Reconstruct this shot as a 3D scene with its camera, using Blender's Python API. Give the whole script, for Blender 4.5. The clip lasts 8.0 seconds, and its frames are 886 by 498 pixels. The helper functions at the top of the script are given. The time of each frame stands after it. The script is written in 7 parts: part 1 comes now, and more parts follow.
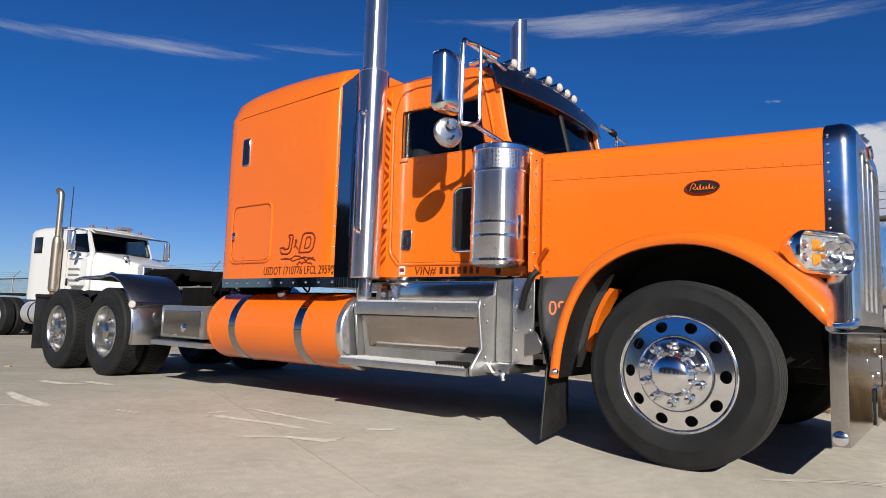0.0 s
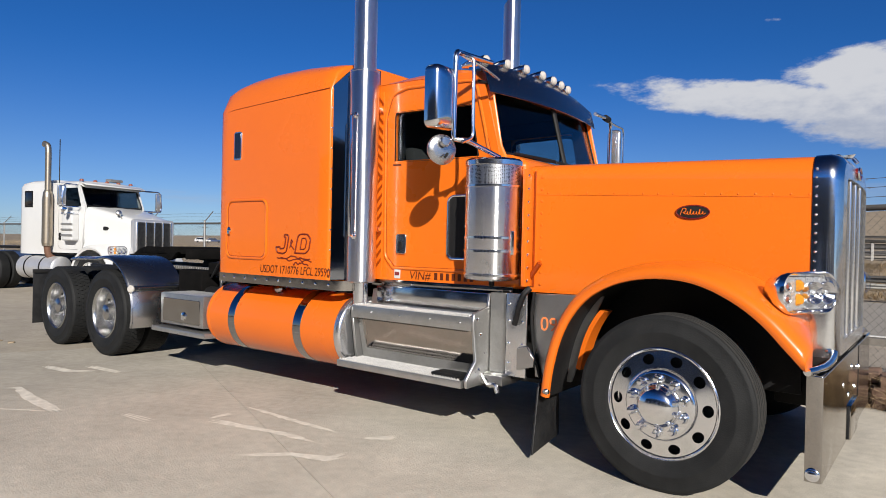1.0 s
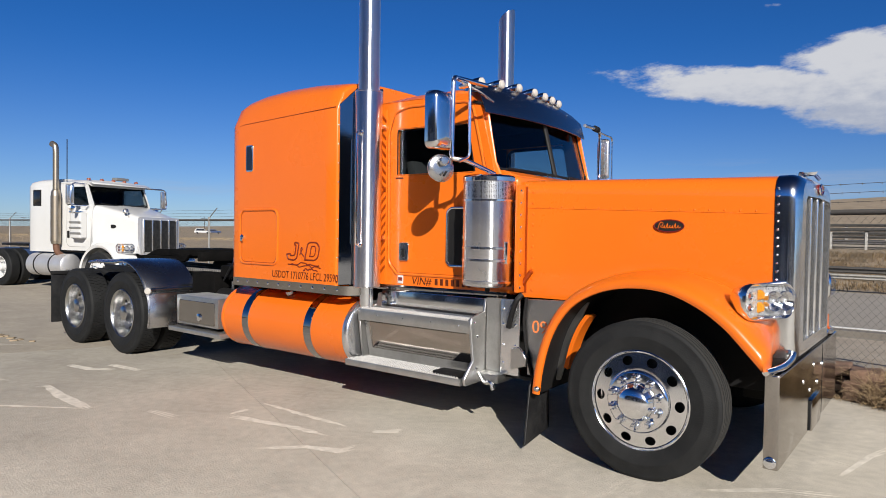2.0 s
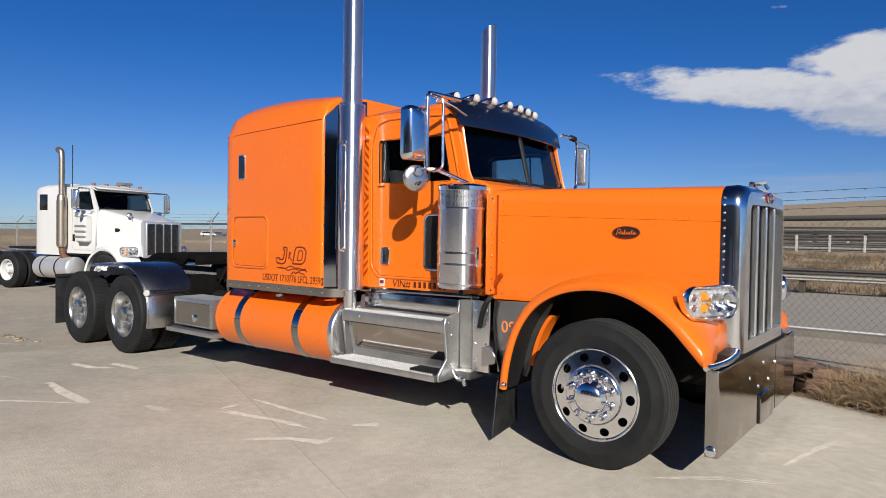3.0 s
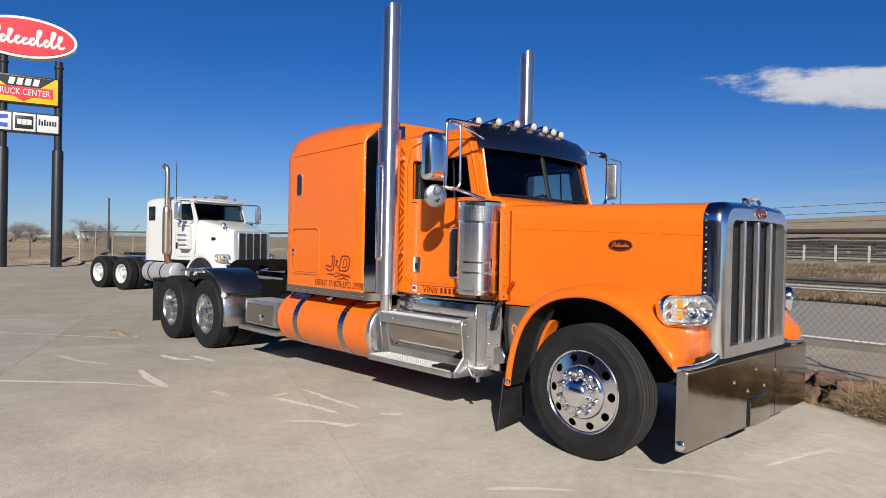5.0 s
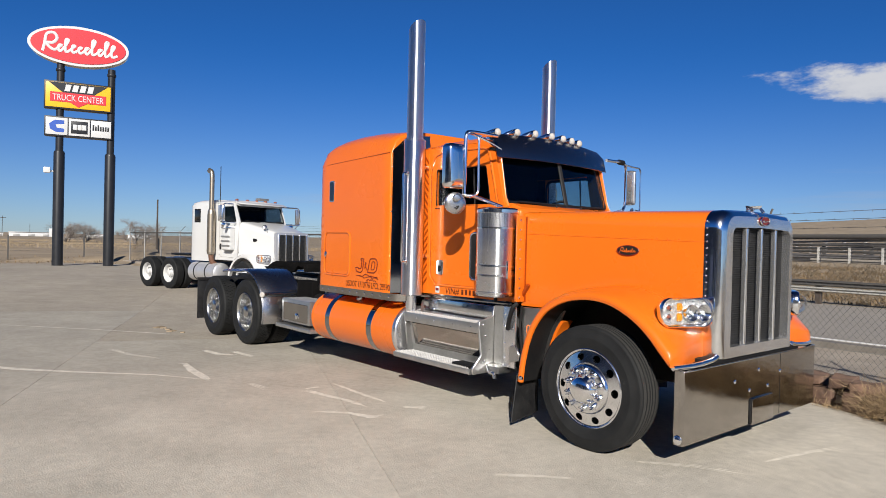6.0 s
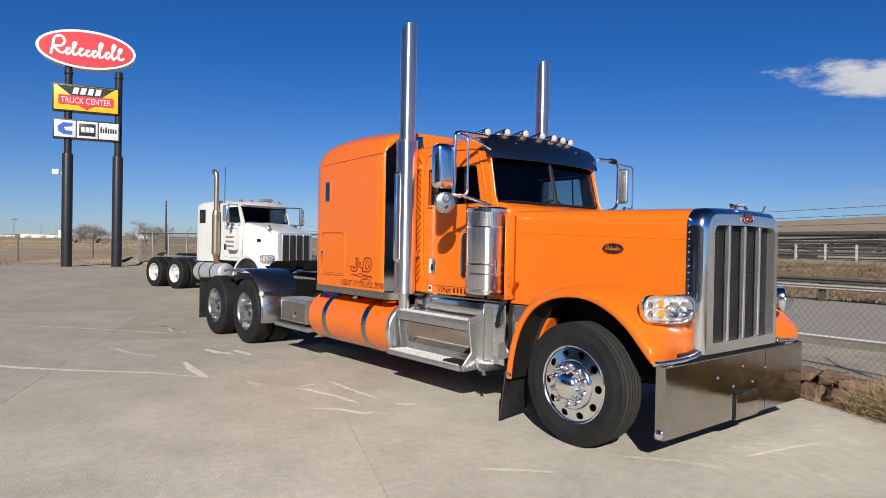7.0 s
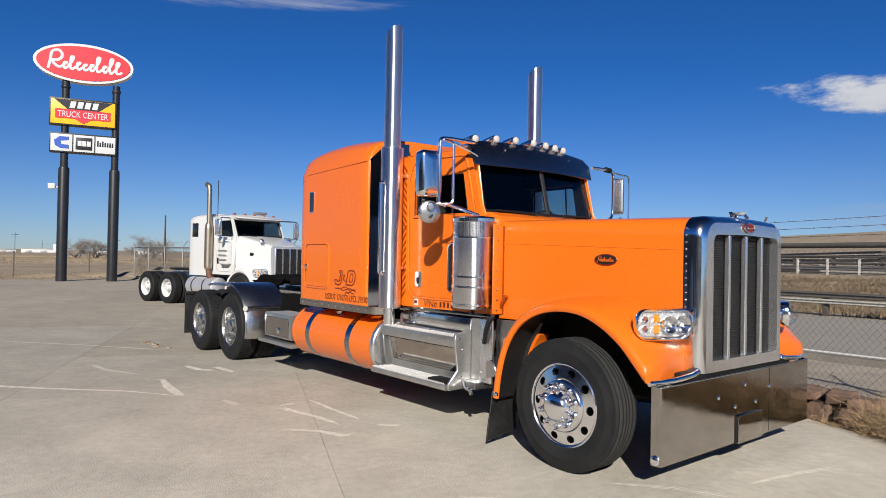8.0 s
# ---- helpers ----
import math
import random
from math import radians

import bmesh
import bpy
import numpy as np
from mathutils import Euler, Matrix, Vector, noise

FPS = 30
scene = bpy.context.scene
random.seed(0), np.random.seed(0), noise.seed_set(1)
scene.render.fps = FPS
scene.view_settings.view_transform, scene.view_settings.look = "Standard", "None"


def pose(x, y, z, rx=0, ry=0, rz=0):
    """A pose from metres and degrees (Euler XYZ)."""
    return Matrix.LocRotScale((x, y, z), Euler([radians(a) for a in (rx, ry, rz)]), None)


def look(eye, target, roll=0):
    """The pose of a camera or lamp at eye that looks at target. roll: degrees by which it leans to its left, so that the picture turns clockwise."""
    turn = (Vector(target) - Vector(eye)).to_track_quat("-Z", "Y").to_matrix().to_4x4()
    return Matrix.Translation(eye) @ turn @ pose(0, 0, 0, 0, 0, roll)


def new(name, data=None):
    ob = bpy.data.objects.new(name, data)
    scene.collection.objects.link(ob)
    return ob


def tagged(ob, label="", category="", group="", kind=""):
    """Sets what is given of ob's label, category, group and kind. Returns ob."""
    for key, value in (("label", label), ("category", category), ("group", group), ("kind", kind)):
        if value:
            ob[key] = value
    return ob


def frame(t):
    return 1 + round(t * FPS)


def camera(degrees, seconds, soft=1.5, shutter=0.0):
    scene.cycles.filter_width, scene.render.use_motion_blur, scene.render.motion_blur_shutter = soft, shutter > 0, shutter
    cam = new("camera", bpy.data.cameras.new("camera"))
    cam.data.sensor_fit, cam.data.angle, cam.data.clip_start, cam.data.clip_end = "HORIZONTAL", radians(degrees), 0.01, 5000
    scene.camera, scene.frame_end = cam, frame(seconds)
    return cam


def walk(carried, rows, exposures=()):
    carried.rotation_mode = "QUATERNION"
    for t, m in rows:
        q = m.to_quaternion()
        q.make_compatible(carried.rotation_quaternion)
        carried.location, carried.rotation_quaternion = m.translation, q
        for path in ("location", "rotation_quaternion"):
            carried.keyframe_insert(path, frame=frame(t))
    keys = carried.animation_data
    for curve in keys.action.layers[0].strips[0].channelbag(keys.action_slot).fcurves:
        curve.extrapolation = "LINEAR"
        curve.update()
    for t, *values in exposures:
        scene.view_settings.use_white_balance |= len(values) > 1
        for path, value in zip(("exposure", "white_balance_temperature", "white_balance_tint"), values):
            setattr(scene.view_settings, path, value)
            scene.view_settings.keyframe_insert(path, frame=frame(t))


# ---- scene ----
cam = camera(68.3, 8.0, 0.8)
PATH = [
    (0, (1.207, -4.888, 0.767), (-0.034, -3.334, 0.976), 1.9),
    (0.5, (1.167, -4.847, 1.023), (-0.064, -3.274, 1.118), 1.7),
    (1, (1.252, -4.99, 1.391), (0.026, -3.41, 1.376), 1.3),
    (1.2, (1.304, -5.075, 1.488), (0.08, -3.494, 1.457), 1.1),
    (2.3, (1.586, -5.385, 1.568), (0.362, -3.804, 1.519), 0.9),
    (2.5, (1.647, -5.414, 1.581), (0.424, -3.832, 1.531), 1.0),
    (3, (1.909, -5.439, 1.584), (0.671, -3.868, 1.543), 0.9),
    (3.5, (2.17, -5.402, 1.582), (0.886, -3.869, 1.553), 1.0),
    (4, (2.378, -5.451, 1.567), (1.031, -3.973, 1.545), 1.1),
    (4.5, (2.58, -5.48, 1.601), (1.191, -4.042, 1.574), 1.3),
    (5, (2.818, -5.477, 1.618), (1.37, -4.097, 1.599), 1.2),
    (5.2, (2.925, -5.47, 1.635), (1.446, -4.124, 1.612), 1.3),
    (6.3, (3.31, -5.629, 1.662), (1.776, -4.346, 1.645), 1.3),
    (6.5, (3.353, -5.617, 1.665), (1.814, -4.339, 1.648), 1.2),
    (7, (3.425, -5.524, 1.659), (1.88, -4.254, 1.637), 1.1),
    (7.5, (3.401, -5.356, 1.657), (1.853, -4.09, 1.646), 1.0),
    (8, (3.266, -5.19, 1.627), (1.718, -3.923, 1.651), 1.1),
]
walk(cam, [(t, look(eye, target, roll)) for t, eye, target, roll in PATH])

# ---------- light ----------
SUN = Vector((1.40, -1.25, 1.0)).normalized()
world = bpy.data.worlds.new("daylight")
scene.world = world
world.use_nodes = True


def link(tree, a, b):
    tree.links.new(a, b)


def make_sky():
    """Clear deep-blue sky, with one bank of white cloud low in the north and thin high wisps."""
    t = world.node_tree
    n = t.nodes
    n.clear()
    out = n.new("ShaderNodeOutputWorld")
    bg = n.new("ShaderNodeBackground")
    sky = n.new("ShaderNodeTexSky")
    sky.sky_type = "NISHITA"
    sky.sun_disc = False
    sky.sun_elevation = math.asin(SUN.z)
    sky.sun_rotation = math.atan2(SUN.x, SUN.y)
    sky.altitude = 1600
    sky.air_density = 1.0
    sky.dust_density = 0.2
    sky.ozone_density = 2.0
    hsv = n.new("ShaderNodeMix")
    hsv.data_type, hsv.blend_type = "RGBA", "MULTIPLY"
    hsv.inputs[0].default_value = 1.0
    link(t, sky.outputs[0], hsv.inputs[6])
    tc = n.new("ShaderNodeTexCoord")
    sep = n.new("ShaderNodeSeparateXYZ")
    link(t, tc.outputs["Generated"], sep.inputs[0])

    def op(kind, a, b=None, c=None):
        m = n.new("ShaderNodeMath")
        m.operation = kind
        for i, v in enumerate((a, b, c)):
            if v is None:
                continue
            if isinstance(v, (int, float)):
                m.inputs[i].default_value = v
            else:
                link(t, v, m.inputs[i])
        return m.outputs[0]

    def step(v, a, b):
        m = n.new("ShaderNodeMapRange")
        m.interpolation_type = "SMOOTHSTEP"
        m.inputs["From Min"].default_value = a
        m.inputs["From Max"].default_value = b
        link(t, v, m.inputs["Value"])
        return m.outputs[0]
    deg = 57.29578
    az = op("MULTIPLY", op("ARCTAN2", sep.outputs[1], sep.outputs[0]), deg)
    el = op("MULTIPLY", op("ARCSINE", sep.outputs[2]), deg)
    flat = n.new("ShaderNodeCombineXYZ")
    link(t, az, flat.inputs[0])
    link(t, el, flat.inputs[1])

    tint = n.new("ShaderNodeMix")
    tint.data_type = "RGBA"
    tint.inputs[6].default_value = (0.66, 0.88, 1.34, 1)
    tint.inputs[7].default_value = (0.19, 0.70, 1.42, 1)
    link(t, step(el, 0.0, 17.0), tint.inputs[0])
    deep = n.new("ShaderNodeMix")
    deep.data_type = "RGBA"
    deep.inputs[7].default_value = (0.08, 0.19, 0.40, 1)
    link(t, step(el, 20.0, 58.0), deep.inputs[0])
    link(t, tint.outputs[2], deep.inputs[6])
    link(t, deep.outputs[2], hsv.inputs[7])

    def fbm(sx, sy, detail, rough):
        mp = n.new("ShaderNodeMapping")
        mp.inputs["Scale"].default_value = (sx, sy, 1)
        link(t, flat.outputs[0], mp.inputs[0])
        f = n.new("ShaderNodeTexNoise")
        f.inputs["Scale"].default_value = 1.0
        f.inputs["Detail"].default_value = detail
        f.inputs["Roughness"].default_value = rough
        link(t, mp.outputs[0], f.inputs["Vector"])
        return f.outputs[0]

    def ellipse(a0, e0, ra, re, tilt=0.0):
        x = op("SUBTRACT", az, a0)
        y = op("SUBTRACT", op("SUBTRACT", el, e0), op("MULTIPLY", x, tilt))
        return op("SUBTRACT", 1.0, op("ADD", op("POWER", op("DIVIDE", x, ra), 2.0), op("POWER", op("DIVIDE", y, re), 2.0)))
    rough = fbm(0.30, 0.75, 8, 0.62)
    puff = op("MAXIMUM", op("MAXIMUM", ellipse(97.6, 11.05, 17.2, 1.75, 0.135), ellipse(95.2, 13.3, 5.5, 1.9, 0.0)), ellipse(91.8, 9.3, 9.0, 1.9, 0.05))
    puff = op("MAXIMUM", puff, op("SUBTRACT", ellipse(101.6, 17.6, 1.5, 0.4), 0.75))
    bank = step(op("ADD", puff, op("MULTIPLY", op("SUBTRACT", rough, 0.5), 1.7)), 0.0, 0.55)
    bank = op("MULTIPLY", bank, step(puff, -0.9, -0.1))
    wisp = fbm(0.05, 0.55, 9, 0.68)
    high = op("MAXIMUM", ellipse(152, 20.9, 15, 0.9, -0.09), ellipse(110, 24.5, 24, 1.3, 0.045))
    low = op("MAXIMUM", op("MAXIMUM", ellipse(148, 3.3, 9, 0.9), ellipse(99, 3.6, 14, 2.0)), ellipse(106.5, 6.1, 7.0, 0.5))
    cirrus = op("MULTIPLY", step(op("ADD", op("MAXIMUM", high, low), op("MULTIPLY", op("SUBTRACT", wisp, 0.5), 4.0)), 0.2, 1.6), 0.40)
    cover = op("MINIMUM", op("ADD", op("MULTIPLY", bank, 0.93), cirrus), 1.0)
    shade = step(op("ADD", op("SUBTRACT", el, 9.0), op("MULTIPLY", op("SUBTRACT", fbm(0.5, 1.1, 6, 0.6), 0.5), 7)), -1.5, 4.0)
    tone = n.new("ShaderNodeMix")
    tone.data_type = "RGBA"
    tone.inputs[6].default_value = (7.0, 7.6, 9.2, 1)
    tone.inputs[7].default_value = (11.5, 11.6, 12.0, 1)
    link(t, shade, tone.inputs[0])
    mx = n.new("ShaderNodeMix")
    mx.data_type = "RGBA"
    link(t, cover, mx.inputs[0])
    link(t, hsv.outputs[2], mx.inputs[6])
    link(t, tone.outputs[2], mx.inputs[7])
    bg.inputs["Strength"].default_value = 0.046
    link(t, mx.outputs[2], bg.inputs["Color"])
    link(t, bg.outputs[0], out.inputs["Surface"])


make_sky()
sun = new("sun", bpy.data.lights.new("sun", "SUN"))
sun.data.energy = 5.0
sun.data.angle = radians(0.53)
sun.data.color = (1.0, 0.95, 0.87)
sun.matrix_world = look(SUN * 60, (0, 0, 0))
scene.view_settings.exposure = 0.33


# ---------- materials ----------
def surface(name, base, rough=0.5, metal=0.0, coat=0.0, second=None, scale=3.0, mix=0.5, grain=60.0, bump=0.0,
            bscale=80.0, rvar=0.08, island=False, stretch=None):
    """A node material: two colours mixed by large noise, darkened and lightened by fine grain, with bump and uneven gloss."""
    m = bpy.data.materials.new(name)
    m.use_nodes = True
    t = m.node_tree
    n = t.nodes
    b = n["Principled BSDF"]
    tc = n.new("ShaderNodeTexCoord")
    big = n.new("ShaderNodeTexNoise")
    big.inputs["Scale"].default_value = scale
    big.inputs["Detail"].default_value = 6
    big.inputs["Roughness"].default_value = 0.62
    link(t, tc.outputs["Object"], big.inputs["Vector"])
    fine = n.new("ShaderNodeTexNoise")
    fine.inputs["Scale"].default_value = grain
    fine.inputs["Detail"].default_value = 3
    link(t, tc.outputs["Object"], fine.inputs["Vector"])
    ramp = n.new("ShaderNodeMapRange")
    ramp.inputs["From Min"].default_value = 0.35
    ramp.inputs["From Max"].default_value = 0.7
    ramp.inputs["To Max"].default_value = mix
    link(t, big.outputs[0], ramp.inputs["Value"])
    mx = n.new("ShaderNodeMix")
    mx.data_type = "RGBA"
    mx.inputs[6].default_value = (*base, 1)
    mx.inputs[7].default_value = (*(second or [c * 0.75 for c in base]), 1)
    link(t, ramp.outputs[0], mx.inputs[0])
    hsv = n.new("ShaderNodeHueSaturation")
    val = n.new("ShaderNodeMapRange")
    val.inputs["From Min"].default_value = 0.3
    val.inputs["From Max"].default_value = 0.7
    val.inputs["To Min"].default_value = 0.92
    val.inputs["To Max"].default_value = 1.08
    link(t, fine.outputs[0], val.inputs["Value"])
    if island:
        geo = n.new("ShaderNodeNewGeometry")
        oi = n.new("ShaderNodeObjectInfo")
        add = n.new("ShaderNodeMath")
        add.operation = "ADD"
        link(t, geo.outputs["Random Per Island"], add.inputs[0])
        link(t, oi.outputs["Random"], add.inputs[1])
        sc = n.new("ShaderNodeMath")
        sc.operation = "MULTIPLY_ADD"
        sc.inputs[1].default_value = 0.25
        sc.inputs[2].default_value = 0.75
        link(t, add.outputs[0], sc.inputs[0])
        mul = n.new("ShaderNodeMath")
        mul.operation = "MULTIPLY"
        link(t, sc.outputs[0], mul.inputs[0])
        link(t, val.outputs[0], mul.inputs[1])
        link(t, mul.outputs[0], hsv.inputs["Value"])
    else:
        link(t, val.outputs[0], hsv.inputs["Value"])
    link(t, mx.outputs[2], hsv.inputs["Color"])
    link(t, hsv.outputs[0], b.inputs["Base Color"])
    rr = n.new("ShaderNodeMapRange")
    rr.inputs["To Min"].default_value = max(0.02, rough - rvar)
    rr.inputs["To Max"].default_value = min(1, rough + rvar)
    link(t, big.outputs[0], rr.inputs["Value"])
    link(t, rr.outputs[0], b.inputs["Roughness"])
    b.inputs["Metallic"].default_value = metal
    b.inputs["Specular IOR Level"].default_value = 0.5 if metal else 0.3
    b.inputs["Coat Weight"].default_value = coat
    b.inputs["Coat Roughness"].default_value = 0.04
    if bump:
        bn = n.new("ShaderNodeTexNoise")
        bn.inputs["Scale"].default_value = bscale
        bn.inputs["Detail"].default_value = 5
        if stretch:
            mp = n.new("ShaderNodeMapping")
            mp.inputs["Scale"].default_value = stretch
            link(t, tc.outputs["Object"], mp.inputs[0])
            link(t, mp.outputs[0], bn.inputs["Vector"])
        else:
            link(t, tc.outputs["Object"], bn.inputs["Vector"])
        bp = n.new("ShaderNodeBump")
        bp.inputs["Strength"].default_value = bump
        bp.inputs["Distance"].default_value = 0.02
        link(t, bn.outputs[0], bp.inputs["Height"])
        link(t, bp.outputs[0], b.inputs["Normal"])
    return m


def clear_glass(name, tint, rough=0.02):
    m = bpy.data.materials.new(name)
    m.use_nodes = True
    t = m.node_tree
    n = t.nodes
    b = n["Principled BSDF"]
    n.remove(b)
    tr = n.new("ShaderNodeBsdfTransparent")
    tr.inputs["Color"].default_value = (*tint, 1)
    gl = n.new("ShaderNodeBsdfGlossy")
    gl.inputs["Roughness"].default_value = rough
    lw = n.new("ShaderNodeLayerWeight")
    lw.inputs["Blend"].default_value = 0.5
    pw = n.new("ShaderNodeMath")
    pw.operation = "POWER"
    pw.inputs[1].default_value = 5.0
    link(t, lw.outputs["Facing"], pw.inputs[0])
    ma = n.new("ShaderNodeMath")
    ma.operation = "MULTIPLY_ADD"
    ma.inputs[1].default_value = 0.9
    ma.inputs[2].default_value = 0.025
    link(t, pw.outputs[0], ma.inputs[0])
    mx = n.new("ShaderNodeMixShader")
    link(t, ma.outputs[0], mx.inputs[0])
    link(t, tr.outputs[0], mx.inputs[1])
    link(t, gl.outputs[0], mx.inputs[2])
    link(t, mx.outputs[0], n["Material Output"].inputs["Surface"])
    return m


def turned(m, amount=1.0):
    """Lathe-polished metal, whose fine rings draw reflections out along the axis."""
    t = m.node_tree
    b = t.nodes["Principled BSDF"]
    b.inputs["Anisotropic"].default_value = amount
    b.inputs["Anisotropic Rotation"].default_value = 0.25
    tg = t.nodes.new("ShaderNodeTangent")
    tg.direction_type, tg.axis = "RADIAL", "Z"
    link(t, tg.outputs[0], b.inputs["Tangent"])
    return m


ORANGE = surface("orange_paint", (0.73, 0.150, 0.010), 0.28, 0, 0.5, (0.69, 0.136, 0.008), 1.2, 0.5, 300, 0.012, 14, 0.05)
ORANGE_DARK = surface("orange_edge", (0.30, 0.042, 0.003), 0.4, 0, 0.5)
CHROME = surface("chrome", (0.88, 0.89, 0.91), 0.14, 1, 0, (0.80, 0.81, 0.84), 6, 0.5, 200, 0.01, 10, 0.04)
STEEL = surface("polished_steel", (0.46, 0.435, 0.405), 0.09, 1, 0, (0.38, 0.355, 0.33), 4, 0.6, 150, 0.03, 12, 0.06)
SATIN = surface("satin_shell_face", (0.82, 0.825, 0.835), 0.18, 0.90, 0, (0.62, 0.625, 0.635), 9, 0.6, 250, 0.02, 60, 0.06)
# near-black, also keeps the parts added behind the sleeper dark
NEAR_BLACK = surface("near_black", (0.004, 0.004, 0.004), 0.95, 0, 0, (0.009, 0.008, 0.008), 9, 0.7)
TRIM = surface("dark_cab_trim", (0.012, 0.012, 0.013), 0.8, 0, 0, (0.02, 0.019, 0.018), 4, 0.6)
ALU = surface("aluminium", (0.56, 0.56, 0.57), 0.26, 1, 0, (0.46, 0.46, 0.46), 5, 0.5, 250, 0.03, 90, 0.06)
SHELL = surface("bright_shell_metal", (0.90, 0.905, 0.91), 0.13, 1, 0, (0.70, 0.70, 0.69), 5, 0.6, 200, 0.05, 7, 0.06)
FENDER_MIRROR = surface("mirror_aluminium", (0.50, 0.50, 0.51), 0.27, 1, 0, (0.46, 0.46, 0.47), 4, 0.5, 200, 0.0, 6, 0.03)
TREAD = surface("pale_tread_metal", (0.53, 0.53, 0.525), 0.30, 0.86, 0, (0.38, 0.375, 0.36), 7, 0.8, 120, 0.05, 60)
GRIP = surface("worn_grip_metal", (0.62, 0.61, 0.59), 0.45, 0.35, 0, (0.45, 0.44, 0.43), 9, 0.7)
STRAP = surface("polished_strap", (0.42, 0.42, 0.43), 0.05, 1, 0, None, 4, 0.5, 200, 0.01, 6, 0.02)
CLEANER = turned(surface("air_cleaner_steel", (0.72, 0.73, 0.75), 0.26, 1, 0, (0.58, 0.59, 0.61), 9, 0.6, 200, 0.12, 1.0, 0.05, False, (22, 22, 0.5)))
BRUSHED = surface("brushed_aluminium", (0.48, 0.48, 0.48), 0.38, 1, 0, (0.36, 0.355, 0.35), 5, 0.6, 300, 0.06, 140, 0.1)
BLACK = surface("black_steel", (0.007, 0.007, 0.008), 0.6, 0, 0, (0.016, 0.015, 0.014), 5, 0.7, 120, 0.1, 60)
RUBBER = surface("tyre_rubber", (0.0075, 0.008, 0.0085), 0.72, 0, 0, (0.018, 0.0185, 0.019), 5, 0.8, 180, 0.15, 120)
FLAP = surface("flap_rubber", (0.009, 0.009, 0.010), 0.5, 0, 0, (0.028, 0.028, 0.028), 9, 0.6, 160, 0.2, 30)
CAP_ALU = surface("spun_aluminium", (0.74, 0.74, 0.75), 0.24, 0.92, 0, (0.60, 0.60, 0.61), 5, 0.5, 250, 0.01, 90, 0.04)
for dull, gloss in ((NEAR_BLACK, 0.06), (BLACK, 0.25), (RUBBER, 0.3), (FLAP, 0.3), (TRIM, 0.1)):
    dull.node_tree.nodes["Principled BSDF"].inputs["Specular IOR Level"].default_value = gloss
CLOTH = surface("dark_cloth", (0.03, 0.03, 0.032), 0.9)
GLASS = clear_glass("tinted_glass", (0.72, 0.77, 0.77))
STACK_CHROME = turned(surface("stack_chrome", (0.82, 0.82, 0.83), 0.30, 1, 0, (0.68, 0.68, 0.69), 5, 0.6, 150, 0.06, 1.0, 0.06, False, (40, 40, 0.8)), 0.9)
VISOR_STEEL = surface("visor_steel", (0.36, 0.35, 0.345), 0.24, 1, 0, (0.33, 0.32, 0.315), 5, 0.6, 150, 0.02, 8, 0.05)
DARK_GLASS = clear_glass("smoked_glass", (0.55, 0.58, 0.60))
LENS = clear_glass("lamp_lens", (0.93, 0.93, 0.93))
AMBER = surface("amber_lens", (0.74, 0.29, 0.02), 0.15, 0, 0.8)
AMBER_DULL = surface("dull_amber", (0.28, 0.075, 0.04), 0.3, 0, 0.5)
RED = surface("red_enamel", (0.16, 0.010, 0.010), 0.3, 0, 0.4)
WHITE = surface("white_paint", (0.60, 0.60, 0.59), 0.35, 0, 0.6, (0.55, 0.545, 0.53), 2, 0.5, 200, 0.01, 20)
NAVY = surface("blue_frame_paint", (0.03, 0.055, 0.13), 0.5, 0, 0.2)
INK = surface("dark_lettering", (0.10, 0.018, 0.004), 0.45)
PINK_INK = surface("orange_lettering", (0.9, 0.25, 0.08), 0.45)
RUST = surface("brown_steel", (0.16, 0.08, 0.05), 0.7, 0.3)


# ---------- mesh helpers ----------
def box(x0, x1, y0, y1, z0, z1, b=0.01, seg=2, bm=None):
    t = bmesh.new()
    bmesh.ops.create_cube(t, size=1.0)
    for v in t.verts:
        v.co = Vector((x0 + (v.co.x + 0.5) * (x1 - x0), y0 + (v.co.y + 0.5) * (y1 - y0), z0 + (v.co.z + 0.5) * (z1 - z0)))
    if b:
        b = min(b, 0.45 * min(abs(x1 - x0), abs(y1 - y0), abs(z1 - z0)))
        bmesh.ops.bevel(t, geom=t.edges[:], offset=b, segments=seg, profile=0.6, affect="EDGES")
    return join(bm, t)


def join(bm, t):
    if bm is None:
        return t
    me = bpy.data.meshes.new("scratch")
    t.to_mesh(me)
    t.free()
    bm.from_mesh(me)
    bpy.data.meshes.remove(me)
    return bm


def loft(rings, closed=True, caps=True, bm=None):
    """A skin over rings of points, each ring with the same number of points."""
    t = bm or bmesh.new()
    rows = [[t.verts.new(p) for p in ring] for ring in rings]
    n = len(rows[0])
    for a, b in zip(rows, rows[1:]):
        for i in range(n if closed else n - 1):
            j = (i + 1) % n
            t.faces.new((a[i], a[j], b[j], b[i]))
    if caps and closed:
        t.faces.new(rows[0])
        t.faces.new(rows[-1])
    return t


def prism(pts, y0, y1, b=0.0, seg=2, bm=None, axis="y"):
    """A polygon in x and z (or x, y with axis z; y, z with axis x), given depth along the axis."""
    def place(p, d):
        return {"y": (p[0], d, p[1]), "z": (p[0], p[1], d), "x": (d, p[0], p[1])}[axis]
    t = loft([[place(p, y0) for p in pts], [place(p, y1) for p in pts]])
    bmesh.ops.recalc_face_normals(t, faces=t.faces[:])
    if b:
        bmesh.ops.bevel(t, geom=t.edges[:], offset=b, segments=seg, profile=0.6, affect="EDGES")
    return join(bm, t)


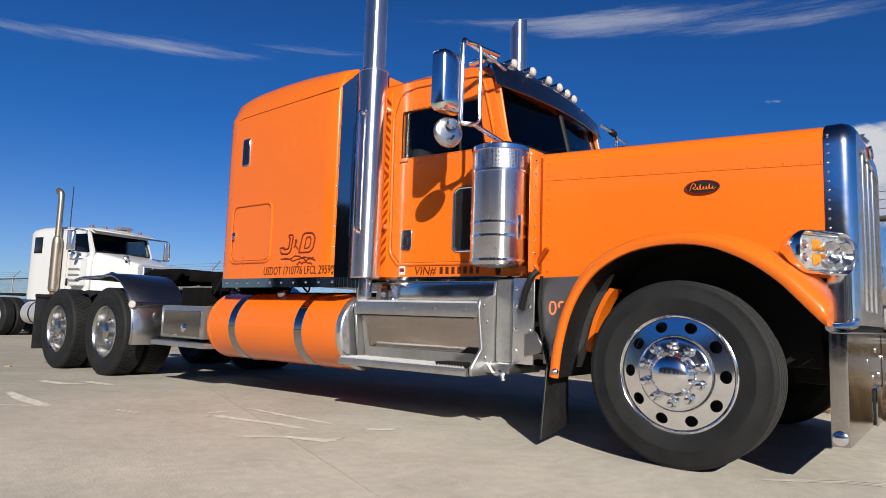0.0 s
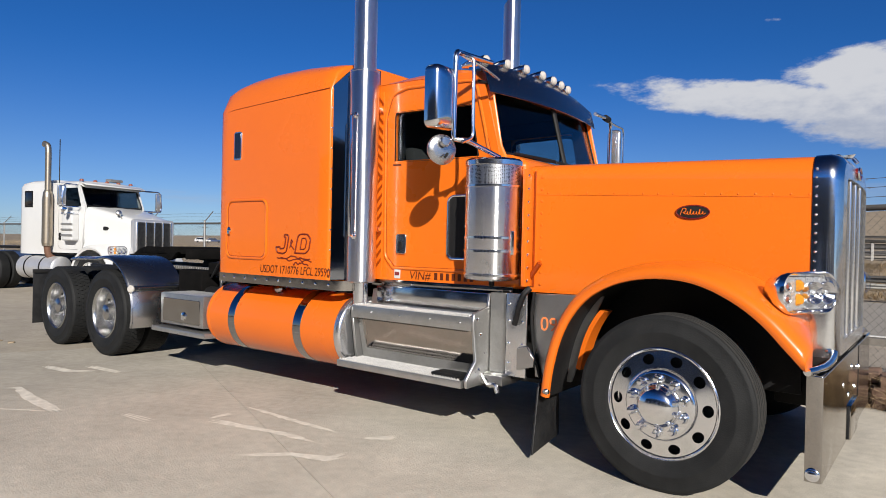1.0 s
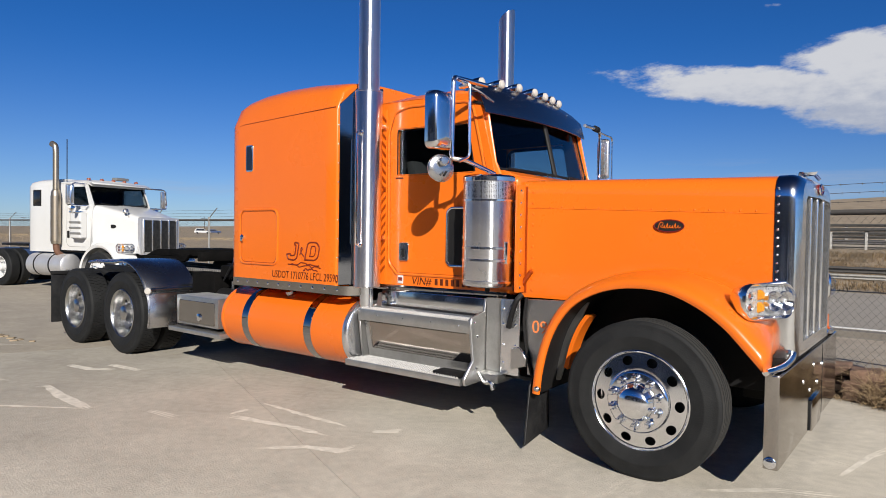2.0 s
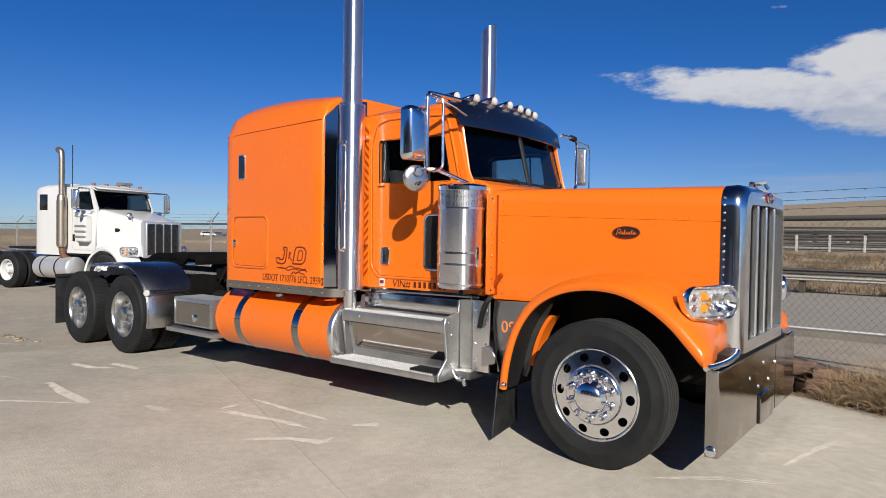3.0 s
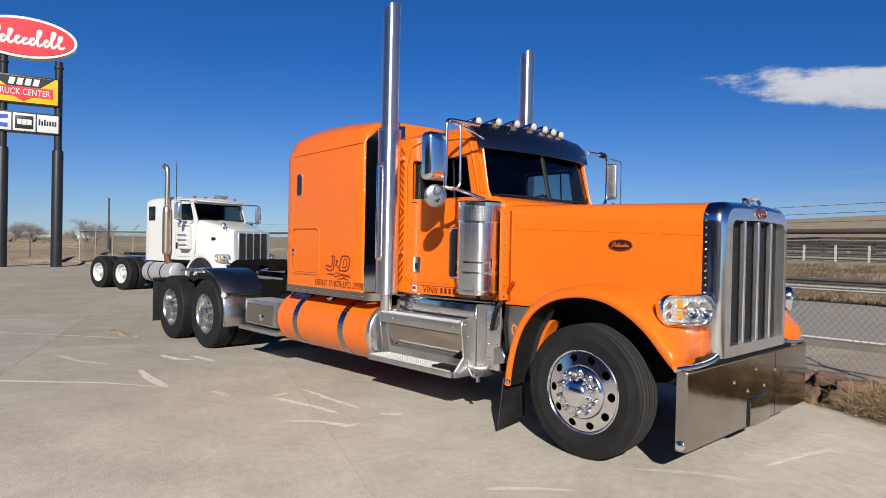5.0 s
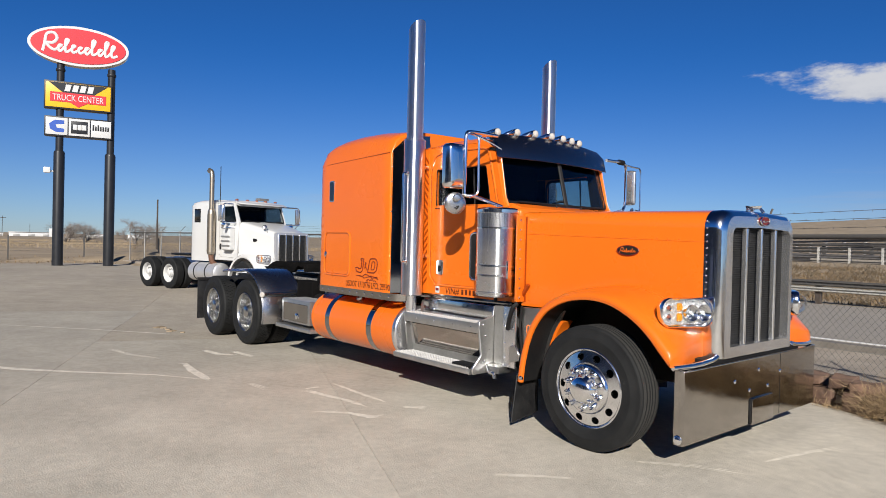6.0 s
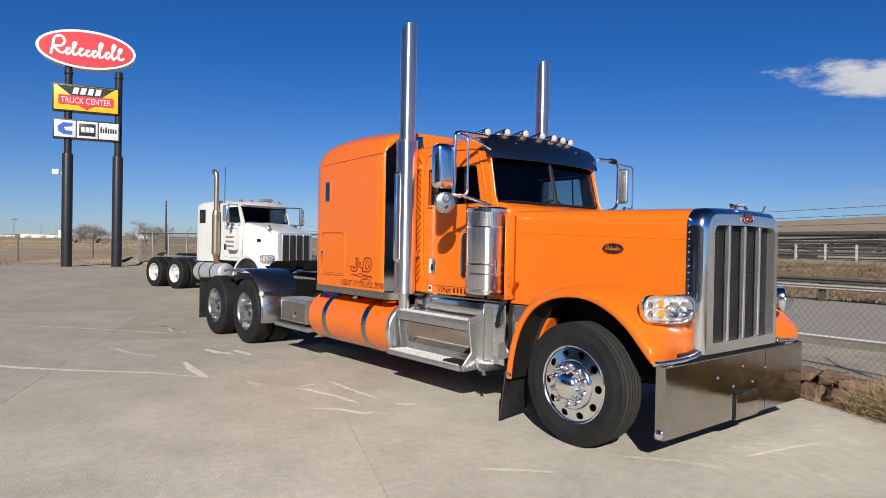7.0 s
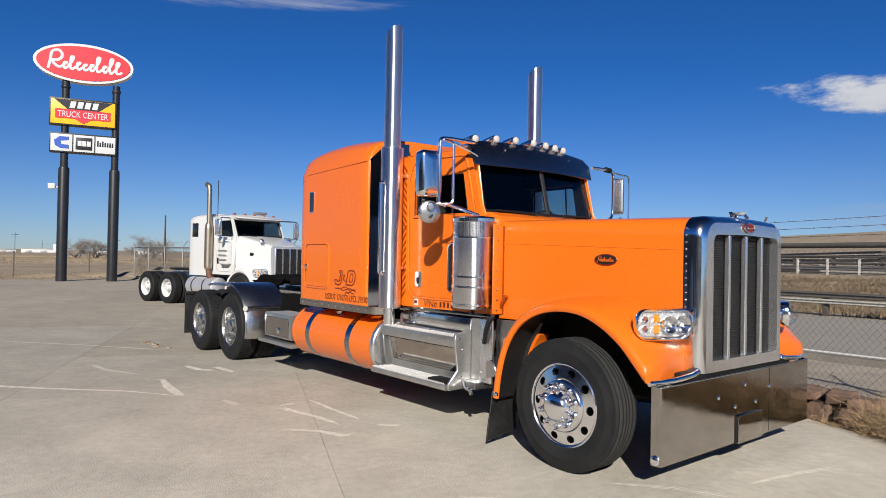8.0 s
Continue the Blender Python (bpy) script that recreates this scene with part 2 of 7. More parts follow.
def lathe(profile, origin, axis=(0, 0, 1), n=24, bm=None):
    """A profile of (radius, distance along the axis) turned round the axis."""
    q = Vector((0, 0, 1)).rotation_difference(Vector(axis))
    t = bm or bmesh.new()
    rows = []
    for r, h in profile:
        if r < 1e-5:
            rows.append([t.verts.new(Vector(origin) + q @ Vector((0, 0, h)))])
        else:
            rows.append([t.verts.new(Vector(origin) + q @ Vector((r * math.cos(2 * math.pi * i / n), r * math.sin(2 * math.pi * i / n), h))) for i in range(n)])
    for a, b in zip(rows, rows[1:]):
        for i in range(n):
            j = (i + 1) % n
            if len(a) == 1 and len(b) == 1:
                continue
            if len(a) == 1:
                t.faces.new((a[0], b[j], b[i]))
            elif len(b) == 1:
                t.faces.new((a[i], a[j], b[0]))
            else:
                t.faces.new((a[i], a[j], b[j], b[i]))
    return t


def rod(a, b, r, n=12, bm=None, r2=None):
    a, b = Vector(a), Vector(b)
    h = (b - a).length
    r2 = r if r2 is None else r2
    return lathe([(0, 0), (r, 0), (r2, h), (0, h)], a, (b - a) / h, n, bm)


def tube(points, r, n=8, bm=None, bend=3):
    """A round tube along a line of points whose corners are rounded."""
    pts = [Vector(p) for p in points]
    line = [pts[0]]
    for a, p, b in zip(pts, pts[1:], pts[2:]):
        d = min((a - p).length, (b - p).length) * 0.35
        d = min(d, 6 * r)
        s, e = p + (a - p).normalized() * d, p + (b - p).normalized() * d
        for k in range(bend + 1):
            u = k / bend
            line.append(s * (1 - u) ** 2 + p * 2 * u * (1 - u) + e * u * u)
    line.append(pts[-1])
    rings = []
    up = None
    for i, p in enumerate(line):
        d = (line[min(i + 1, len(line) - 1)] - line[max(i - 1, 0)]).normalized()
        if up is None:
            up = d.orthogonal().normalized()
        up = (up - d * up.dot(d)).normalized()
        side = d.cross(up)
        rings.append([p + up * (r * math.cos(2 * math.pi * k / n)) + side * (r * math.sin(2 * math.pi * k / n)) for k in range(n)])
    return loft(rings, True, True, bm)


def rounded(w, h, r, n=5, cx=0.0, cy=0.0):
    """Points of a rounded rectangle, anticlockwise."""
    pts = []
    for sx, sy, a0 in ((1, 1, 0), (-1, 1, 90), (-1, -1, 180), (1, -1, 270)):
        for k in range(n + 1):
            a = radians(a0 + 90 * k / n)
            pts.append((cx + sx * (w / 2 - r) + r * math.cos(a), cy + sy * (h / 2 - r) + r * math.sin(a)))
    return pts


def part(name, bm, material, parent=None, label="", sharp=38):
    """Links a bmesh as one mesh object under a thing or a part."""
    bmesh.ops.recalc_face_normals(bm, faces=bm.faces[:])
    me = bpy.data.meshes.new(name)
    bm.to_mesh(me)
    bm.free()
    me.materials.append(material)
    for p in me.polygons:
        p.use_smooth = True
    me.set_sharp_from_angle(angle=radians(sharp))
    ob = new(name, me)
    if parent is not None:
        ob.parent = parent
    if label:
        ob["label"] = label
    return ob


def writing(name, text, size, m, material, parent, depth=0.0015, width=None, slant=0.0):
    c = bpy.data.curves.new(name, "FONT")
    c.body = text
    c.size = size
    c.extrude = depth
    c.shear = slant
    tmp = bpy.data.objects.new(name, c)
    scene.collection.objects.link(tmp)
    me = bpy.data.meshes.new_from_object(tmp.evaluated_get(bpy.context.evaluated_depsgraph_get()))
    bpy.data.objects.remove(tmp)
    bpy.data.curves.remove(c)
    if width:
        xs = [v.co.x for v in me.vertices]
        k = width / max(1e-6, max(xs) - min(xs))
        x0 = min(xs)
        for v in me.vertices:
            v.co.x = (v.co.x - x0) * k
    me.materials.clear()
    me.materials.append(material)
    ob = new(name, me)
    ob.parent = parent
    ob.matrix_basis = m
    return ob


def thing(name, at, label, category, group="", turn=0.0):
    e = new(name)
    e.empty_display_size = 0.3
    e.matrix_basis = pose(*at, 0, 0, turn)
    return tagged(e, label, category, group)


def mirror_y(bm):
    """The same piece on the other side of the truck."""
    t = bm.copy()
    for v in t.verts:
        v.co.y = -v.co.y
    bmesh.ops.reverse_faces(t, faces=t.faces[:])
    return t


def both(name, bm, material, parent, label="", sharp=38):
    """A piece on each side of the truck."""
    other = mirror_y(bm)
    return part(name, bm, material, parent, label, sharp), part(name, other, material, parent, label, sharp)


def yard_z(x):
    """Gentle drop of the yard towards its far end, shaped to fit the camera's view."""
    return -0.0105 * max(0.0, min(9.0, -3.0 - x))


# ---------- wheels ----------
def wheel(parent, x, y, z, side, kind, R=0.515):
    """A wheel with its outer face towards side (-1 or 1): kind steer (disc out), drive (dish in) or inner (tyre alone)."""
    q = Matrix.Translation((x, y, z)) @ (pose(0, 0, 0) if side < 0 else pose(0, 0, 0, 0, 0, 180))
    key = kind
    if key not in WHEELS:
        WHEELS[key] = wheel_meshes(kind, R)
    m = WHEELS[key]
    rim = new("wheel", m["rim"])
    rim.parent = parent
    rim.matrix_basis = q
    for name, me, poses in m["parts"]:
        for p in poses:
            o = new(name, me)
            o.parent = rim
            o.matrix_basis = p
            if name == "tread":
                o["kind"] = "stuff"
    return rim


WHEELS = {}
DUSTY_RUBBER = surface("dusty_tread_rubber", (0.038, 0.037, 0.035), 0.95, 0, 0, (0.022, 0.0215, 0.021), 9, 0.8, 160, 0.15, 120)
DRIVE_ALU = surface("polished_wheel", (0.58, 0.58, 0.57), 0.25, 1, 0, (0.46, 0.46, 0.46), 5, 0.6, 200, 0.02, 30, 0.03)


def bake(name, bm, material, sharp=38):
    bmesh.ops.recalc_face_normals(bm, faces=bm.faces[:])
    me = bpy.data.meshes.new(name)
    bm.to_mesh(me)
    bm.free()
    me.materials.append(material)
    for p in me.polygons:
        p.use_smooth = True
    me.set_sharp_from_angle(angle=radians(sharp))
    return me


def holed_disc(r0, r1, holes, rh, rr, y0, y1, n_arc=10):
    """A ring from radius r0 to r1 with round hand holes, its face going from y0 (inner edge) to y1 (outer edge), with depth."""
    bm = bmesh.new()
    step = 2 * math.pi / holes

    def at(r, a, d=0.0):
        u = (r - r0) / (r1 - r0)
        return (r * math.cos(a), y0 + (y1 - y0) * u + d, r * math.sin(a))
    for k in range(holes):
        c = k * step
        ring_o, ring_i = [], []
        m = 16
        for i in range(m):
            a = 2 * math.pi * i / m
            hx, hy = math.cos(a), math.sin(a)
            s = 1 / max(abs(hx), abs(hy))
            rad = rh + (hx * s) * (r1 - rh if hx > 0 else rh - r0)
            ang = c + hy * s * step / 2
            ring_o.append((rad, ang))
            ring_i.append((rh + hx * rr, c + hy * rr * 1.15 / rh))
        vo = [bm.verts.new(at(*p)) for p in ring_o]
        vi = [bm.verts.new(at(*p)) for p in ring_i]
        vb = [bm.verts.new(at(*p, d=0.022)) for p in ring_i]
        for i in range(m):
            j = (i + 1) % m
            bm.faces.new((vo[i], vo[j], vi[j], vi[i]))
            bm.faces.new((vi[i], vi[j], vb[j], vb[i]))
    bmesh.ops.remove_doubles(bm, verts=bm.verts[:], dist=0.0008)
    return bm


def wheel_meshes(kind, R):
    w = 0.245 if kind == "steer" else 0.28
    paint = WHITE if kind.endswith("white") else {"inner": BLACK, "drive": DRIVE_ALU}.get(kind, CHROME)
    kind = kind.replace("_white", "")
    # tyre: sidewalls with ribs, shoulders and grooved tread
    prof = [(0.292, 0.03), (0.303, 0.012), (0.34, -0.004), (0.40, -0.011), (0.405, -0.0125), (0.412, -0.0125), (0.418, -0.010), (0.45, -0.006),
            (0.478, 0.003), (0.482, 0.0022), (0.49, 0.004), (0.494, 0.007), (0.506, 0.014), (R, 0.028)]
    grooves = (0.068, 0.108, 0.14, 0.18) if kind == "steer" else (0.075, 0.125, 0.165, 0.215)
    for g in grooves:
        prof += [(R, g - 0.008), (R - 0.013, g - 0.005), (R - 0.013, g + 0.005), (R, g + 0.008)]
    back = [(r, w - d) for r, d in reversed(prof[:14])]
    tyre = lathe(prof + back, (0, 0, 0), (0, 1, 0), 64)
    tread = None
    if kind == "drive" or kind == "inner":
        # tread blocks
        tread = bmesh.new()
        for i in range(60):
            a = 2 * math.pi * i / 60
            for j, y0 in enumerate((0.03, 0.10, 0.145, 0.19)):
                off = 0.04 * (j % 2)
                q = Matrix.Rotation(a + off, 4, "Y")
                b = box(R - 0.004, R + 0.004, y0, y0 + 0.04 + (0.02 if j in (0, 3) else 0), -0.02, 0.02, 0)
                b.transform(q)
                join(tread, b)
    parts = [("tyre", bake("tyre", tyre, RUBBER), [Matrix()])]
    if kind == "steer":
        band = [(R - 0.004, 0.021), (R + 0.0015, 0.03)]
        for g in grooves:
            band += [(R + 0.0015, g - 0.009), (R - 0.0115, g - 0.006), (R - 0.0115, g + 0.006), (R + 0.0015, g + 0.009)]
        band += [(R + 0.0015, w - 0.03), (R - 0.004, w - 0.021)]
        parts.append(("tread_band", bake("tread_band", lathe(band, (0, 0, 0), (0, 1, 0), 64), DUSTY_RUBBER), [Matrix()]))
    if tread:
        parts.append(("tread", bake("tread", tread, RUBBER), [Matrix()]))
    rim = lathe([(0.322, 0.028), (0.330, 0.004), (0.322, -0.002), (0.312, 0.006), (0.302, 0.03), (0.296, 0.07), (0.29, w - 0.04), (0.318, w - 0.02)], (0, 0, 0), (0, 1, 0), 56)
    nut = lathe([(0, 0), (0.028, 0), (0.028, -0.012), (0.022, -0.018), (0.021, -0.052), (0.014, -0.066), (0, -0.069)], (0, 0, 0), (0, 1, 0), 12)
    if kind == "steer":
        join(rim, holed_disc(0.212, 0.306, 10, 0.262, 0.030, -0.004, 0.016))
        join(rim, lathe([(0.212, -0.004), (0.204, -0.020), (0.194, -0.032), (0.184, -0.036), (0.10, -0.036)], (0, 0, 0), (0, 1, 0), 48))
        parts.append(("wheel_well_backing", bake("wheel_well_backing", lathe([(0.29, 0.09), (0.05, 0.08)], (0, 0, 0), (0, 1, 0), 32), BLACK), [Matrix()]))
        cap = lathe([(0.128, -0.03), (0.126, -0.062), (0.118, -0.074), (0.110, -0.082), (0.104, -0.098), (0.085, -0.114), (0.05, -0.126), (0.025, -0.130), (0, -0.131)], (0, 0, 0), (0, 1, 0), 32)
        parts.append(("hub_cap", bake("hub_cap", cap, WHITE if paint is WHITE else CHROME), [Matrix()]))
        pn = [pose(0.158 * math.cos(2 * math.pi * (k + 0.5) / 10), -0.035, 0.158 * math.sin(2 * math.pi * (k + 0.5) / 10)) for k in range(10)]
        parts.append(("lug_nut", bake("lug_nut", nut, CHROME), pn))
    elif kind == "drive":
        join(rim, holed_disc(0.185, 0.292, 10, 0.236, 0.023, 0.155, 0.135))
        join(rim, lathe([(0.185, 0.155), (0.09, 0.155)], (0, 0, 0), (0, 1, 0), 48))
        parts.append(("wheel_well_backing", bake("wheel_well_backing", lathe([(0.29, 0.2), (0.05, 0.2)], (0, 0, 0), (0, 1, 0), 32), BLACK), [Matrix()]))
        cap = lathe([(0.12, 0.155), (0.115, 0.09), (0.105, 0.06), (0.10, 0.02), (0.085, 0.008), (0, 0.004)], (0, 0, 0), (0, 1, 0), 32)
        parts.append(("hub_cap", bake("hub_cap", cap, paint), [Matrix()]))
        pn = [pose(0.145 * math.cos(2 * math.pi * (k + 0.5) / 10), 0.155, 0.145 * math.sin(2 * math.pi * (k + 0.5) / 10)) for k in range(10)]
        parts.append(("lug_nut", bake("lug_nut", nut, CHROME), pn))
    else:
        nut.free()
        join(rim, lathe([(0.292, 0.05), (0.1, 0.05)], (0, 0, 0), (0, 1, 0), 32))
    k = 0.985 if kind == "steer" else 0.925
    small = Matrix.Diagonal((k, 1.0, k, 1.0))
    for name, me, spots in parts:
        if name in ("hub_cap", "wheel_well_backing"):
            me.transform(small)
        elif name == "lug_nut":
            spots[:] = [Matrix.Translation(small @ m.translation) for m in spots]
    rim.transform(small)
    return {"rim": bake("wheel", rim, paint), "parts": parts}


# ---------- the orange truck ----------
truck = thing("semi_truck", (0, 0, 0), "glossy orange semi truck tractor with long hood and chrome stacks", "truck")


def rivets(name, pts, normal, r, material, parent, h=0.008):
    """Round rivet heads, each a mesh of its own."""
    me = bake(name, lathe([(r, 0), (r * 0.9, h * 0.5), (r * 0.5, h * 0.9), (0, h)], (0, 0, 0), normal, 8), material)
    for p in pts:
        o = new(name, me)
        o.parent = parent
        o.matrix_basis = Matrix.Translation(p)


GALV_GREY = surface("grey_casting", (0.22, 0.21, 0.20), 0.5, 0.6)


def build_running_gear():
    for s in (-1, 1):
        wheel(truck, -0.03, s * 1.28, 0.507, s, "steer", 0.507)
        for x in (-6.77, -8.11):
            wheel(truck, x, s * 1.28, 0.515 + yard_z(x), s, "drive")
            wheel(truck, x, s * 0.95, 0.515 + yard_z(x), s, "inner")
    both("frame_rail", box(-9.0, 0.55, -0.46, -0.37, 0.72, 0.98, 0.008), BLACK, truck)
    for x in (-8.9, -8.11, -7.44, -6.77, -5.6, -4.4, -2.9):
        part("crossmember", box(x - 0.06, x + 0.06, -0.37, 0.37, 0.76, 0.94, 0.01), BLACK, truck)
    for x in (0, -6.77, -8.11):
        part("axle", rod((x, -1.12, 0.512), (x, 1.12, 0.512), 0.075, 14), BLACK, truck)
    for x in (-6.77, -8.11):
        part("differential", lathe([(0, -0.26), (0.12, -0.24), (0.2, -0.1), (0.22, 0), (0.2, 0.1), (0.12, 0.24), (0, 0.26)], (x, 0, 0.53), (0, 1, 0), 20), BLACK, truck)
    part("driveshaft", rod((-6.5, 0, 0.58), (-1.6, 0, 0.72), 0.055, 12), BLACK, truck)
    part("engine", box(-1.15, 0.55, -0.42, 0.42, 0.55, 1.6, 0.05), BLACK, truck)
    both("inner_fender", box(-0.80, 0.58, -0.66, -0.62, 0.55, 1.24, 0.01), BLACK, truck)
    part("gearbox", box(-2.4, -1.15, -0.3, 0.3, 0.5, 1.0, 0.08), BLACK, truck)
        # fifth wheel: sloped plate with a slot, on two brackets
    fw = bmesh.new()
    pts = [(-6.55, -0.48), (-6.75, -0.52), (-7.25, -0.52), (-7.6, -0.42), (-8.0, -0.30), (-7.98, -0.12), (-7.42, -0.05), (-7.36, 0.05),
           (-7.98, 0.12), (-8.0, 0.30), (-7.6, 0.42), (-7.25, 0.52), (-6.75, 0.52), (-6.55, 0.48)]
    join(fw, prism([(x, y) for x, y in pts], 1.185, 1.275, 0.012, 2, None, "z"))
    join(fw, prism([(-6.50, -0.40), (-6.42, -0.36), (-6.42, 0.36), (-6.50, 0.40)], 1.12, 1.25, 0.01, 1, None, "z"))
    for s in (-1, 1):
        join(fw, prism([(-6.50, 1.22), (-7.75, 1.22), (-7.55, 1.10), (-7.3, 1.06), (-6.95, 1.06), (-6.62, 1.12)], s * 0.51, s * 0.45, 0.008, 1))
    for v in fw.verts:
        v.co.z += min(0, (v.co.x + 7.4)) * 0.18
    plate = part("fifth_wheel", fw, NEAR_BLACK, truck, "greased black coupling plate with a slot")
    for s in (-1, 1):
        part("bracket", prism([(-7.4, 0.98), (-6.8, 0.98), (-7.0, 1.21), (-7.2, 1.21)], s * 0.42 - 0.03, s * 0.42 + 0.03, 0.006), BLACK, plate)
    part("slide_rail", box(-8.3, -6.1, -0.46, -0.40, 0.985, 1.03, 0.004), BLACK, truck)
    part("slide_rail", box(-8.3, -6.1, 0.40, 0.46, 0.985, 1.03, 0.004), BLACK, truck)
    for i in range(40):
        x = -6.60 + i * 0.05
        part("deck_rung", box(x, x + 0.026, -0.56, -0.47, 1.0, 1.045, 0.004, 1), GALV_GREY, truck)
    # air lines and their fittings behind the sleeper
    for k, (y, c) in enumerate(((-0.25, BLACK), (-0.1, RED), (0.05, NAVY))):
        part("air_hose", tube([(-4.42, y, 1.5 - 0.05 * k), (-4.6, y, 1.42), (-4.75, y - 0.1, 1.1), (-5.2, y - 0.25, 1.05), (-5.6, y - 0.1, 1.12), (-6.0, y, 1.1)], 0.014, 8), c, truck)
    part("air_hose", tube([(-4.45, -0.7, 1.15), (-4.62, -0.72, 1.02), (-4.75, -0.74, 0.85), (-5.3, -0.6, 0.9)], 0.016, 8), BLACK, truck)
    part("air_hose", tube([(-4.55, -0.62, 1.0), (-4.8, -0.68, 0.82), (-5.1, -0.7, 0.95), (-5.5, -0.52, 0.85)], 0.012, 8), CHROME, truck)
    rng = random.Random(8)
    for k in range(7):
        y0, x0 = -0.75 + 0.12 * k, -4.55 - 0.06 * (k % 3)
        mid = [(x0 - 0.12 * j + rng.uniform(-0.03, 0.03), y0 + 0.06 * math.sin(j * 1.9 + k), 1.12 + 0.16 * math.sin(j * 1.3 + k * 1.7)) for j in range(1, 6)]
        part("air_hose", tube([(x0, y0, 1.30)] + mid + [(x0 - 0.8, y0, 0.95)], 0.011 + 0.003 * (k % 2), 7), (BLACK, CHROME, BLACK, GALV_GREY)[k % 4], truck)
    part("air_tank", rod((-5.6, -0.62, 0.72), (-4.7, -0.62, 0.72), 0.12, 18), BLACK, truck)
    part("valve_box", box(-5.0, -4.75, -0.78, -0.55, 0.86, 0.98, 0.01), BLACK, truck)
    for x in (-5.35, -5.15, -4.95):
        part("fitting", rod((x, -0.62, 0.83), (x, -0.62, 0.93), 0.02, 8), ALU, truck)
    # boxes, tank and catwalk added as dark filling behind the sleeper
    for x0, x1, y0, y1, z0, z1 in ((-6.05, -5.55, -0.74, -0.48, 0.70, 1.02), (-5.50, -5.25, -0.70, -0.50, 0.98, 1.12), (-4.72, -4.46, -0.86, -0.40, 0.90, 1.16)):
        part("valve_box", box(x0, x1, y0, y1, z0, z1, 0.02), NEAR_BLACK, truck)
    part("air_tank", rod((-6.0, 0.62, 0.78), (-4.8, 0.62, 0.78), 0.14, 18), NEAR_BLACK, truck)
    part("catwalk", box(-5.9, -4.5, -0.36, 0.36, 0.92, 0.95, 0.006), NEAR_BLACK, truck)
    # rear flaps and hangers
    for s in (-1, 1):
        part("rear_mud_flap", box(-8.86, -8.84, s * 1.29 if s < 0 else 0.68, -0.68 if s < 0 else 1.29, 0.16, 0.86, 0.004), FLAP, truck)
        part("flap_hanger", box(-8.88, -8.82, s * 1.29 if s < 0 else 0.46, -0.46 if s < 0 else 1.29, 0.86, 0.91, 0.006), BLACK, truck)


def build_rear_fender(s):
    """Half fender over the forward drive axle, of smooth metal."""
    rings = []
    R, cx, cz = 0.64, -6.77, 0.512
    line = [(-7.62, 1.10), (-7.45, 1.12)]
    for k in range(16):
        a = radians(105 - 119 * k / 15)
        line.append((cx + 0.06 + (R + 0.02) * math.cos(a), cz + R * math.sin(a) + (0.0 if a > 0 else 0)))
    line += [(line[-1][0] + 0.005, 0.42)]
    for i, (x, z) in enumerate(line):
        a, b = line[max(0, i - 1)], line[min(len(line) - 1, i + 1)]
        d = Vector((b[0] - a[0], b[1] - a[1])).normalized()
        nx, nz = -d.y, d.x
        sec = [(-1.30, -0.03), (-1.305, 0.0), (-1.29, 0.012), (-1.0, 0.016), (-0.65, 0.012), (-0.645, 0.0), (-0.66, -0.008), (-1.0, 0.004), (-1.28, 0.0), (-1.29, -0.03)]
        rings.append([(x + nx * h, (y if s < 0 else -y), z + nz * h) for y, h in sec])
    f = part("rear_fender", loft(rings), FENDER_MIRROR, truck, "smooth mirror-polished aluminium half fender", 50)
    part("fender_arm", rod((-6.10, s * 0.45, 0.80), (-6.10, s * 1.27, 0.80), 0.034, 14), FENDER_MIRROR, f)
    part("fender_edge", tube([(x, s * 1.302, z - 0.012) for x, z in line], 0.013, 8), FENDER_MIRROR, f)
    part("fender_lamp", lathe([(0.045, 0), (0.045, 0.015), (0.033, 0.028), (0, 0.033)], (-6.09, s * 1.292, 0.80), (0.4, s * 0.9, 0), 14), LAMP_LENS, f)


def build_tank(s):
    y, z, r = s * 0.955, 0.625, 0.318
    t = part("fuel_tank", lathe([(r, 0), (r, 1.80)], (-4.56, y, z), (1, 0, 0), 48), ORANGE, truck, "glossy orange cylindrical fuel tank")
    for x0, d in ((-2.76, 1), (-4.56, -1)):
        prof = [(r, 0), (r + 0.003, 0.004), (r + 0.003, 0.045), (r - 0.004, 0.058), (r - 0.022, 0.066), (r - 0.06, 0.070), (0.15, 0.078), (0, 0.082)]
        part("end_cap", lathe(prof, (x0, y, z), (d, 0, 0), 48), CAP_ALU if d > 0 else ORANGE, t)
    for x in (-4.19, -3.23):
        a = part("tank_strap", lathe([(r + 0.001, 0), (r + 0.006, 0.002), (r + 0.006, 0.098), (r + 0.001, 0.1)], (x - 0.05, y, z), (1, 0, 0), 48), STRAP, t)
        part("strap_bracket", prism([(s * 0.48, 0.3), (s * 0.70, 0.3), (s * 1.0, 0.31), (s * 0.66, 0.5), (s * 0.63, 0.9), (s * 0.48, 0.95)], x - 0.04, x + 0.04, 0.004, 1, None, "x"), BLACK, a)
    part("filler_cap", lathe([(0.05, 0), (0.055, 0.02), (0.05, 0.04), (0, 0.045)], (-3.7, y + s * 0.12, z + 0.295), (0, s * 0.35, 0.93), 20), ALU, t)


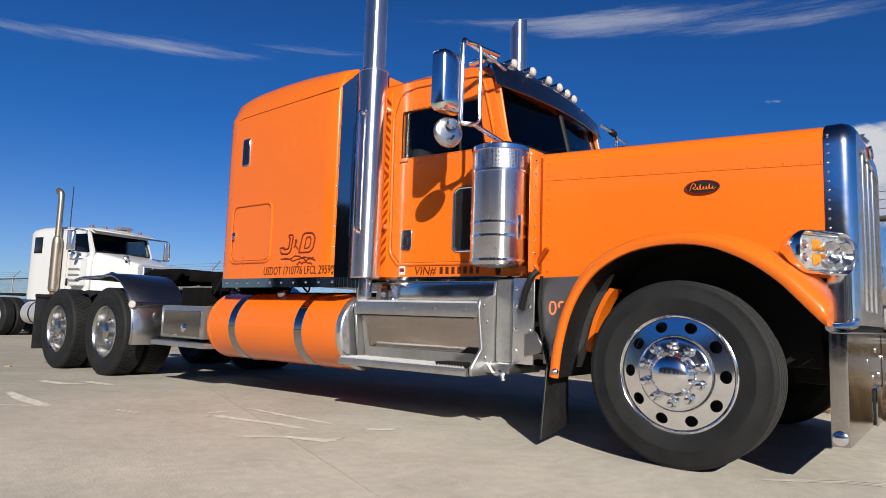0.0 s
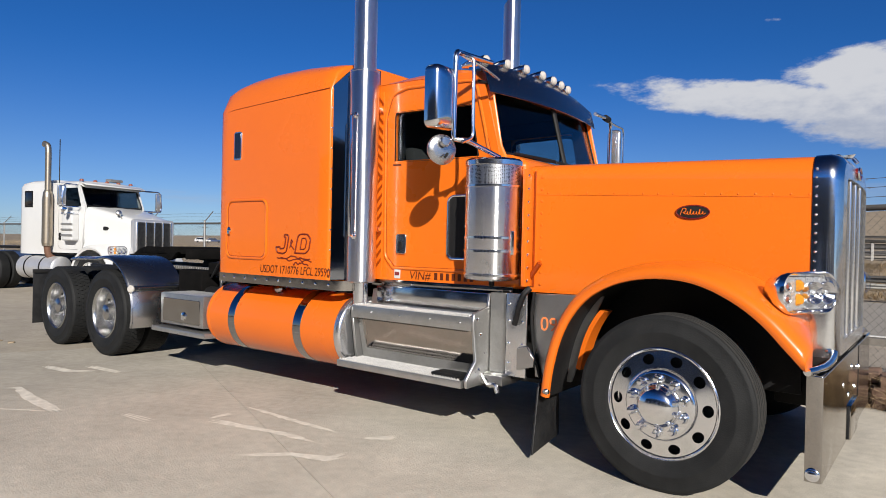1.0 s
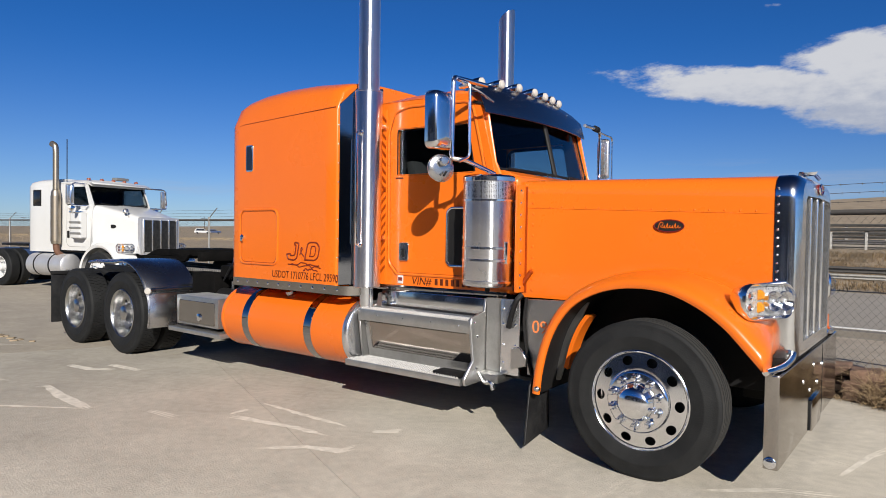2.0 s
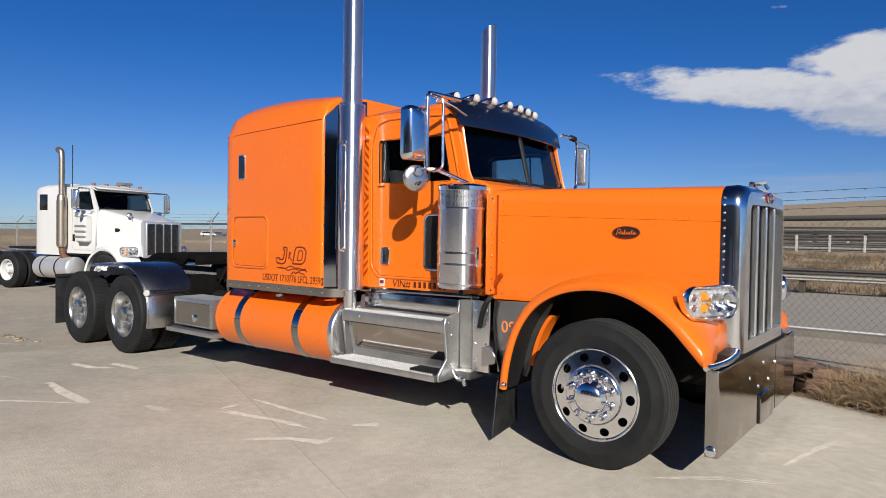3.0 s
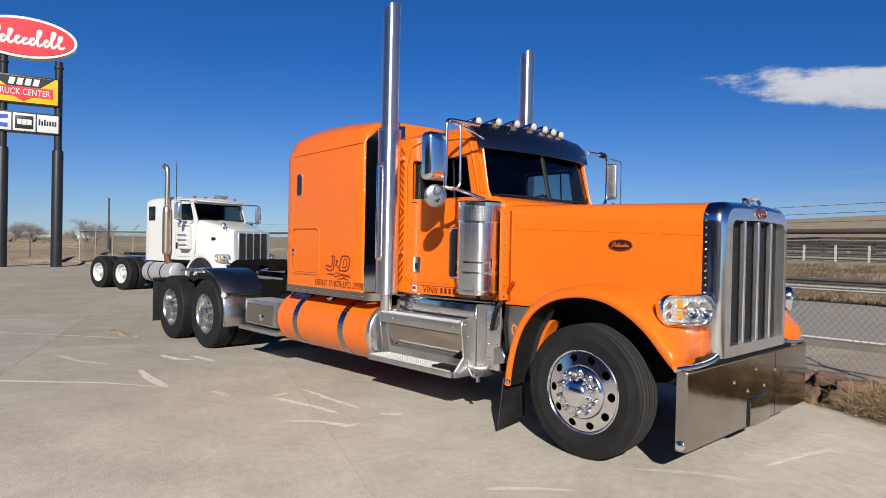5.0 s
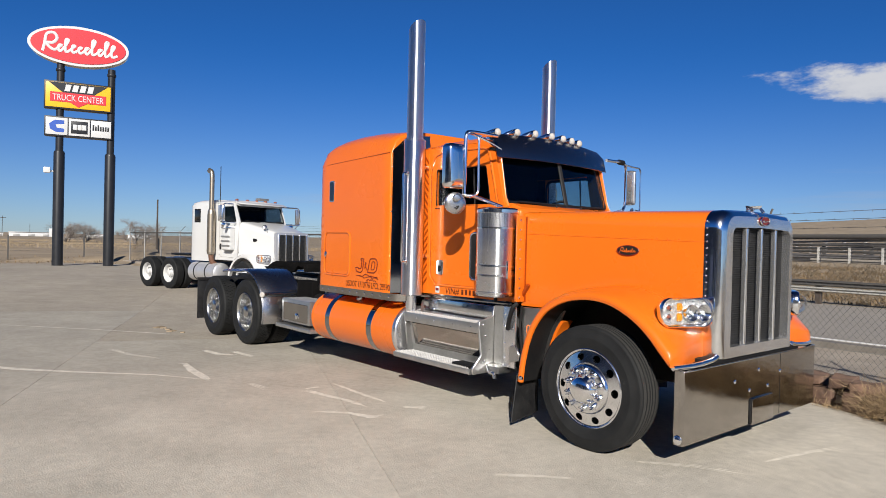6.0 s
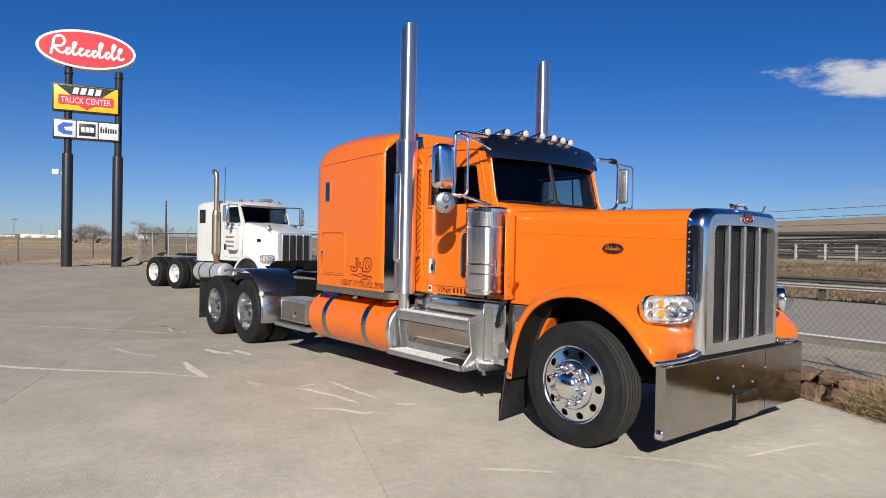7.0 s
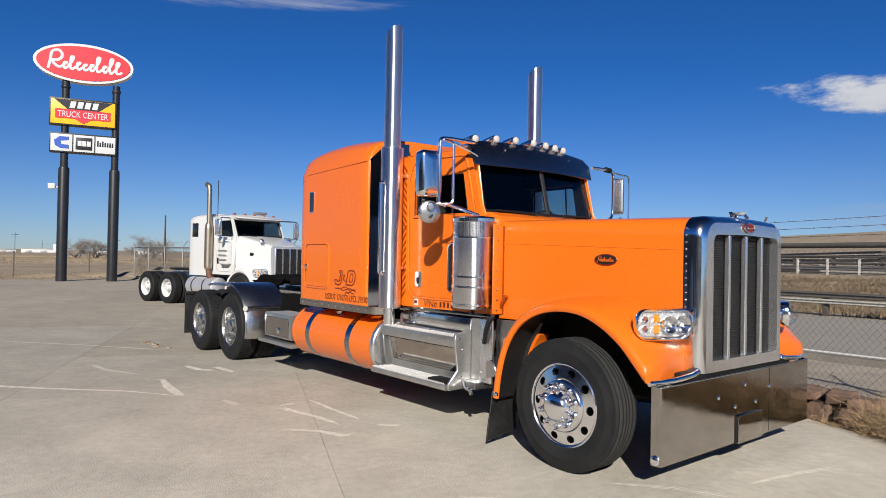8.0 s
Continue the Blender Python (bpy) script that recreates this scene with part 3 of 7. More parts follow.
def build_step_box(s):
    """Battery and tool box with two treads under the door."""
    def Y(v):
        return v * s
    body = part("step_box", prism([(Y(-0.62 * -1), 0.42), (Y(1.06), 0.42), (Y(1.10), 0.60), (Y(1.14), 0.80), (Y(1.14), 0.86), (Y(0.98), 0.88), (Y(0.96), 1.0), (Y(0.62), 1.0)],
                                  -2.62, -1.42, 0.006, 1, None, "x"), TREAD, truck, "brushed and polished metal step box")
    part("door_panel", prism([(Y(1.066), 0.46), (Y(1.112), 0.63), (Y(1.143), 0.772), (Y(1.137), 0.772), (Y(1.10), 0.63), (Y(1.05), 0.46)], -2.56, -1.46, 0, 1, None, "x"), STEEL, body, "mirror-polished bowed panel")
    for z0, y0, y1, x0, x1 in ((0.375, 1.0, 1.285, -2.70, -1.44), (0.775, 1.02, 1.20, -2.62, -1.42)):
        top = 0.43 if z0 < 0.5 else 0.875
        tread = part("tread", box(x0, x1, Y(y0) if s > 0 else Y(y1), Y(y1) if s > 0 else Y(y0), z0, top, 0.006), TREAD, body, "bright grip tread")
        part("tread_bed", box(x0 + 0.012, x1 - 0.012, *sorted((Y(y0 - 0.0), Y(y1 - 0.012))), top - 0.002, top + 0.0015, 0), BLACK, tread)
        a, b = sorted((Y(y0 + 0.06), Y(y1 - 0.008)))
        bm = bmesh.new()
        rows = 6 if z0 < 0.5 else 3
        for j in range(rows):
            yy = a + (b - a) * (j + 0.5) / rows
            n = 42
            for i in range(n):
                lathe([(0.0135, 0), (0.012, 0.012), (0.007, 0.013), (0.006, 0.004)], (x0 + 0.05 + (x1 - x0 - 0.1) * (i + 0.5 * (j % 2)) / n, yy, top), (0, 0, 1), 6, bm)
        teeth = [p for k in range(46) for p in ((x0 + 0.02 + (x1 - x0 - 0.04) * k / 46, top), (x0 + 0.02 + (x1 - x0 - 0.04) * (k + 0.5) / 46, top + 0.016))]
        part("tread_edge", prism([(x0 + 0.01, top - 0.005)] + teeth + [(x1 - 0.01, top - 0.005)], Y(y1 - 0.004), Y(y1 - 0.012)), GRIP, tread)
        tagged(part("tread_grip", bm, GRIP, tread), kind="stuff")
    fringe = [p for k in range(60) for p in ((-2.58 + 1.12 * k / 60, 0.776), (-2.58 + 1.12 * (k + 0.5) / 60, 0.762))]
    part("tread_fringe", prism([(-2.59, 0.782)] + fringe + [(-1.45, 0.782)], Y(1.185), Y(1.18)), BLACK, body)
    part("lower_pad", box(-1.72, -1.49, *sorted((Y(1.12), Y(1.27))), 0.431, 0.462, 0.006), BLACK, body)
    part("kick_plate", box(-2.55, -1.42, *sorted((Y(0.955), Y(0.985))), 0.87, 1.035, 0.008), SHELL, body)
    part("end_plate", prism([(Y(0.62), 0.40), (Y(1.27), 0.38), (Y(1.285), 0.44), (Y(1.17), 0.56), (Y(1.21), 0.84), (Y(1.20), 0.90), (Y(1.02), 0.94), (Y(1.0), 1.04), (Y(0.62), 1.04)], -1.42, -1.395, 0.005, 1, None, "x"), TREAD, body)
    part("side_plate", prism([(Y(0.62), 0.40), (Y(1.13), 0.40), (Y(1.20), 0.86), (Y(0.98), 0.9), (Y(0.62), 0.95)], -2.645, -2.62, 0.004, 1, None, "x"), BRUSHED, body)
    rivets("bolt", [(-1.393, Y(1.13), 0.5), (-1.393, Y(1.12), 0.75), (-1.393, Y(1.16), 0.86), (-1.393, Y(0.95), 0.98), (-1.393, Y(0.92), 0.6), (-1.393, Y(0.9), 0.8)], (1, 0, 0), 0.013, CHROME, body)
    rivets("bolt", [(x, Y(1.201), 0.83) for x in (-2.4, -2.1, -1.8, -1.52)], (0, s, 0), 0.008, CHROME, body)
    # frame clamp and hook below the front end
    part("tow_hook", tube([(-1.38, Y(1.1), 0.46), (-1.30, Y(1.14), 0.40), (-1.24, Y(1.15), 0.42), (-1.22, Y(1.15), 0.36)], 0.018, 8), ALU, body)
    # tray added to block sunlight through the gap behind the front wheel
    part("splash_tray", box(-1.40, -0.80, *sorted((Y(0.40), Y(1.0))), 0.44, 0.47, 0.006), BLACK, body)
    part("hanger", box(-1.42, -1.2, *sorted((Y(0.7), Y(1.12))), 0.40, 0.47, 0.015), BRUSHED, body)


def build_cowl_panels(s):
    def Y(v):
        return v * s
    a = part("cowl_panel", prism([(-1.225, 0.47), (-1.225, 1.055), (-1.06, 1.055), (-1.06, 0.47)], Y(1.05), Y(1.03), 0.006, 2), CAP_ALU, truck, "polished bracket panel with bolts")
    part("recess_plate", prism([(-1.39, 0.47), (-1.39, 1.05), (-1.215, 1.05), (-1.215, 0.47)], Y(1.005), Y(0.99), 0.004, 1), TREAD, a)
    part("recess_gap", box(-1.236, -1.226, *sorted((Y(1.0), Y(1.035))), 0.48, 1.05, 0.002), BLACK, a)
    rivets("bolt", [(x, Y(1.05), z) for x in (-1.20, -1.09) for z in (0.56, 0.70, 0.86, 0.98)], (0, s, 0), 0.012, CHROME, a)
    part("latch_plate", prism([(-1.12, 0.52), (-0.98, 0.56), (-0.98, 0.62), (-1.04, 0.70), (-1.12, 0.68)], Y(1.07), Y(1.045), 0.006, 1), ALU, a)
    part("hood_latch", tube([(-1.14, Y(1.07), 0.84), (-1.10, Y(1.09), 0.96), (-1.06, Y(1.09), 1.06), (-1.03, Y(1.06), 1.10)], 0.022, 8), BLACK, a, "black rubber hood latch")
    b = part("quarter_panel", prism([(-1.02, 0.48), (-1.05, 1.06), (-0.52, 1.075), (-0.60, 0.90), (-0.70, 0.60), (-0.74, 0.48)], Y(0.985), Y(0.965), 0.003, 1), BRUSHED, truck, "plain brushed steel panel behind the fender")
    part("gasket", tube([(-1.03, Y(1.0), 1.07), (-1.05, Y(1.0), 0.9), (-1.03, Y(1.0), 0.7), (-0.97, Y(1.0), 0.48)], 0.012, 8), BLACK, b)
    if s < 0:
        writing("unit_number", "09-", 0.135, pose(-0.985, -0.987, 0.81, 90, 0, 0), PINK_INK, b, 0.001)
    part("mud_flap", prism([(Y(1.30), 0.04), (Y(0.94), 0.10), (Y(0.96), 0.80), (Y(1.24), 0.46)], -0.86, -0.845, 0.004, 1, None, "x"), FLAP, truck, "black rubber mud flap with dried spots")


ARCH = [(-0.765, 0.42), (-0.742, 0.6), (-0.69, 0.8), (-0.61, 0.96), (-0.49, 1.09), (-0.3, 1.185), (-0.08, 1.22), (0.13, 1.2),
        (0.32, 1.12), (0.47, 1.013), (0.585, 0.893), (0.675, 0.795)]


def smooth_line(pts, n=4):
    """More points along a line, rounded through the given ones."""
    out = []
    for i in range(len(pts) - 1):
        p0, p1, p2, p3 = [Vector(pts[max(0, min(len(pts) - 1, i + k))]) for k in (-1, 0, 1, 2)]
        for j in range(n):
            u = j / n
            out.append(tuple(0.5 * (2 * p1 + (p2 - p0) * u + (2 * p0 - 5 * p1 + 4 * p2 - p3) * u * u + (3 * p1 - p0 - 3 * p2 + p3) * u ** 3)))
    return out + [tuple(pts[-1])]


def build_fender(s):
    rings, liner = [], []
    arch = smooth_line(ARCH + [(0.72, 0.74), (0.76, 0.685), (0.80, 0.63)])

    def front(y, back):
        u = max(0.0, min(1.0, (1.262 - abs(y)) / 0.42))
        return 0.692 + 0.02 * math.sin(min(1.0, u * 1.25) * math.pi) - 0.12 * max(0.0, u - 0.38) ** 1.2 - back
    for i, (x, z) in enumerate(arch):
        a, b = arch[max(0, i - 1)], arch[min(len(arch) - 1, i + 1)]
        d = Vector((b[0] - a[0], b[1] - a[1])).normalized()
        nx, nz = -d.y, d.x
        f = max(0.0, min(1.0, (i - 24) / 16))
        g = 0.008 * f
        sec = [(-1.245, -0.004), (-1.262, 0.0), (-1.272, 0.02), (-1.268, 0.045 + g * 0.5), (-1.24, 0.066 + g), (-1.17, 0.085 + g * 1.4), (-1.0, 0.10 + g * 1.7),
               (-0.66, 0.10 + g * 1.7), (-0.66, 0.06), (-1.0, 0.06), (-1.2, 0.045), (-1.245, 0.02)]
        ring = []
        for k, (y, h) in enumerate(sec):
            inner = k > 7 or k == 0
            px, pz = x + nx * h, z + nz * h
            if x > 0.2:
                px, pz = min(px, front(y, 0.02 if inner else 0.0)), max(pz, 0.80 if inner else 0.787)
            ring.append((px, -y * s, pz))
        rings.append(ring)
        if i < 40:
            liner.append([(x + nx * h, -y * s, z + nz * h) for y, h in ((-1.235, 0.012), (-1.235, 0.035), (-0.6, 0.045), (-0.6, 0.02))])
    fender = part("fender", loft(rings), ORANGE, truck, "glossy orange arched front fender", 50)
    part("wheel_arch_liner", loft(liner), BLACK, fender)
    # inner edge band at the rear of the arch and the bright lip under the front
    part("fender_trim", tube([(0.695, s * 1.235, 0.782), (0.718, s * 1.17, 0.784), (0.745, s * 1.04, 0.787), (0.755, s * 0.90, 0.795), (0.752, s * 0.76, 0.805), (0.745, s * 0.685, 0.82)], 0.021, 12), SHELL, fender)
    lip = [(x, z) for x, z in smooth_line(ARCH[1:5]) if 0.6 < z < 1.02]
    part("inner_flange", prism([(x + 0.055, z - 0.01) for x, z in lip] + [(x + 0.085, z - 0.02) for x, z in reversed(lip)], s * 0.90, s * 1.03), ORANGE, fender)
    part("clearance_knob", lathe([(0.022, 0), (0.024, 0.015), (0.012, 0.03), (0, 0.032)], (-0.775, s * 1.25, 0.46), (-0.3, s, 0), 12), ALU, fender)


def build_headlight(s, parent, c):
    u = Vector((0.445, -s * 0.895, 0)).normalized()
    n = Vector((0.895, s * 0.445, 0)).normalized()

    def ring(w, h, d, r, k=5, o=0.0):
        return [c + u * (a + o) + Vector((0, 0, b)) + n * d for a, b in rounded(w, h, r, k)]
    housing = part("headlight", loft([ring(0.24, 0.10, -0.17, 0.05), ring(0.37, 0.17, -0.11, 0.075), ring(0.44, 0.222, -0.03, 0.085), ring(0.45, 0.232, 0.015, 0.088),
                                      ring(0.435, 0.216, 0.03, 0.082), ring(0.415, 0.196, 0.02, 0.075), ring(0.40, 0.17, -0.012, 0.072)]), CHROME, parent, "chrome headlight pod with a clear lens", 50)
    part("reflector_plate", loft([ring(0.405, 0.172, -0.012, 0.074), ring(0.405, 0.172, -0.006, 0.074)]), REFLECTOR, housing)
    lens = part("lens", loft([ring(0.417, 0.196, 0.022, 0.076), ring(0.395, 0.165, 0.055, 0.07), ring(0.34, 0.12, 0.085, 0.052), ring(0.21, 0.05, 0.105, 0.022)]), LENS, housing)
    lens.visible_shadow = False
    for a in (0.035, 0.135):
        p = c + u * a + n * 0.004
        part("reflector", lathe([(0.012, -0.004), (0.04, 0.008), (0.056, 0.034), (0.060, 0.036), (0.062, 0.03), (0.062, -0.004)], p, n, 20), CHROME, housing)
        part("bulb", lathe([(0, -0.004), (0.014, -0.002), (0.014, 0.024), (0, 0.032)], p, n, 10), REFLECTOR, housing)
    for z in (-0.038, 0.038):
        part("turn_signal", loft([[c + u * (a - 0.052) + Vector((0, 0, b + z)) + n * d for a, b in rounded(0.042 - d, 0.060 - d, 0.010, 3)] for d in (-0.004, 0.020)]), AMBER, housing)
    for z in (-0.034, 0.034):
        p = c - u * 0.148 + Vector((0, 0, z)) - n * 0.004
        lamp = part("marker_lamp", lathe([(0.010, 0), (0.016, 0.008), (0.021, 0.012), (0.024, 0.010), (0.024, 0.0)], p, n, 14), CHROME, housing)
        part("bulb", lathe([(0.013, 0), (0.011, 0.006), (0, 0.008)], p, n, 10), AMBER_DULL, lamp)


REFLECTOR = surface("bright_reflector", (0.86, 0.86, 0.84), 0.28, 0.7, 0, (0.60, 0.60, 0.60), 30, 0.8, 200, 0.7, 40, 0.05)


BADGE = [(-0.075, -0.02), (-0.06, 0.022), (-0.04, 0.02), (-0.045, 0.0), (-0.058, -0.002), (-0.04, -0.014)]
for k in range(6):
    BADGE += [(-0.028 + 0.018 * k, 0.004 + (0.016 if k in (1, 4) else 0.0)), (-0.030 + 0.018 * k, -0.012), (-0.020 + 0.018 * k, -0.013)]
BADGE += [(0.078, -0.006)]


def hood_half(x):
    """Half width of the hood, which tapers towards the grille."""
    return 0.862 - 0.185 * (x + 1.17) / 1.79


def build_hood():
    rings = []
    for k in range(19):
        u = k / 18
        x = -1.17 + u * 1.79
        zb = 1.06
        for (ax, az), (bx, bz) in zip(ARCH, ARCH[1:]):
            if ax <= x <= bx:
                zb = max(zb, az + (bz - az) * (x - ax) / (bx - ax) + 0.05)
        w = hood_half(x)
        zt = 1.985 - 0.02 * u
        r = 0.11 + 0.04 * u
        pts = [(-w + 0.005, zb), (-w, zb + 0.12), (-w, zt - r)]
        for j in range(1, 7):
            a = radians(180 - 15 * j)
            pts.append((-w + r + r * math.cos(a), zt - r + r * math.sin(a)))
        pts += [(-0.4, zt + 0.015), (0, zt + 0.02)]
        pts = pts + [(-y, z) for y, z in reversed(pts[:-1])]
        rings.append([(x, y, z) for y, z in pts])
    hood = part("hood", loft(rings, True, True), ORANGE, truck, "long glossy orange riveted hood", 45)
    for s in (-1, 1):
        part("hood_seam", tube([(-1.165, s * (hood_half(-1.165) + 0.001), 1.765), (0.61, s * (hood_half(0.61) + 0.001), 1.715)], 0.0028, 6), ORANGE, hood)
        pts = [tuple(Vector((-1.12, s * hood_half(-1.12), 1.775)).lerp(Vector((0.60, s * hood_half(0.60), 1.73)), i / 18)) for i in range(19)]
        rivets("rivet", pts, (0, s, 0), 0.007, ORANGE, hood, 0.004)
        rivets("rivet", [(-1.07, s * hood_half(-1.07), 1.12 + 0.085 * i) for i in range(10)], (0, s, 0), 0.012, ORANGE, hood, 0.004)
        rivets("rivet", [(-0.75, s * hood_half(-0.75), 1.25 + 0.1 * i) for i in range(5)], (0, s, 0), 0.005, ORANGE, hood, 0.003)
        def oval(x, d):
            return s * (hood_half(x) + d)
        em = part("hood_emblem", loft([[(-0.04 + a, oval(-0.04 + a, d - 0.002), 1.63 + b) for a, b in [(0.100 * math.cos(2 * math.pi * i / 28), 0.042 * math.sin(2 * math.pi * i / 28)) for i in range(28)]] for d in (0, 0.012)]), BLACK, hood, "dark oval badge with a plain script line")
        part("badge_rim", tube([(-0.04 + 0.100 * math.cos(2 * math.pi * i / 28), oval(-0.04 + 0.100 * math.cos(2 * math.pi * i / 28), 0.010), 1.63 + 0.042 * math.sin(2 * math.pi * i / 28)) for i in range(29)], 0.0042, 6), RED, em)
        part("badge_script", tube(smooth_line([(-0.04 + x, oval(-0.04 + x, 0.012), 1.63 + z) for x, z in BADGE], 3), 0.0026, 5, None, 1), ORANGE, em)
        part("hood_strap", tube([(-1.16, s * 0.87, 1.14), (-1.06, s * 0.88, 1.27)], 0.02, 8), ORANGE_DARK, hood)
    # cowl at the back of the hood and the bright rim against the cab
    part("cowl", box(-1.45, -1.19, -0.88, 0.88, 1.07, 2.02, 0.05, 3), ORANGE, truck)
    for s in (-1, 1):
        st = part("cowl_strip", box(-1.165, -1.13, *sorted((s * 0.86, s * 0.965)), 1.10, 1.94, 0.006), ORANGE, truck, "riveted orange edge strip")
        rivets("rivet", [(-1.129, s * 0.935, 1.14 + 0.094 * i) for i in range(9)], (1, 0, 0), 0.013, CHROME, st)
        # dark strip laid on for the shade beside the cowl strip
        part("shadow_gap", box(-1.129, -1.116, *sorted((s * 0.855, s * 0.8625)), 1.10, 1.93, 0), ORANGE_DARK, st)
        part("piano_hinge", box(-1.225, -1.215, *sorted((s * 0.86, s * 0.89)), 1.10, 1.94, 0.002), ORANGE_DARK, truck)


MESH_GREY = surface("grey_punched_screen", (0.04, 0.04, 0.042), 0.45, 0.5, 0, (0.025, 0.025, 0.025), 40, 0.8)


def build_grille():
    def ring(x, w, zt, r, zb=0.80):
        pts = [(-w, zb)]
        for j in range(7):
            a = radians(180 - 15 * j)
            pts.append((-w + r + r * math.cos(a), zt - r + r * math.sin(a)))
        pts += [(-0.25, zt + 0.008), (0, zt + 0.012)]
        pts = pts + [(-y, z) for y, z in reversed(pts[:-1])]
        return [(x, y, z) for y, z in pts]
    inner = [(-0.53, 0.885)] + [(-0.53 + 0.06 + 0.06 * math.cos(radians(180 - 15 * j)), 1.835 - 0.06 + 0.06 * math.sin(radians(180 - 15 * j))) for j in range(7)]
    inner += [(-0.25, 1.84), (0, 1.845)]
    inner = inner + [(-y, z) for y, z in reversed(inner[:-1])]
    rings = [ring(0.615, 0.683, 1.972, 0.15), ring(0.69, 0.680, 1.975, 0.155), ring(0.725, 0.668, 1.966, 0.155), ring(0.748, 0.645, 1.950, 0.15), ring(0.764, 0.612, 1.925, 0.13), ring(0.770, 0.575, 1.885, 0.10),
             [(0.772, y, z) for y, z in inner], [(0.70, y, z) for y, z in inner]]
    shell = part("grille_shell", loft(rings[:5], True, False), SHELL, truck, "polished chrome radiator shell", 50)
    part("shell_face", loft(rings[4:], True, False), SATIN, shell, "satin-bright front rim of the shell", 50)
    part("grille_mesh_backing", box(0.67, 0.68, -0.57, 0.57, 0.87, 1.86, 0), BLACK, shell)
    bm = bmesh.new()
    n = 52
    for i in range(n):
        z = 0.895 + i * (1.83 - 0.895) / (n - 1)
        box(0.698, 0.704, -0.528, 0.528, z, z + 0.008, 0, 1, bm)
    for i in range(64):
        y = -0.528 + i * 1.05 / 63
        box(0.699, 0.705, y, y + 0.007, 0.885, 1.84, 0, 1, bm)
    part("grille_mesh", bm, MESH_GREY, shell, "dark punched grille screen")
    for y in (-0.267, 0.0, 0.267):
        part("grille_bar", box(0.722, 0.766, y - 0.017, y + 0.017, 0.883, 1.838, 0.012, 3), SATIN, shell)
    for s in (-1, 1):
        rivets("rivet", [(0.635, s * 0.683, 1.18 + 0.054 * i) for i in range(14)], (0, s, 0), 0.008, CHROME, shell, 0.008)
    em = part("radiator_emblem", loft([[(0.763 + d, 0.082 * math.cos(2 * math.pi * i / 28), 1.905 + 0.038 * math.sin(2 * math.pi * i / 28)) for i in range(28)] for d in (0, 0.02)]), RED, shell, "red oval badge")
    part("badge_rim", tube([(0.783, 0.082 * math.cos(2 * math.pi * i / 28), 1.905 + 0.038 * math.sin(2 * math.pi * i / 28)) for i in range(29)], 0.006, 6), CHROME, em)
    part("badge_script", tube([(0.785, -0.06, 1.885), (0.785, -0.045, 1.915), (0.785, -0.02, 1.895), (0.785, 0.02, 1.90), (0.785, 0.06, 1.905)], 0.006, 6), CHROME, em)
    # hood ornament: a low bird-like chrome wedge
    orn = bmesh.new()
    loft([[(0.62 + 0.0, -0.10, 2.045), (0.66, -0.10, 2.05), (0.66, -0.10, 2.055), (0.62, -0.10, 2.053)],
          [(0.60, -0.03, 2.02), (0.70, -0.03, 2.03), (0.70, -0.03, 2.05), (0.60, -0.03, 2.05)],
          [(0.58, 0.0, 2.0), (0.76, 0.0, 2.02), (0.78, 0.0, 2.06), (0.58, 0.0, 2.05)],
          [(0.60, 0.03, 2.02), (0.70, 0.03, 2.03), (0.70, 0.03, 2.05), (0.60, 0.03, 2.05)],
          [(0.62, 0.10, 2.045), (0.66, 0.10, 2.05), (0.66, 0.10, 2.055), (0.62, 0.10, 2.053)]], True, True, orn)
    join(orn, rod((0.76, 0, 2.02), (0.80, 0, 1.97), 0.018, 10))
    join(orn, rod((0.66, 0, 1.99), (0.66, 0, 2.03), 0.025, 10))
    for v in orn.verts:
        v.co = Vector((0.70, 0, 1.985)) + (v.co - Vector((0.70, 0, 1.985))) * 0.68
    part("hood_ornament", orn, CHROME, shell)
    part("valance", box(0.64, 0.745, -0.86, 0.86, 0.755, 0.815, 0.01), BLACK, truck)


def build_bumper():
    pts = []
    for s in (-1, 1):
        side = [(0.685, s * 1.19), (0.752, s * 1.192), (0.762, s * 1.187), (0.765, s * 1.175)]
        pts += side if s < 0 else side[::-1]
    inner = [(x - 0.012, y * 0.992) for x, y in pts]
    inner[0], inner[-1] = (0.685, -1.178), (0.685, 1.178)
    b = part("bumper", prism(pts + inner[::-1], 0.215, 0.765, 0.0, 1, None, "z"), STEEL, truck, "tall mirror-polished brownish steel bumper", 30)
    part("bumper_fold", tube([(0.69, -1.188, 0.758), (0.758, -1.188, 0.758), (0.762, -1.17, 0.758), (0.762, 1.17, 0.758), (0.758, 1.188, 0.758), (0.69, 1.188, 0.758)], 0.006, 8), STEEL, b)
    for y in (0.42,):
        part("panel_seam", box(0.763, 0.7662, y - 0.002, y + 0.002, 0.22, 0.75, 0), BLACK, b)
    part("tow_plate", box(0.765, 0.782, -0.13, 0.27, 0.205, 0.425, 0.004), STEEL, b)
    # black strip put in for the shade beside the tow plate
    part("plate_shadow_gap", box(0.76, 0.7735, -0.155, -0.132, 0.215, 0.42, 0.001), BLACK, b)
    rivets("bolt", [(0.7655, y, z) for y, z in ((-0.42, 0.60), (-0.16, 0.50), (0.18, 0.50), (0.42, 0.60), (0.0, 0.655))], (1, 0, 0), 0.017, CHROME, b, 0.008)
    for s in (-1, 1):
        part("end_bolt", lathe([(0.035, 0), (0.035, 0.006), (0.031, 0.010), (0.024, 0.011), (0.022, 0.018), (0.014, 0.021), (0, 0.022)], (0.722, s * 1.191, 0.255), (0, s, 0), 24), CHROME, b)
        part("bumper_arm", box(0.4, 0.758, *sorted((s * 0.36, s * 0.46)), 0.45, 0.70, 0.01), BLACK, b)


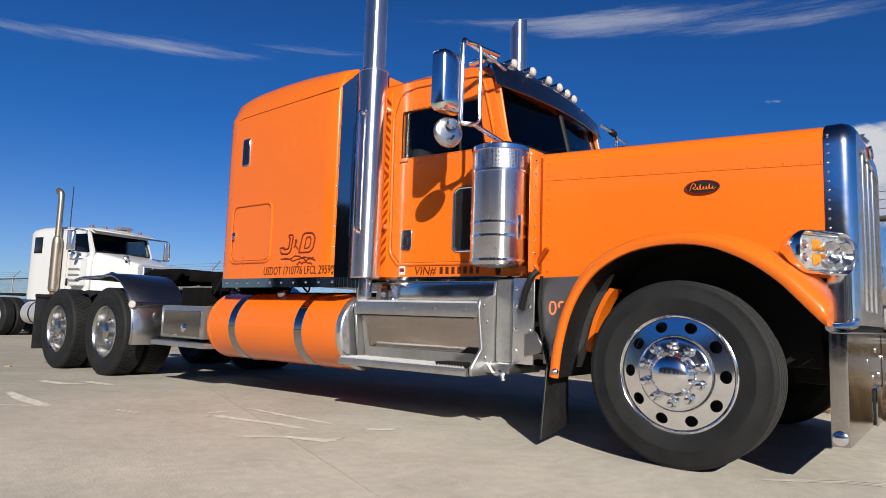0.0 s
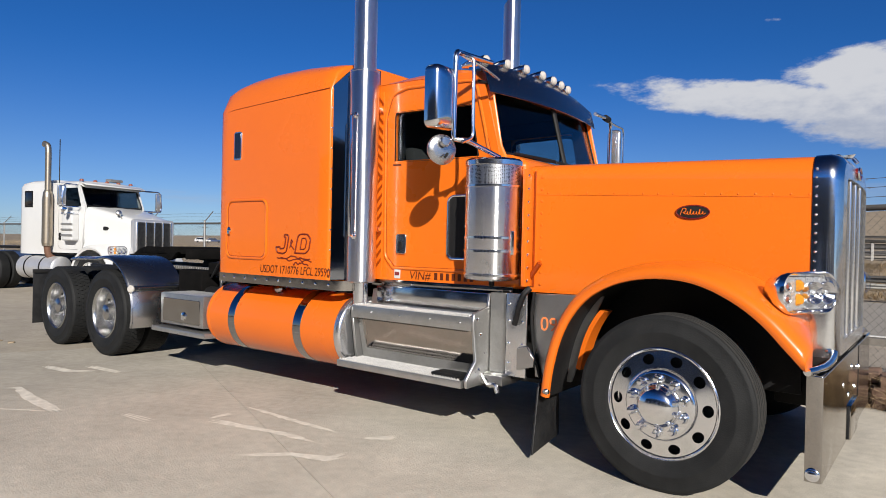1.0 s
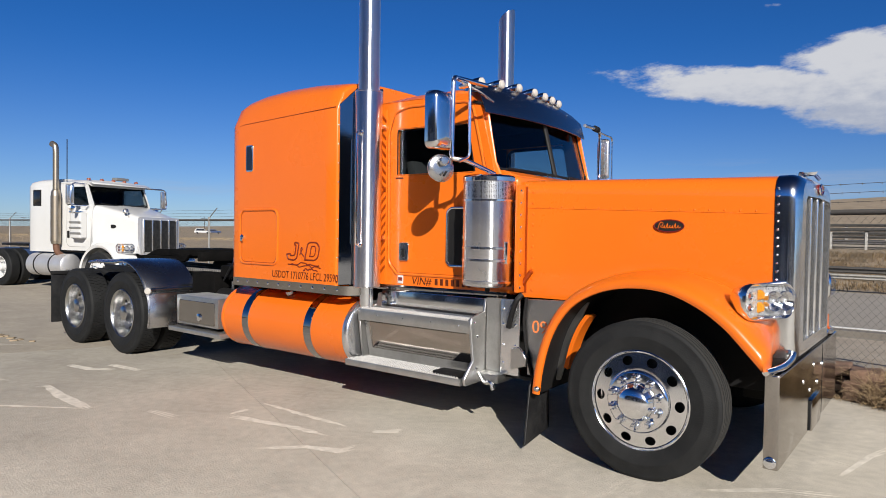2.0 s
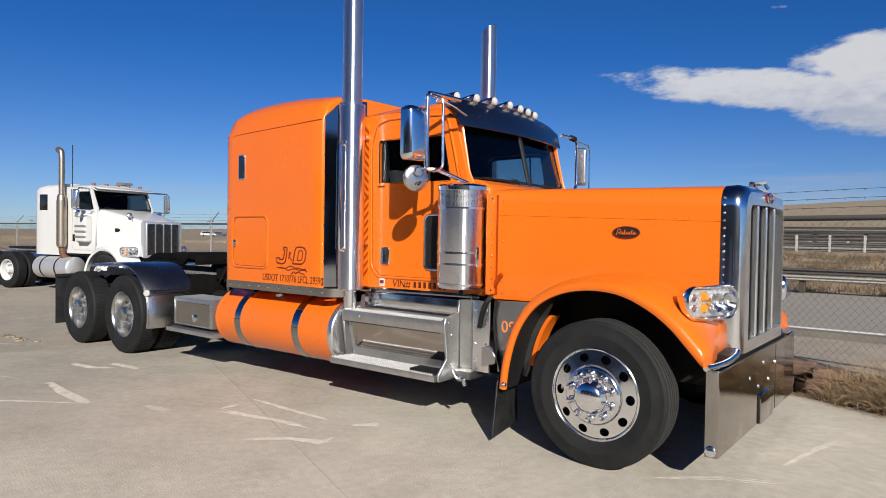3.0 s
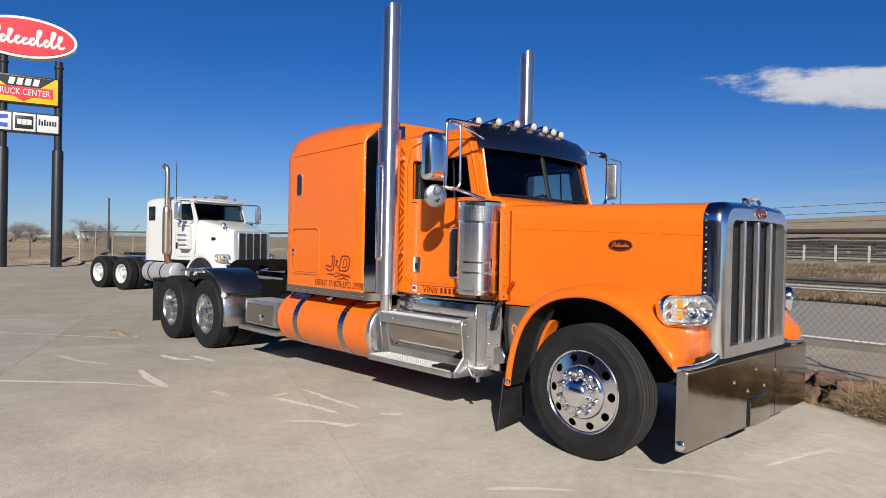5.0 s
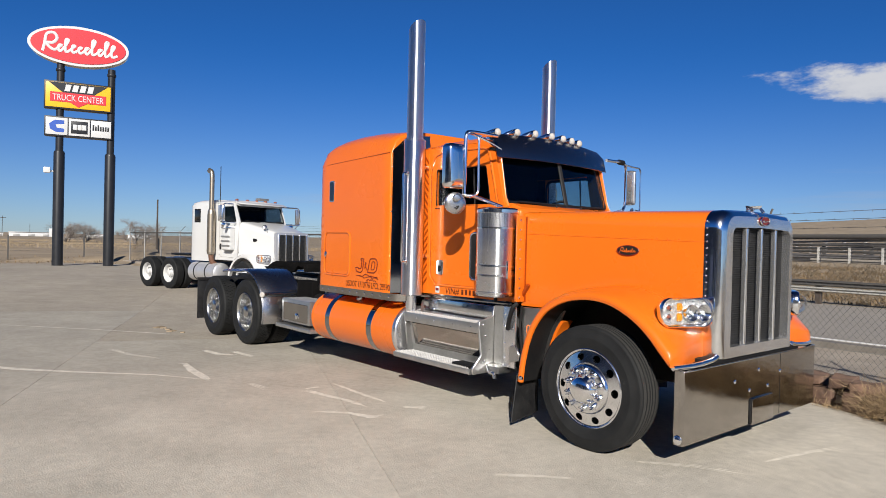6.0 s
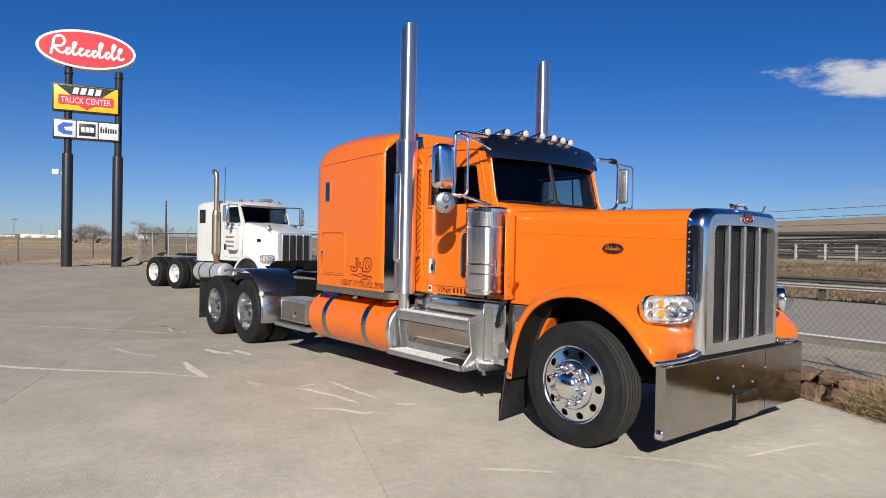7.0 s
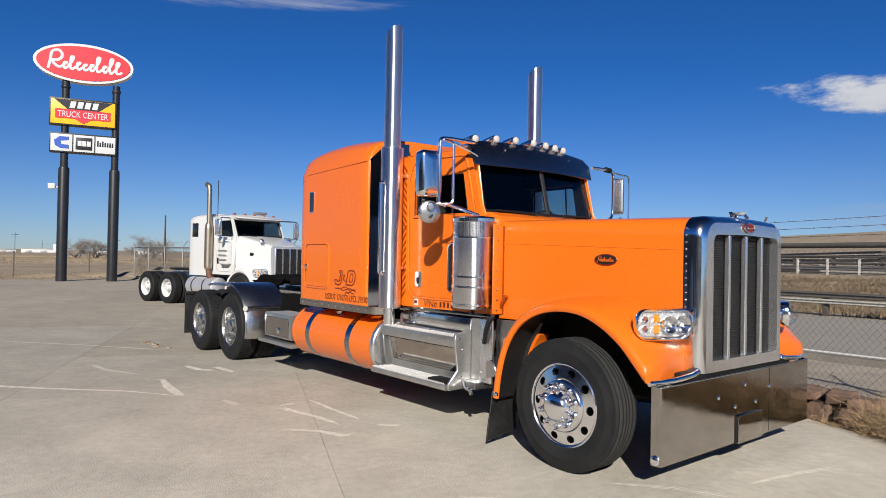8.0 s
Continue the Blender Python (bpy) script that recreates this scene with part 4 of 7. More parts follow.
def build_cab():
    Yc = 0.967
    cab = part("cab_floor", box(-2.60, -1.25, -0.93, 0.93, 1.02, 1.09, 0.01), BLACK, truck)
    for s in (-1, 1):
        y0, y1 = s * Yc, s * (Yc - 0.05)
        side = part("cab_side", prism([(-2.62, 1.07), (-1.42, 1.07), (-1.30, 1.10), (-1.30, 1.98), (-1.36, 2.07), (-2.62, 2.07)], y0, y1), ORANGE, truck, "orange cab side with bead-edged door")
        part("rear_pillar", prism([(-2.62, 2.07), (-2.40, 2.07), (-2.40, 2.47), (-2.62, 2.47)], y0, y1), ORANGE, side)
        part("roof_rail", prism([(-2.62, 2.47), (-1.572, 2.47), (-1.53, 2.64), (-1.62, 2.72), (-2.62, 2.72)], y0, y1), ORANGE, side)
        part("front_pillar", prism([(-1.545, 2.07), (-1.36, 2.07), (-1.505, 2.64), (-1.53, 2.64), (-1.62, 2.50)], y0, y1), ORANGE, side)
        lin = part("door_lining", prism([(-2.58, 1.09), (-1.46, 1.09), (-1.36, 1.98), (-1.40, 2.065), (-2.58, 2.065)], s * (Yc - 0.052), s * (Yc - 0.06)), TRIM, side)
        part("pillar_lining", prism([(-2.58, 2.066), (-2.425, 2.066), (-2.425, 2.50), (-2.58, 2.50)], s * (Yc - 0.052), s * (Yc - 0.06)), TRIM, lin)
        part("rail_lining", prism([(-2.58, 2.505), (-1.60, 2.505), (-1.545, 2.64), (-1.62, 2.72), (-2.58, 2.72)], s * (Yc - 0.052), s * (Yc - 0.06)), TRIM, lin)
        part("screen_pillar_lining", prism([(-1.55, 2.066), (-1.385, 2.066), (-1.52, 2.62), (-1.545, 2.64), (-1.625, 2.50)], s * (Yc - 0.052), s * (Yc - 0.115)), TRIM, lin)
        # door bead
        out = [(-2.40, 1.185), (-1.52, 1.185), (-1.46, 1.3), (-1.42, 2.02), (-1.58, 2.655), (-2.28, 2.665), (-2.44, 2.62), (-2.50, 2.45), (-2.49, 1.28)]
        door = part("door_bead", tube([(x, s * (Yc + 0.002), z) for x, z in out + [out[0]]], 0.013, 8), ORANGE, side)
        part("door_groove", tube([(x + 0.012 * (1 if x < -2.2 else -1), s * (Yc + 0.001), z + (0.012 if z < 1.9 else -0.012)) for x, z in out + [out[0]]], 0.004, 6), ORANGE_DARK, side)
        w = [(-2.40, 2.06), (-1.545, 2.06), (-1.615, 2.475), (-2.40, 2.475)]
        part("side_window", prism(w, s * (Yc - 0.018), s * (Yc - 0.024)), GLASS, side).visible_shadow = False
        part("window_seal", tube([(x, s * (Yc - 0.006), z) for x, z in w + [w[0]]], 0.007, 6), BLACK, side)
        part("inner_seal", tube([(x, s * (Yc - 0.052), z) for x, z in w + [w[0]]], 0.016, 6), TRIM, side)
        part("window_divider", rod((-1.80, s * (Yc - 0.02), 2.07), (-1.82, s * (Yc - 0.02), 2.50), 0.010, 8), BLACK, side)
        # peep window low in the door
        pw = [(-1.86, 1.31), (-1.83, 1.28), (-1.62, 1.28), (-1.60, 1.31), (-1.60, 1.74), (-1.63, 1.77), (-1.82, 1.77), (-1.86, 1.74)]
        peep = part("peep_window", prism(pw, s * (Yc + 0.006), s * (Yc - 0.01)), BLACK, side, "dark low window with a bright frame")
        part("peep_frame", tube([(x, s * (Yc + 0.006), z) for x, z in pw + [pw[0]]], 0.011, 8), CHROME, peep)
        h = part("door_handle", prism([(x - 2.315, z + 1.385) for x, z in rounded(0.105, 0.165, 0.02, 3)], s * (Yc + 0.018), s * Yc, 0.004, 1), CHROME, side, "chrome recessed door handle")
        part("handle_paddle", prism([(x - 2.315, z + 1.37) for x, z in rounded(0.036, 0.07, 0.012, 3)], s * (Yc + 0.024), s * (Yc + 0.017), 0.002, 1), BLACK, h)
        # A pillar, rounded, from cowl to roof
        rings = []
        for k in range(7):
            u = k / 6
            x, z = -1.37 - 0.145 * u, 2.04 + 0.62 * u
            yy = Yc - 0.005 - 0.03 * u
            rings.append([(x + 0.055 * math.cos(a), s * (yy - 0.018 + 0.018 * math.sin(a)), z) for a in [2 * math.pi * i / 14 for i in range(14)]])
        part("a_pillar", loft(rings), ORANGE, truck, "", 60)
        part("cab_skirt", box(-2.62, -1.28, *sorted((s * (Yc - 0.01), s * (Yc + 0.004))), 1.035, 1.085, 0.003), STEEL, side)
        rivets("bolt", [(-2.5 + 0.3 * i, s * (Yc + 0.004), 1.055) for i in range(5)], (0, s, 0), 0.010, CHROME, side)
        # slatted filler strip between cab and stack
        strip = part("corner_strip", box(-2.72, -2.525, *sorted((s * (Yc - 0.03), s * (Yc + 0.005))), 1.10, 2.66, 0.004), ORANGE, truck, "orange strip with slanted louvres")
        me = bake("louvre", prism([(0.045, 0.062), (0.045, 0.038), (-0.045, -0.062), (-0.045, -0.038)], s * 0.008, 0), ORANGE_DARK)
        for i in range(19):
            o = new("louvre", me)
            o.parent = strip
            o.matrix_basis = pose(-2.575, s * (Yc + 0.003), 1.2 + 0.078 * i) @ Matrix.Diagonal((1, 1, -1 if i > 9 else 1, 1))
    part("badge", box(-2.385, -2.325, -0.972, -0.966, 1.10, 1.175, 0.002), WHITE, truck, "small white and red decal")
    part("badge_bar", box(-2.377, -2.333, -0.9755, -0.9715, 1.125, 1.155, 0.001), RED, truck)
    writing("door_lettering", "VIN#", 0.095, pose(-2.235, -0.9685, 1.10, 90, 0, 0), INK, truck, 0.001, None, 0.15)
    for i in range(7):
        part("number_bar", box(-1.985 + 0.055 * i, -1.955 + 0.055 * i, -0.9695, -0.9665, 1.105, 1.16, 0.001, 1), INK, truck)
    part("pinstripe", box(-2.42, -2.33, -0.9695, -0.9665, 2.03, 2.045, 0.001, 1), INK, truck)
    # back wall, front wall under the windscreen, roof
    part("cab_back", box(-2.62, -2.58, -0.917, 0.917, 1.09, 2.74, 0.005), ORANGE, truck)
    part("back_lining", box(-2.578, -2.565, -0.905, 0.905, 1.09, 2.73, 0.002), TRIM, truck)
    part("roof_lining", box(-2.56, -1.56, -0.90, 0.90, 2.655, 2.675, 0.004), TRIM, truck)
    part("dashboard", prism([(-1.32, 1.5), (-1.75, 1.5), (-1.78, 1.95), (-1.6, 2.08), (-1.36, 2.09)], -0.9, 0.9, 0.02), CLOTH, truck)
    rings = []
    for x, ze, h, w in ((-2.66, 2.70, 0.0, 0.95), (-2.65, 2.71, 0.035, 0.965), (-2.58, 2.715, 0.065, 0.972), (-2.2, 2.72, 0.10, 0.972), (-1.8, 2.715, 0.115, 0.972), (-1.62, 2.69, 0.11, 0.965), (-1.52, 2.64, 0.08, 0.94), (-1.49, 2.62, 0.0, 0.92)):
        pts = []
        for k in range(25):
            uu = -1 + 2 * k / 24
            pts.append((x, uu * w, ze + h * (1 - abs(uu) ** 3.2) ** 0.5))
        pts += [(x, w * 0.9, ze - 0.03), (x, -w * 0.9, ze - 0.03)]
        rings.append(pts)
    part("cab_roof", loft(rings), ORANGE, truck, "", 50)
    # windscreen: two flat panes meeting at a divider
    def ws(u, v):
        z = 2.09 + 0.54 * v
        x = -1.33 - 0.145 * v + 0.07 * (1 - u * u)
        return (x - 0.03 * abs(u) ** 3, u * (0.935 - 0.03 * v), z)
    for s in (-1, 1):
        a, b, c, d = ws(s * 0.02, 0), ws(s * 1.0, 0), ws(s * 1.0, 1), ws(s * 0.02, 1)
        part("windscreen_pane", loft([[a, b, c, d], [tuple(Vector(p) - Vector((0.006, 0, 0.002))) for p in (a, b, c, d)]]), GLASS, truck).visible_shadow = False
        part("windscreen_seal", tube([a, b, c, d, a], 0.014, 6), BLACK, truck)
        wb = Vector(ws(s * 0.25, 0.0))
        part("wiper", tube([wb + Vector((0.03, 0, -0.03)), wb + Vector((0.035, s * 0.0, 0.0)), Vector(ws(s * 0.85, 0.015)) + Vector((0.025, 0, 0))], 0.009, 6), BLACK, truck)
    part("windscreen_divider", tube([ws(0, -0.02), ws(0, 1)], 0.018, 8), BLACK, truck)
    part("windscreen_sill", prism([(-1.46, 2.0), (-1.20, 1.99), (-1.20, 2.03), (-1.30, 2.075), (-1.46, 2.085)], -0.9, 0.9, 0.01), ORANGE, truck)
    # seats and wheel inside
    for y in (-0.5, 0.5):
        seat = part("seat", box(-2.35, -1.95, y - 0.24, y + 0.24, 1.35, 1.5, 0.04, 3), CLOTH, truck)
        part("seat_back", prism([(-2.42, 1.45), (-2.28, 1.45), (-2.4, 2.22), (-2.5, 2.22)], y - 0.23, y + 0.23, 0.03), CLOTH, seat)
    part("steering_wheel", tube([(-1.83 + 0.10 * math.sin(2 * math.pi * i / 20), 0.5 + 0.22 * math.cos(2 * math.pi * i / 20), 2.0 + 0.18 * math.sin(2 * math.pi * i / 20)) for i in range(21)], 0.015, 8), CLOTH, truck)


def narrow_cab(pieces):
    """The cab narrows towards its windscreen, whose corners are swept back."""
    def shift(p):
        u = max(0.0, min(1.15, (p.x + 2.62) / 1.26))
        back = 0.075 * u * max(0.0, min(1.0, (p.z - 1.97) / 0.12))
        return Vector((p.x - back, p.y * (1 - 0.09 * u), p.z))
    for o in pieces:
        m = o.matrix_basis.copy()
        if o.data.users > 1:
            o.matrix_basis = Matrix.Translation(shift(m.translation) - m.translation) @ m
        else:
            inv = m.inverted()
            for v in o.data.vertices:
                v.co = inv @ shift(m @ v.co)


def build_visor():
    top, low = [], []
    for k in range(13):
        u = -1 + 2 * k / 12
        bow = 1 - u * u
        top.append(Vector((-1.645 + 0.06 * bow, u * 0.925, 2.795 + 0.04 * bow)))
        low.append(Vector((-1.495 + 0.09 * bow, u * 0.905, 2.545 + 0.006 * bow)))
    mid = [a.lerp(b, 0.5) + Vector((0.03, 0, 0.03)) for a, b in zip(top, low)]
    rings = [top, mid, low, [p + Vector((-0.006, 0, -0.004)) for p in low], [p + Vector((-0.006, 0, -0.006)) for p in mid], [p + Vector((-0.006, 0, -0.006)) for p in top]]
    rows = [[r[k] for r in rings] for k in range(13)]
    v = part("sun_visor", loft(rows), VISOR_STEEL, truck, "polished metal drop visor over the windscreen", 60)
    for s in (-1, 1):
        part("visor_bracket", rod((-1.62, s * 0.90, 2.64), (-1.535, s * 0.885, 2.62), 0.012, 8), BLACK, v)
    rivets("rivet", [(-1.492, y, 2.728) for y in (-0.5, 0.5)], (0.6, 0, 0.8), 0.01, CHROME, v)
    for k in range(7):
        y = (-0.8, -0.533, -0.267, 0.0, 0.20, 0.36, 0.51)[k]
        x = -1.665 + 0.06 * (1 - (y / 0.9) ** 2)
        z = 2.772 + 0.06 * (1 - (y / 0.9) ** 2)
        lamp = part("cab_lamp", lathe([(0, -0.20), (0.018, -0.19), (0.034, -0.12), (0.042, -0.03), (0.043, 0.03), (0.040, 0.035), (0.036, 0.02)], (x, y, z + 0.035), (1, 0, 0.06), 16), CHROME, truck, "bullet-shaped chrome cab lamp")
        part("lens", lathe([(0.040, 0.03), (0.036, 0.05), (0.02, 0.062), (0, 0.065)], (x, y, z + 0.035), (1, 0, 0.06), 14), LAMP_LENS, lamp)
        part("foot", box(x - 0.12, x + 0.0, y - 0.02, y + 0.02, z - 0.045, z + 0.01, 0.006), CHROME, lamp)


LAMP_LENS = surface("pale_lamp_lens", (0.52, 0.49, 0.45), 0.12, 0, 0.9, (0.42, 0.40, 0.37), 20, 0.4)


def sleeper_ring(x, w, zs, zt, zb, n=40):
    pts = [(x, -w, zb), (x, -w, zb + (zs - zb) * 0.5), (x, -w, zs)]
    for k in range(1, n):
        u = -1 + 2 * k / n
        pts.append((x, u * w, zs + (zt - zs) * (1 - abs(u) ** 6) ** 0.5))
    pts += [(x, w, zs), (x, w, zb + (zs - zb) * 0.5), (x, w, zb)]
    return pts


def build_sleeper():
    Ys = 1.28
    prof = [(-4.42, 1.22, 2.56, 2.60), (-4.415, 1.25, 2.60, 2.75), (-4.40, 1.27, 2.62, 2.855), (-4.36, 1.28, 2.63, 2.94), (-4.28, 1.28, 2.63, 2.98), (-4.1, 1.28, 2.635, 3.01), (-3.8, 1.28, 2.64, 3.027),
            (-3.4, 1.28, 2.65, 3.02), (-3.0, 1.28, 2.655, 2.985), (-2.862, 1.28, 2.655, 2.962), (-2.846, 1.274, 2.65, 2.952), (-2.84, 1.262, 2.645, 2.932)]
    body = part("sleeper_body", loft([sleeper_ring(x, w, a, b, 1.06) for x, w, a, b in prof]), ORANGE, truck, "tall glossy orange sleeper box with a rounded roof", 50)
    for s in (-1, 1):
        part("roof_seam", tube([(-4.38, s * 1.274, 2.605), (-4.2, s * 1.280, 2.628), (-2.86, s * 1.280, 2.672)], 0.0035, 6), ORANGE_DARK, body)
        win = part("sleeper_window", prism([(x - 4.12, z + 2.28) for x, z in rounded(0.115, 0.268, 0.02, 3)], s * (Ys + 0.008), s * (Ys - 0.02), 0.003, 1), CHROME, body, "narrow window in a chrome frame")
        part("pane", prism([(x - 4.12, z + 2.28) for x, z in rounded(0.088, 0.24, 0.012, 2)], s * (Ys + 0.011), s * (Ys + 0.006)), DARK_PANE, win)
        out = [(x - 3.965, z + 1.49) for x, z in rounded(0.60, 0.54, 0.07, 4)]
        hatch = part("luggage_door", prism([(x - 3.965, z + 1.49) for x, z in rounded(0.575, 0.515, 0.06, 4)], s * (Ys + 0.004), s * (Ys - 0.02), 0.002, 1), ORANGE, body)
        part("door_bead", tube([(x, s * (Ys + 0.002), z) for x, z in out + [out[0]]], 0.013, 8), ORANGE, hatch)
        part("door_groove", tube([(-3.965 + (x + 3.965) * 0.955, s * (Ys + 0.0035), 1.49 + (z - 1.49) * 0.95) for x, z in out + [out[0]]], 0.0045, 6), ORANGE_DARK, hatch)
        part("latch", lathe([(0.028, 0), (0.03, 0.012), (0.02, 0.02), (0, 0.022)], (-4.225, s * (Ys + 0.004), 1.48), (0, s, 0), 16), CHROME, hatch)
        part("latch_tab", box(-4.235, -4.20, *sorted((s * (Ys + 0.02), s * (Ys + 0.03))), 1.44, 1.47, 0.004), CHROME, hatch)
        sk = part("sleeper_skirt", loft([[(-4.38, s * 1.26, 0.985), (-4.38, s * 1.285, 0.985), (-4.38, s * 1.285, 1.068), (-4.38, s * 1.26, 1.068)],
                                         [(-2.78, s * 1.26, 0.985), (-2.78, s * 1.285, 0.985), (-2.78, s * 1.285, 1.068), (-2.78, s * 1.26, 1.068)],
                                         [(-2.70, s * 1.225, 0.985), (-2.69, s * 1.25, 0.985), (-2.69, s * 1.25, 1.068), (-2.70, s * 1.225, 1.068)],
                                         [(-2.655, s * 1.1, 0.985), (-2.63, s * 1.1, 0.985), (-2.63, s * 1.1, 1.068), (-2.655, s * 1.1, 1.068)]]), STEEL, truck, "polished steel skirt with bolt heads", 60)
        rivets("bolt", [(-4.30 + 0.165 * i, s * 1.285, 1.03) for i in range(10)], (0, s, 0), 0.014, CHROME, sk)
        # mirror-polished front panel beside the cab
        edge = [(s * abs(p[1]), p[2]) for p in sleeper_ring(0, 1.255, 2.64, 2.915, 1.07)[2:9]]
        corner = [(y, 1.07) for y in (s * 0.80, s * 1.12, s * 1.272)], [(y, z) for y, z in ((s * 0.80, edge[-1][1]), (s * 1.12, edge[3][1]), (s * 1.272, edge[0][1] + 0.03))]
        depth = (-2.735, -2.735, -2.858)
        skin = [[(x + d, y, z) for x, (y, z) in zip(depth, corner[k])] for d in (0.0, -0.012) for k in (0, 1)]
        pan = part("front_panel", loft([skin[0], skin[1], skin[3], skin[2], skin[0]], False, False), DARK_MIRROR, truck, "mirror-polished panel with rivets on the sleeper front")
        rivets("rivet", [(-2.846, s * 1.260, 1.15 + 0.17 * i) for i in range(9)], (0.77, s * 0.64, 0), 0.011, CHROME, pan)
    part("cab_joint", box(-2.845, -2.60, -0.92, 0.92, 1.05, 2.70, 0.01), BLACK, truck)
    # sleeper lettering on the side towards the yard
    writing("sleeper_lettering", "USDOT 1710776 LFCL 29590", 0.10, pose(-3.74, -1.2815, 1.098, 90, 0, 0), INK, body, 0.001, 0.93, 0.1)
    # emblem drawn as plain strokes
    def stroke(pts, r, name="logo_stroke", parent=None):
        return part(name, tube([(x, -1.2825, z) for x, z in pts], r, 6), LOGO_INK, parent)
    J = [(-3.52, 1.33), (-3.50, 1.275), (-3.40, 1.265), (-3.35, 1.29), (-3.315, 1.455), (-3.385, 1.46), (-3.39, 1.435), (-3.365, 1.43), (-3.385, 1.32), (-3.45, 1.315), (-3.46, 1.335), (-3.52, 1.33)]
    D = [(-3.22, 1.275), (-3.17, 1.465), (-3.03, 1.465), (-2.985, 1.42), (-3.01, 1.31), (-3.06, 1.275), (-3.22, 1.275)]
    E = [(-3.14, 1.315), (-3.115, 1.425), (-3.06, 1.425), (-3.045, 1.40), (-3.06, 1.33), (-3.09, 1.315), (-3.14, 1.315)]
    J, D, E = [[(-3.52 + (x + 3.52) * 0.87, 1.275 + (z - 1.265) * 0.87) for x, z in q] for q in (J, D, E)]
    lg = part("side_logo", tube([(x, -1.2825, z) for x, z in J], 0.0065, 6), LOGO_INK, body, "thin dark outlined shapes of a painted emblem")
    stroke(D, 0.0065, parent=lg)
    stroke(E, 0.005, parent=lg)
    stroke([(-3.33, 1.33), (-3.29, 1.39), (-3.31, 1.40), (-3.32, 1.355), (-3.27, 1.315)], 0.005, parent=lg)
    rng = random.Random(4)
    for x0, x1, z in ((-3.50, -3.06, 1.245), (-3.46, -3.04, 1.222), (-3.28, -3.08, 1.19)):
        stroke([(x0 + (x1 - x0) * i / 14, z + rng.uniform(-0.016, 0.016)) for i in range(15)], 0.0045, parent=lg)


LOGO_INK = surface("logo_ink", (0.17, 0.02, 0.01), 0.45)
MIRROR = surface("mirror_steel", (0.45, 0.46, 0.48), 0.05, 1, 0, (0.40, 0.41, 0.42), 3, 0.5, 200, 0.008, 6, 0.02)
DARK_MIRROR = surface("dark_mirror_steel", (0.26, 0.27, 0.29), 0.05, 1, 0, (0.20, 0.21, 0.225), 3, 0.5, 200, 0.01, 6, 0.02)
DARK_PANE = surface("dark_pane", (0.01, 0.01, 0.012), 0.05, 0, 1.0)


def build_stack(s):
    x, y = -2.605, s * 1.125
    low = part("exhaust_pipe", lathe([(0.110, 0), (0.122, 0.01), (0.122, 1.72), (0.118, 1.735), (0.098, 1.745)], (x, y, 1.06), (0, 0, 1), 40), STACK_CHROME, truck, "tall chrome exhaust stack with mitred tip")
    top = bmesh.new()
    n = 40
    rings = []
    for z in (2.79, 3.4, 3.97):
        rings.append([(x + 0.094 * math.cos(2 * math.pi * i / n), y + 0.094 * math.sin(2 * math.pi * i / n), z) for i in range(n)])
    # mitred tip, longest at the front, and the dark inside
    rings.append([(x + 0.094 * math.cos(2 * math.pi * i / n), y + 0.094 * math.sin(2 * math.pi * i / n), 4.06 + 0.07 * math.cos(2 * math.pi * i / n)) for i in range(n)])
    rings.append([(x + 0.089 * math.cos(2 * math.pi * i / n), y + 0.089 * math.sin(2 * math.pi * i / n), 4.058 + 0.065 * math.cos(2 * math.pi * i / n)) for i in range(n)])
    rings.append([(x + 0.089 * math.cos(2 * math.pi * i / n), y + 0.089 * math.sin(2 * math.pi * i / n), 3.6) for i in range(n)])
    loft(rings, True, False, top)
    part("upper_pipe", top, STACK_CHROME, low)
    part("clamp", lathe([(0.118, 0), (0.124, 0.004), (0.124, 0.016), (0.096, 0.022)], (x, y, 2.785), (0, 0, 1), 40), STACK_CHROME, low)
    part("elbow", tube([(x, y, 1.08), (x, y, 0.86), (x + 0.05, y - s * 0.1, 0.74), (x + 0.1, s * 0.75, 0.70)], 0.062, 16), CHROME, low)
    hx, hy = x + 0.03, y + s * 0.17
    grab = part("grab_handle", tube([(x + 0.03, y + s * 0.116, 2.42), (hx, hy, 2.42), (hx, hy, 1.44), (x + 0.03, y + s * 0.116, 1.44)], 0.012, 8), CHROME, low)
    for z in (2.42, 1.44):
        part("handle_foot", lathe([(0.024, 0), (0.024, 0.012), (0.012, 0.02)], (x + 0.03, y + s * 0.116, z), (0, s, 0), 12), CHROME, grab)
    for z in (1.5, 2.5):
        part("bracket", box(x - 0.06, x + 0.06, *sorted((s * 0.95, s * 1.03)), z - 0.02, z + 0.02, 0.004), CHROME, low)


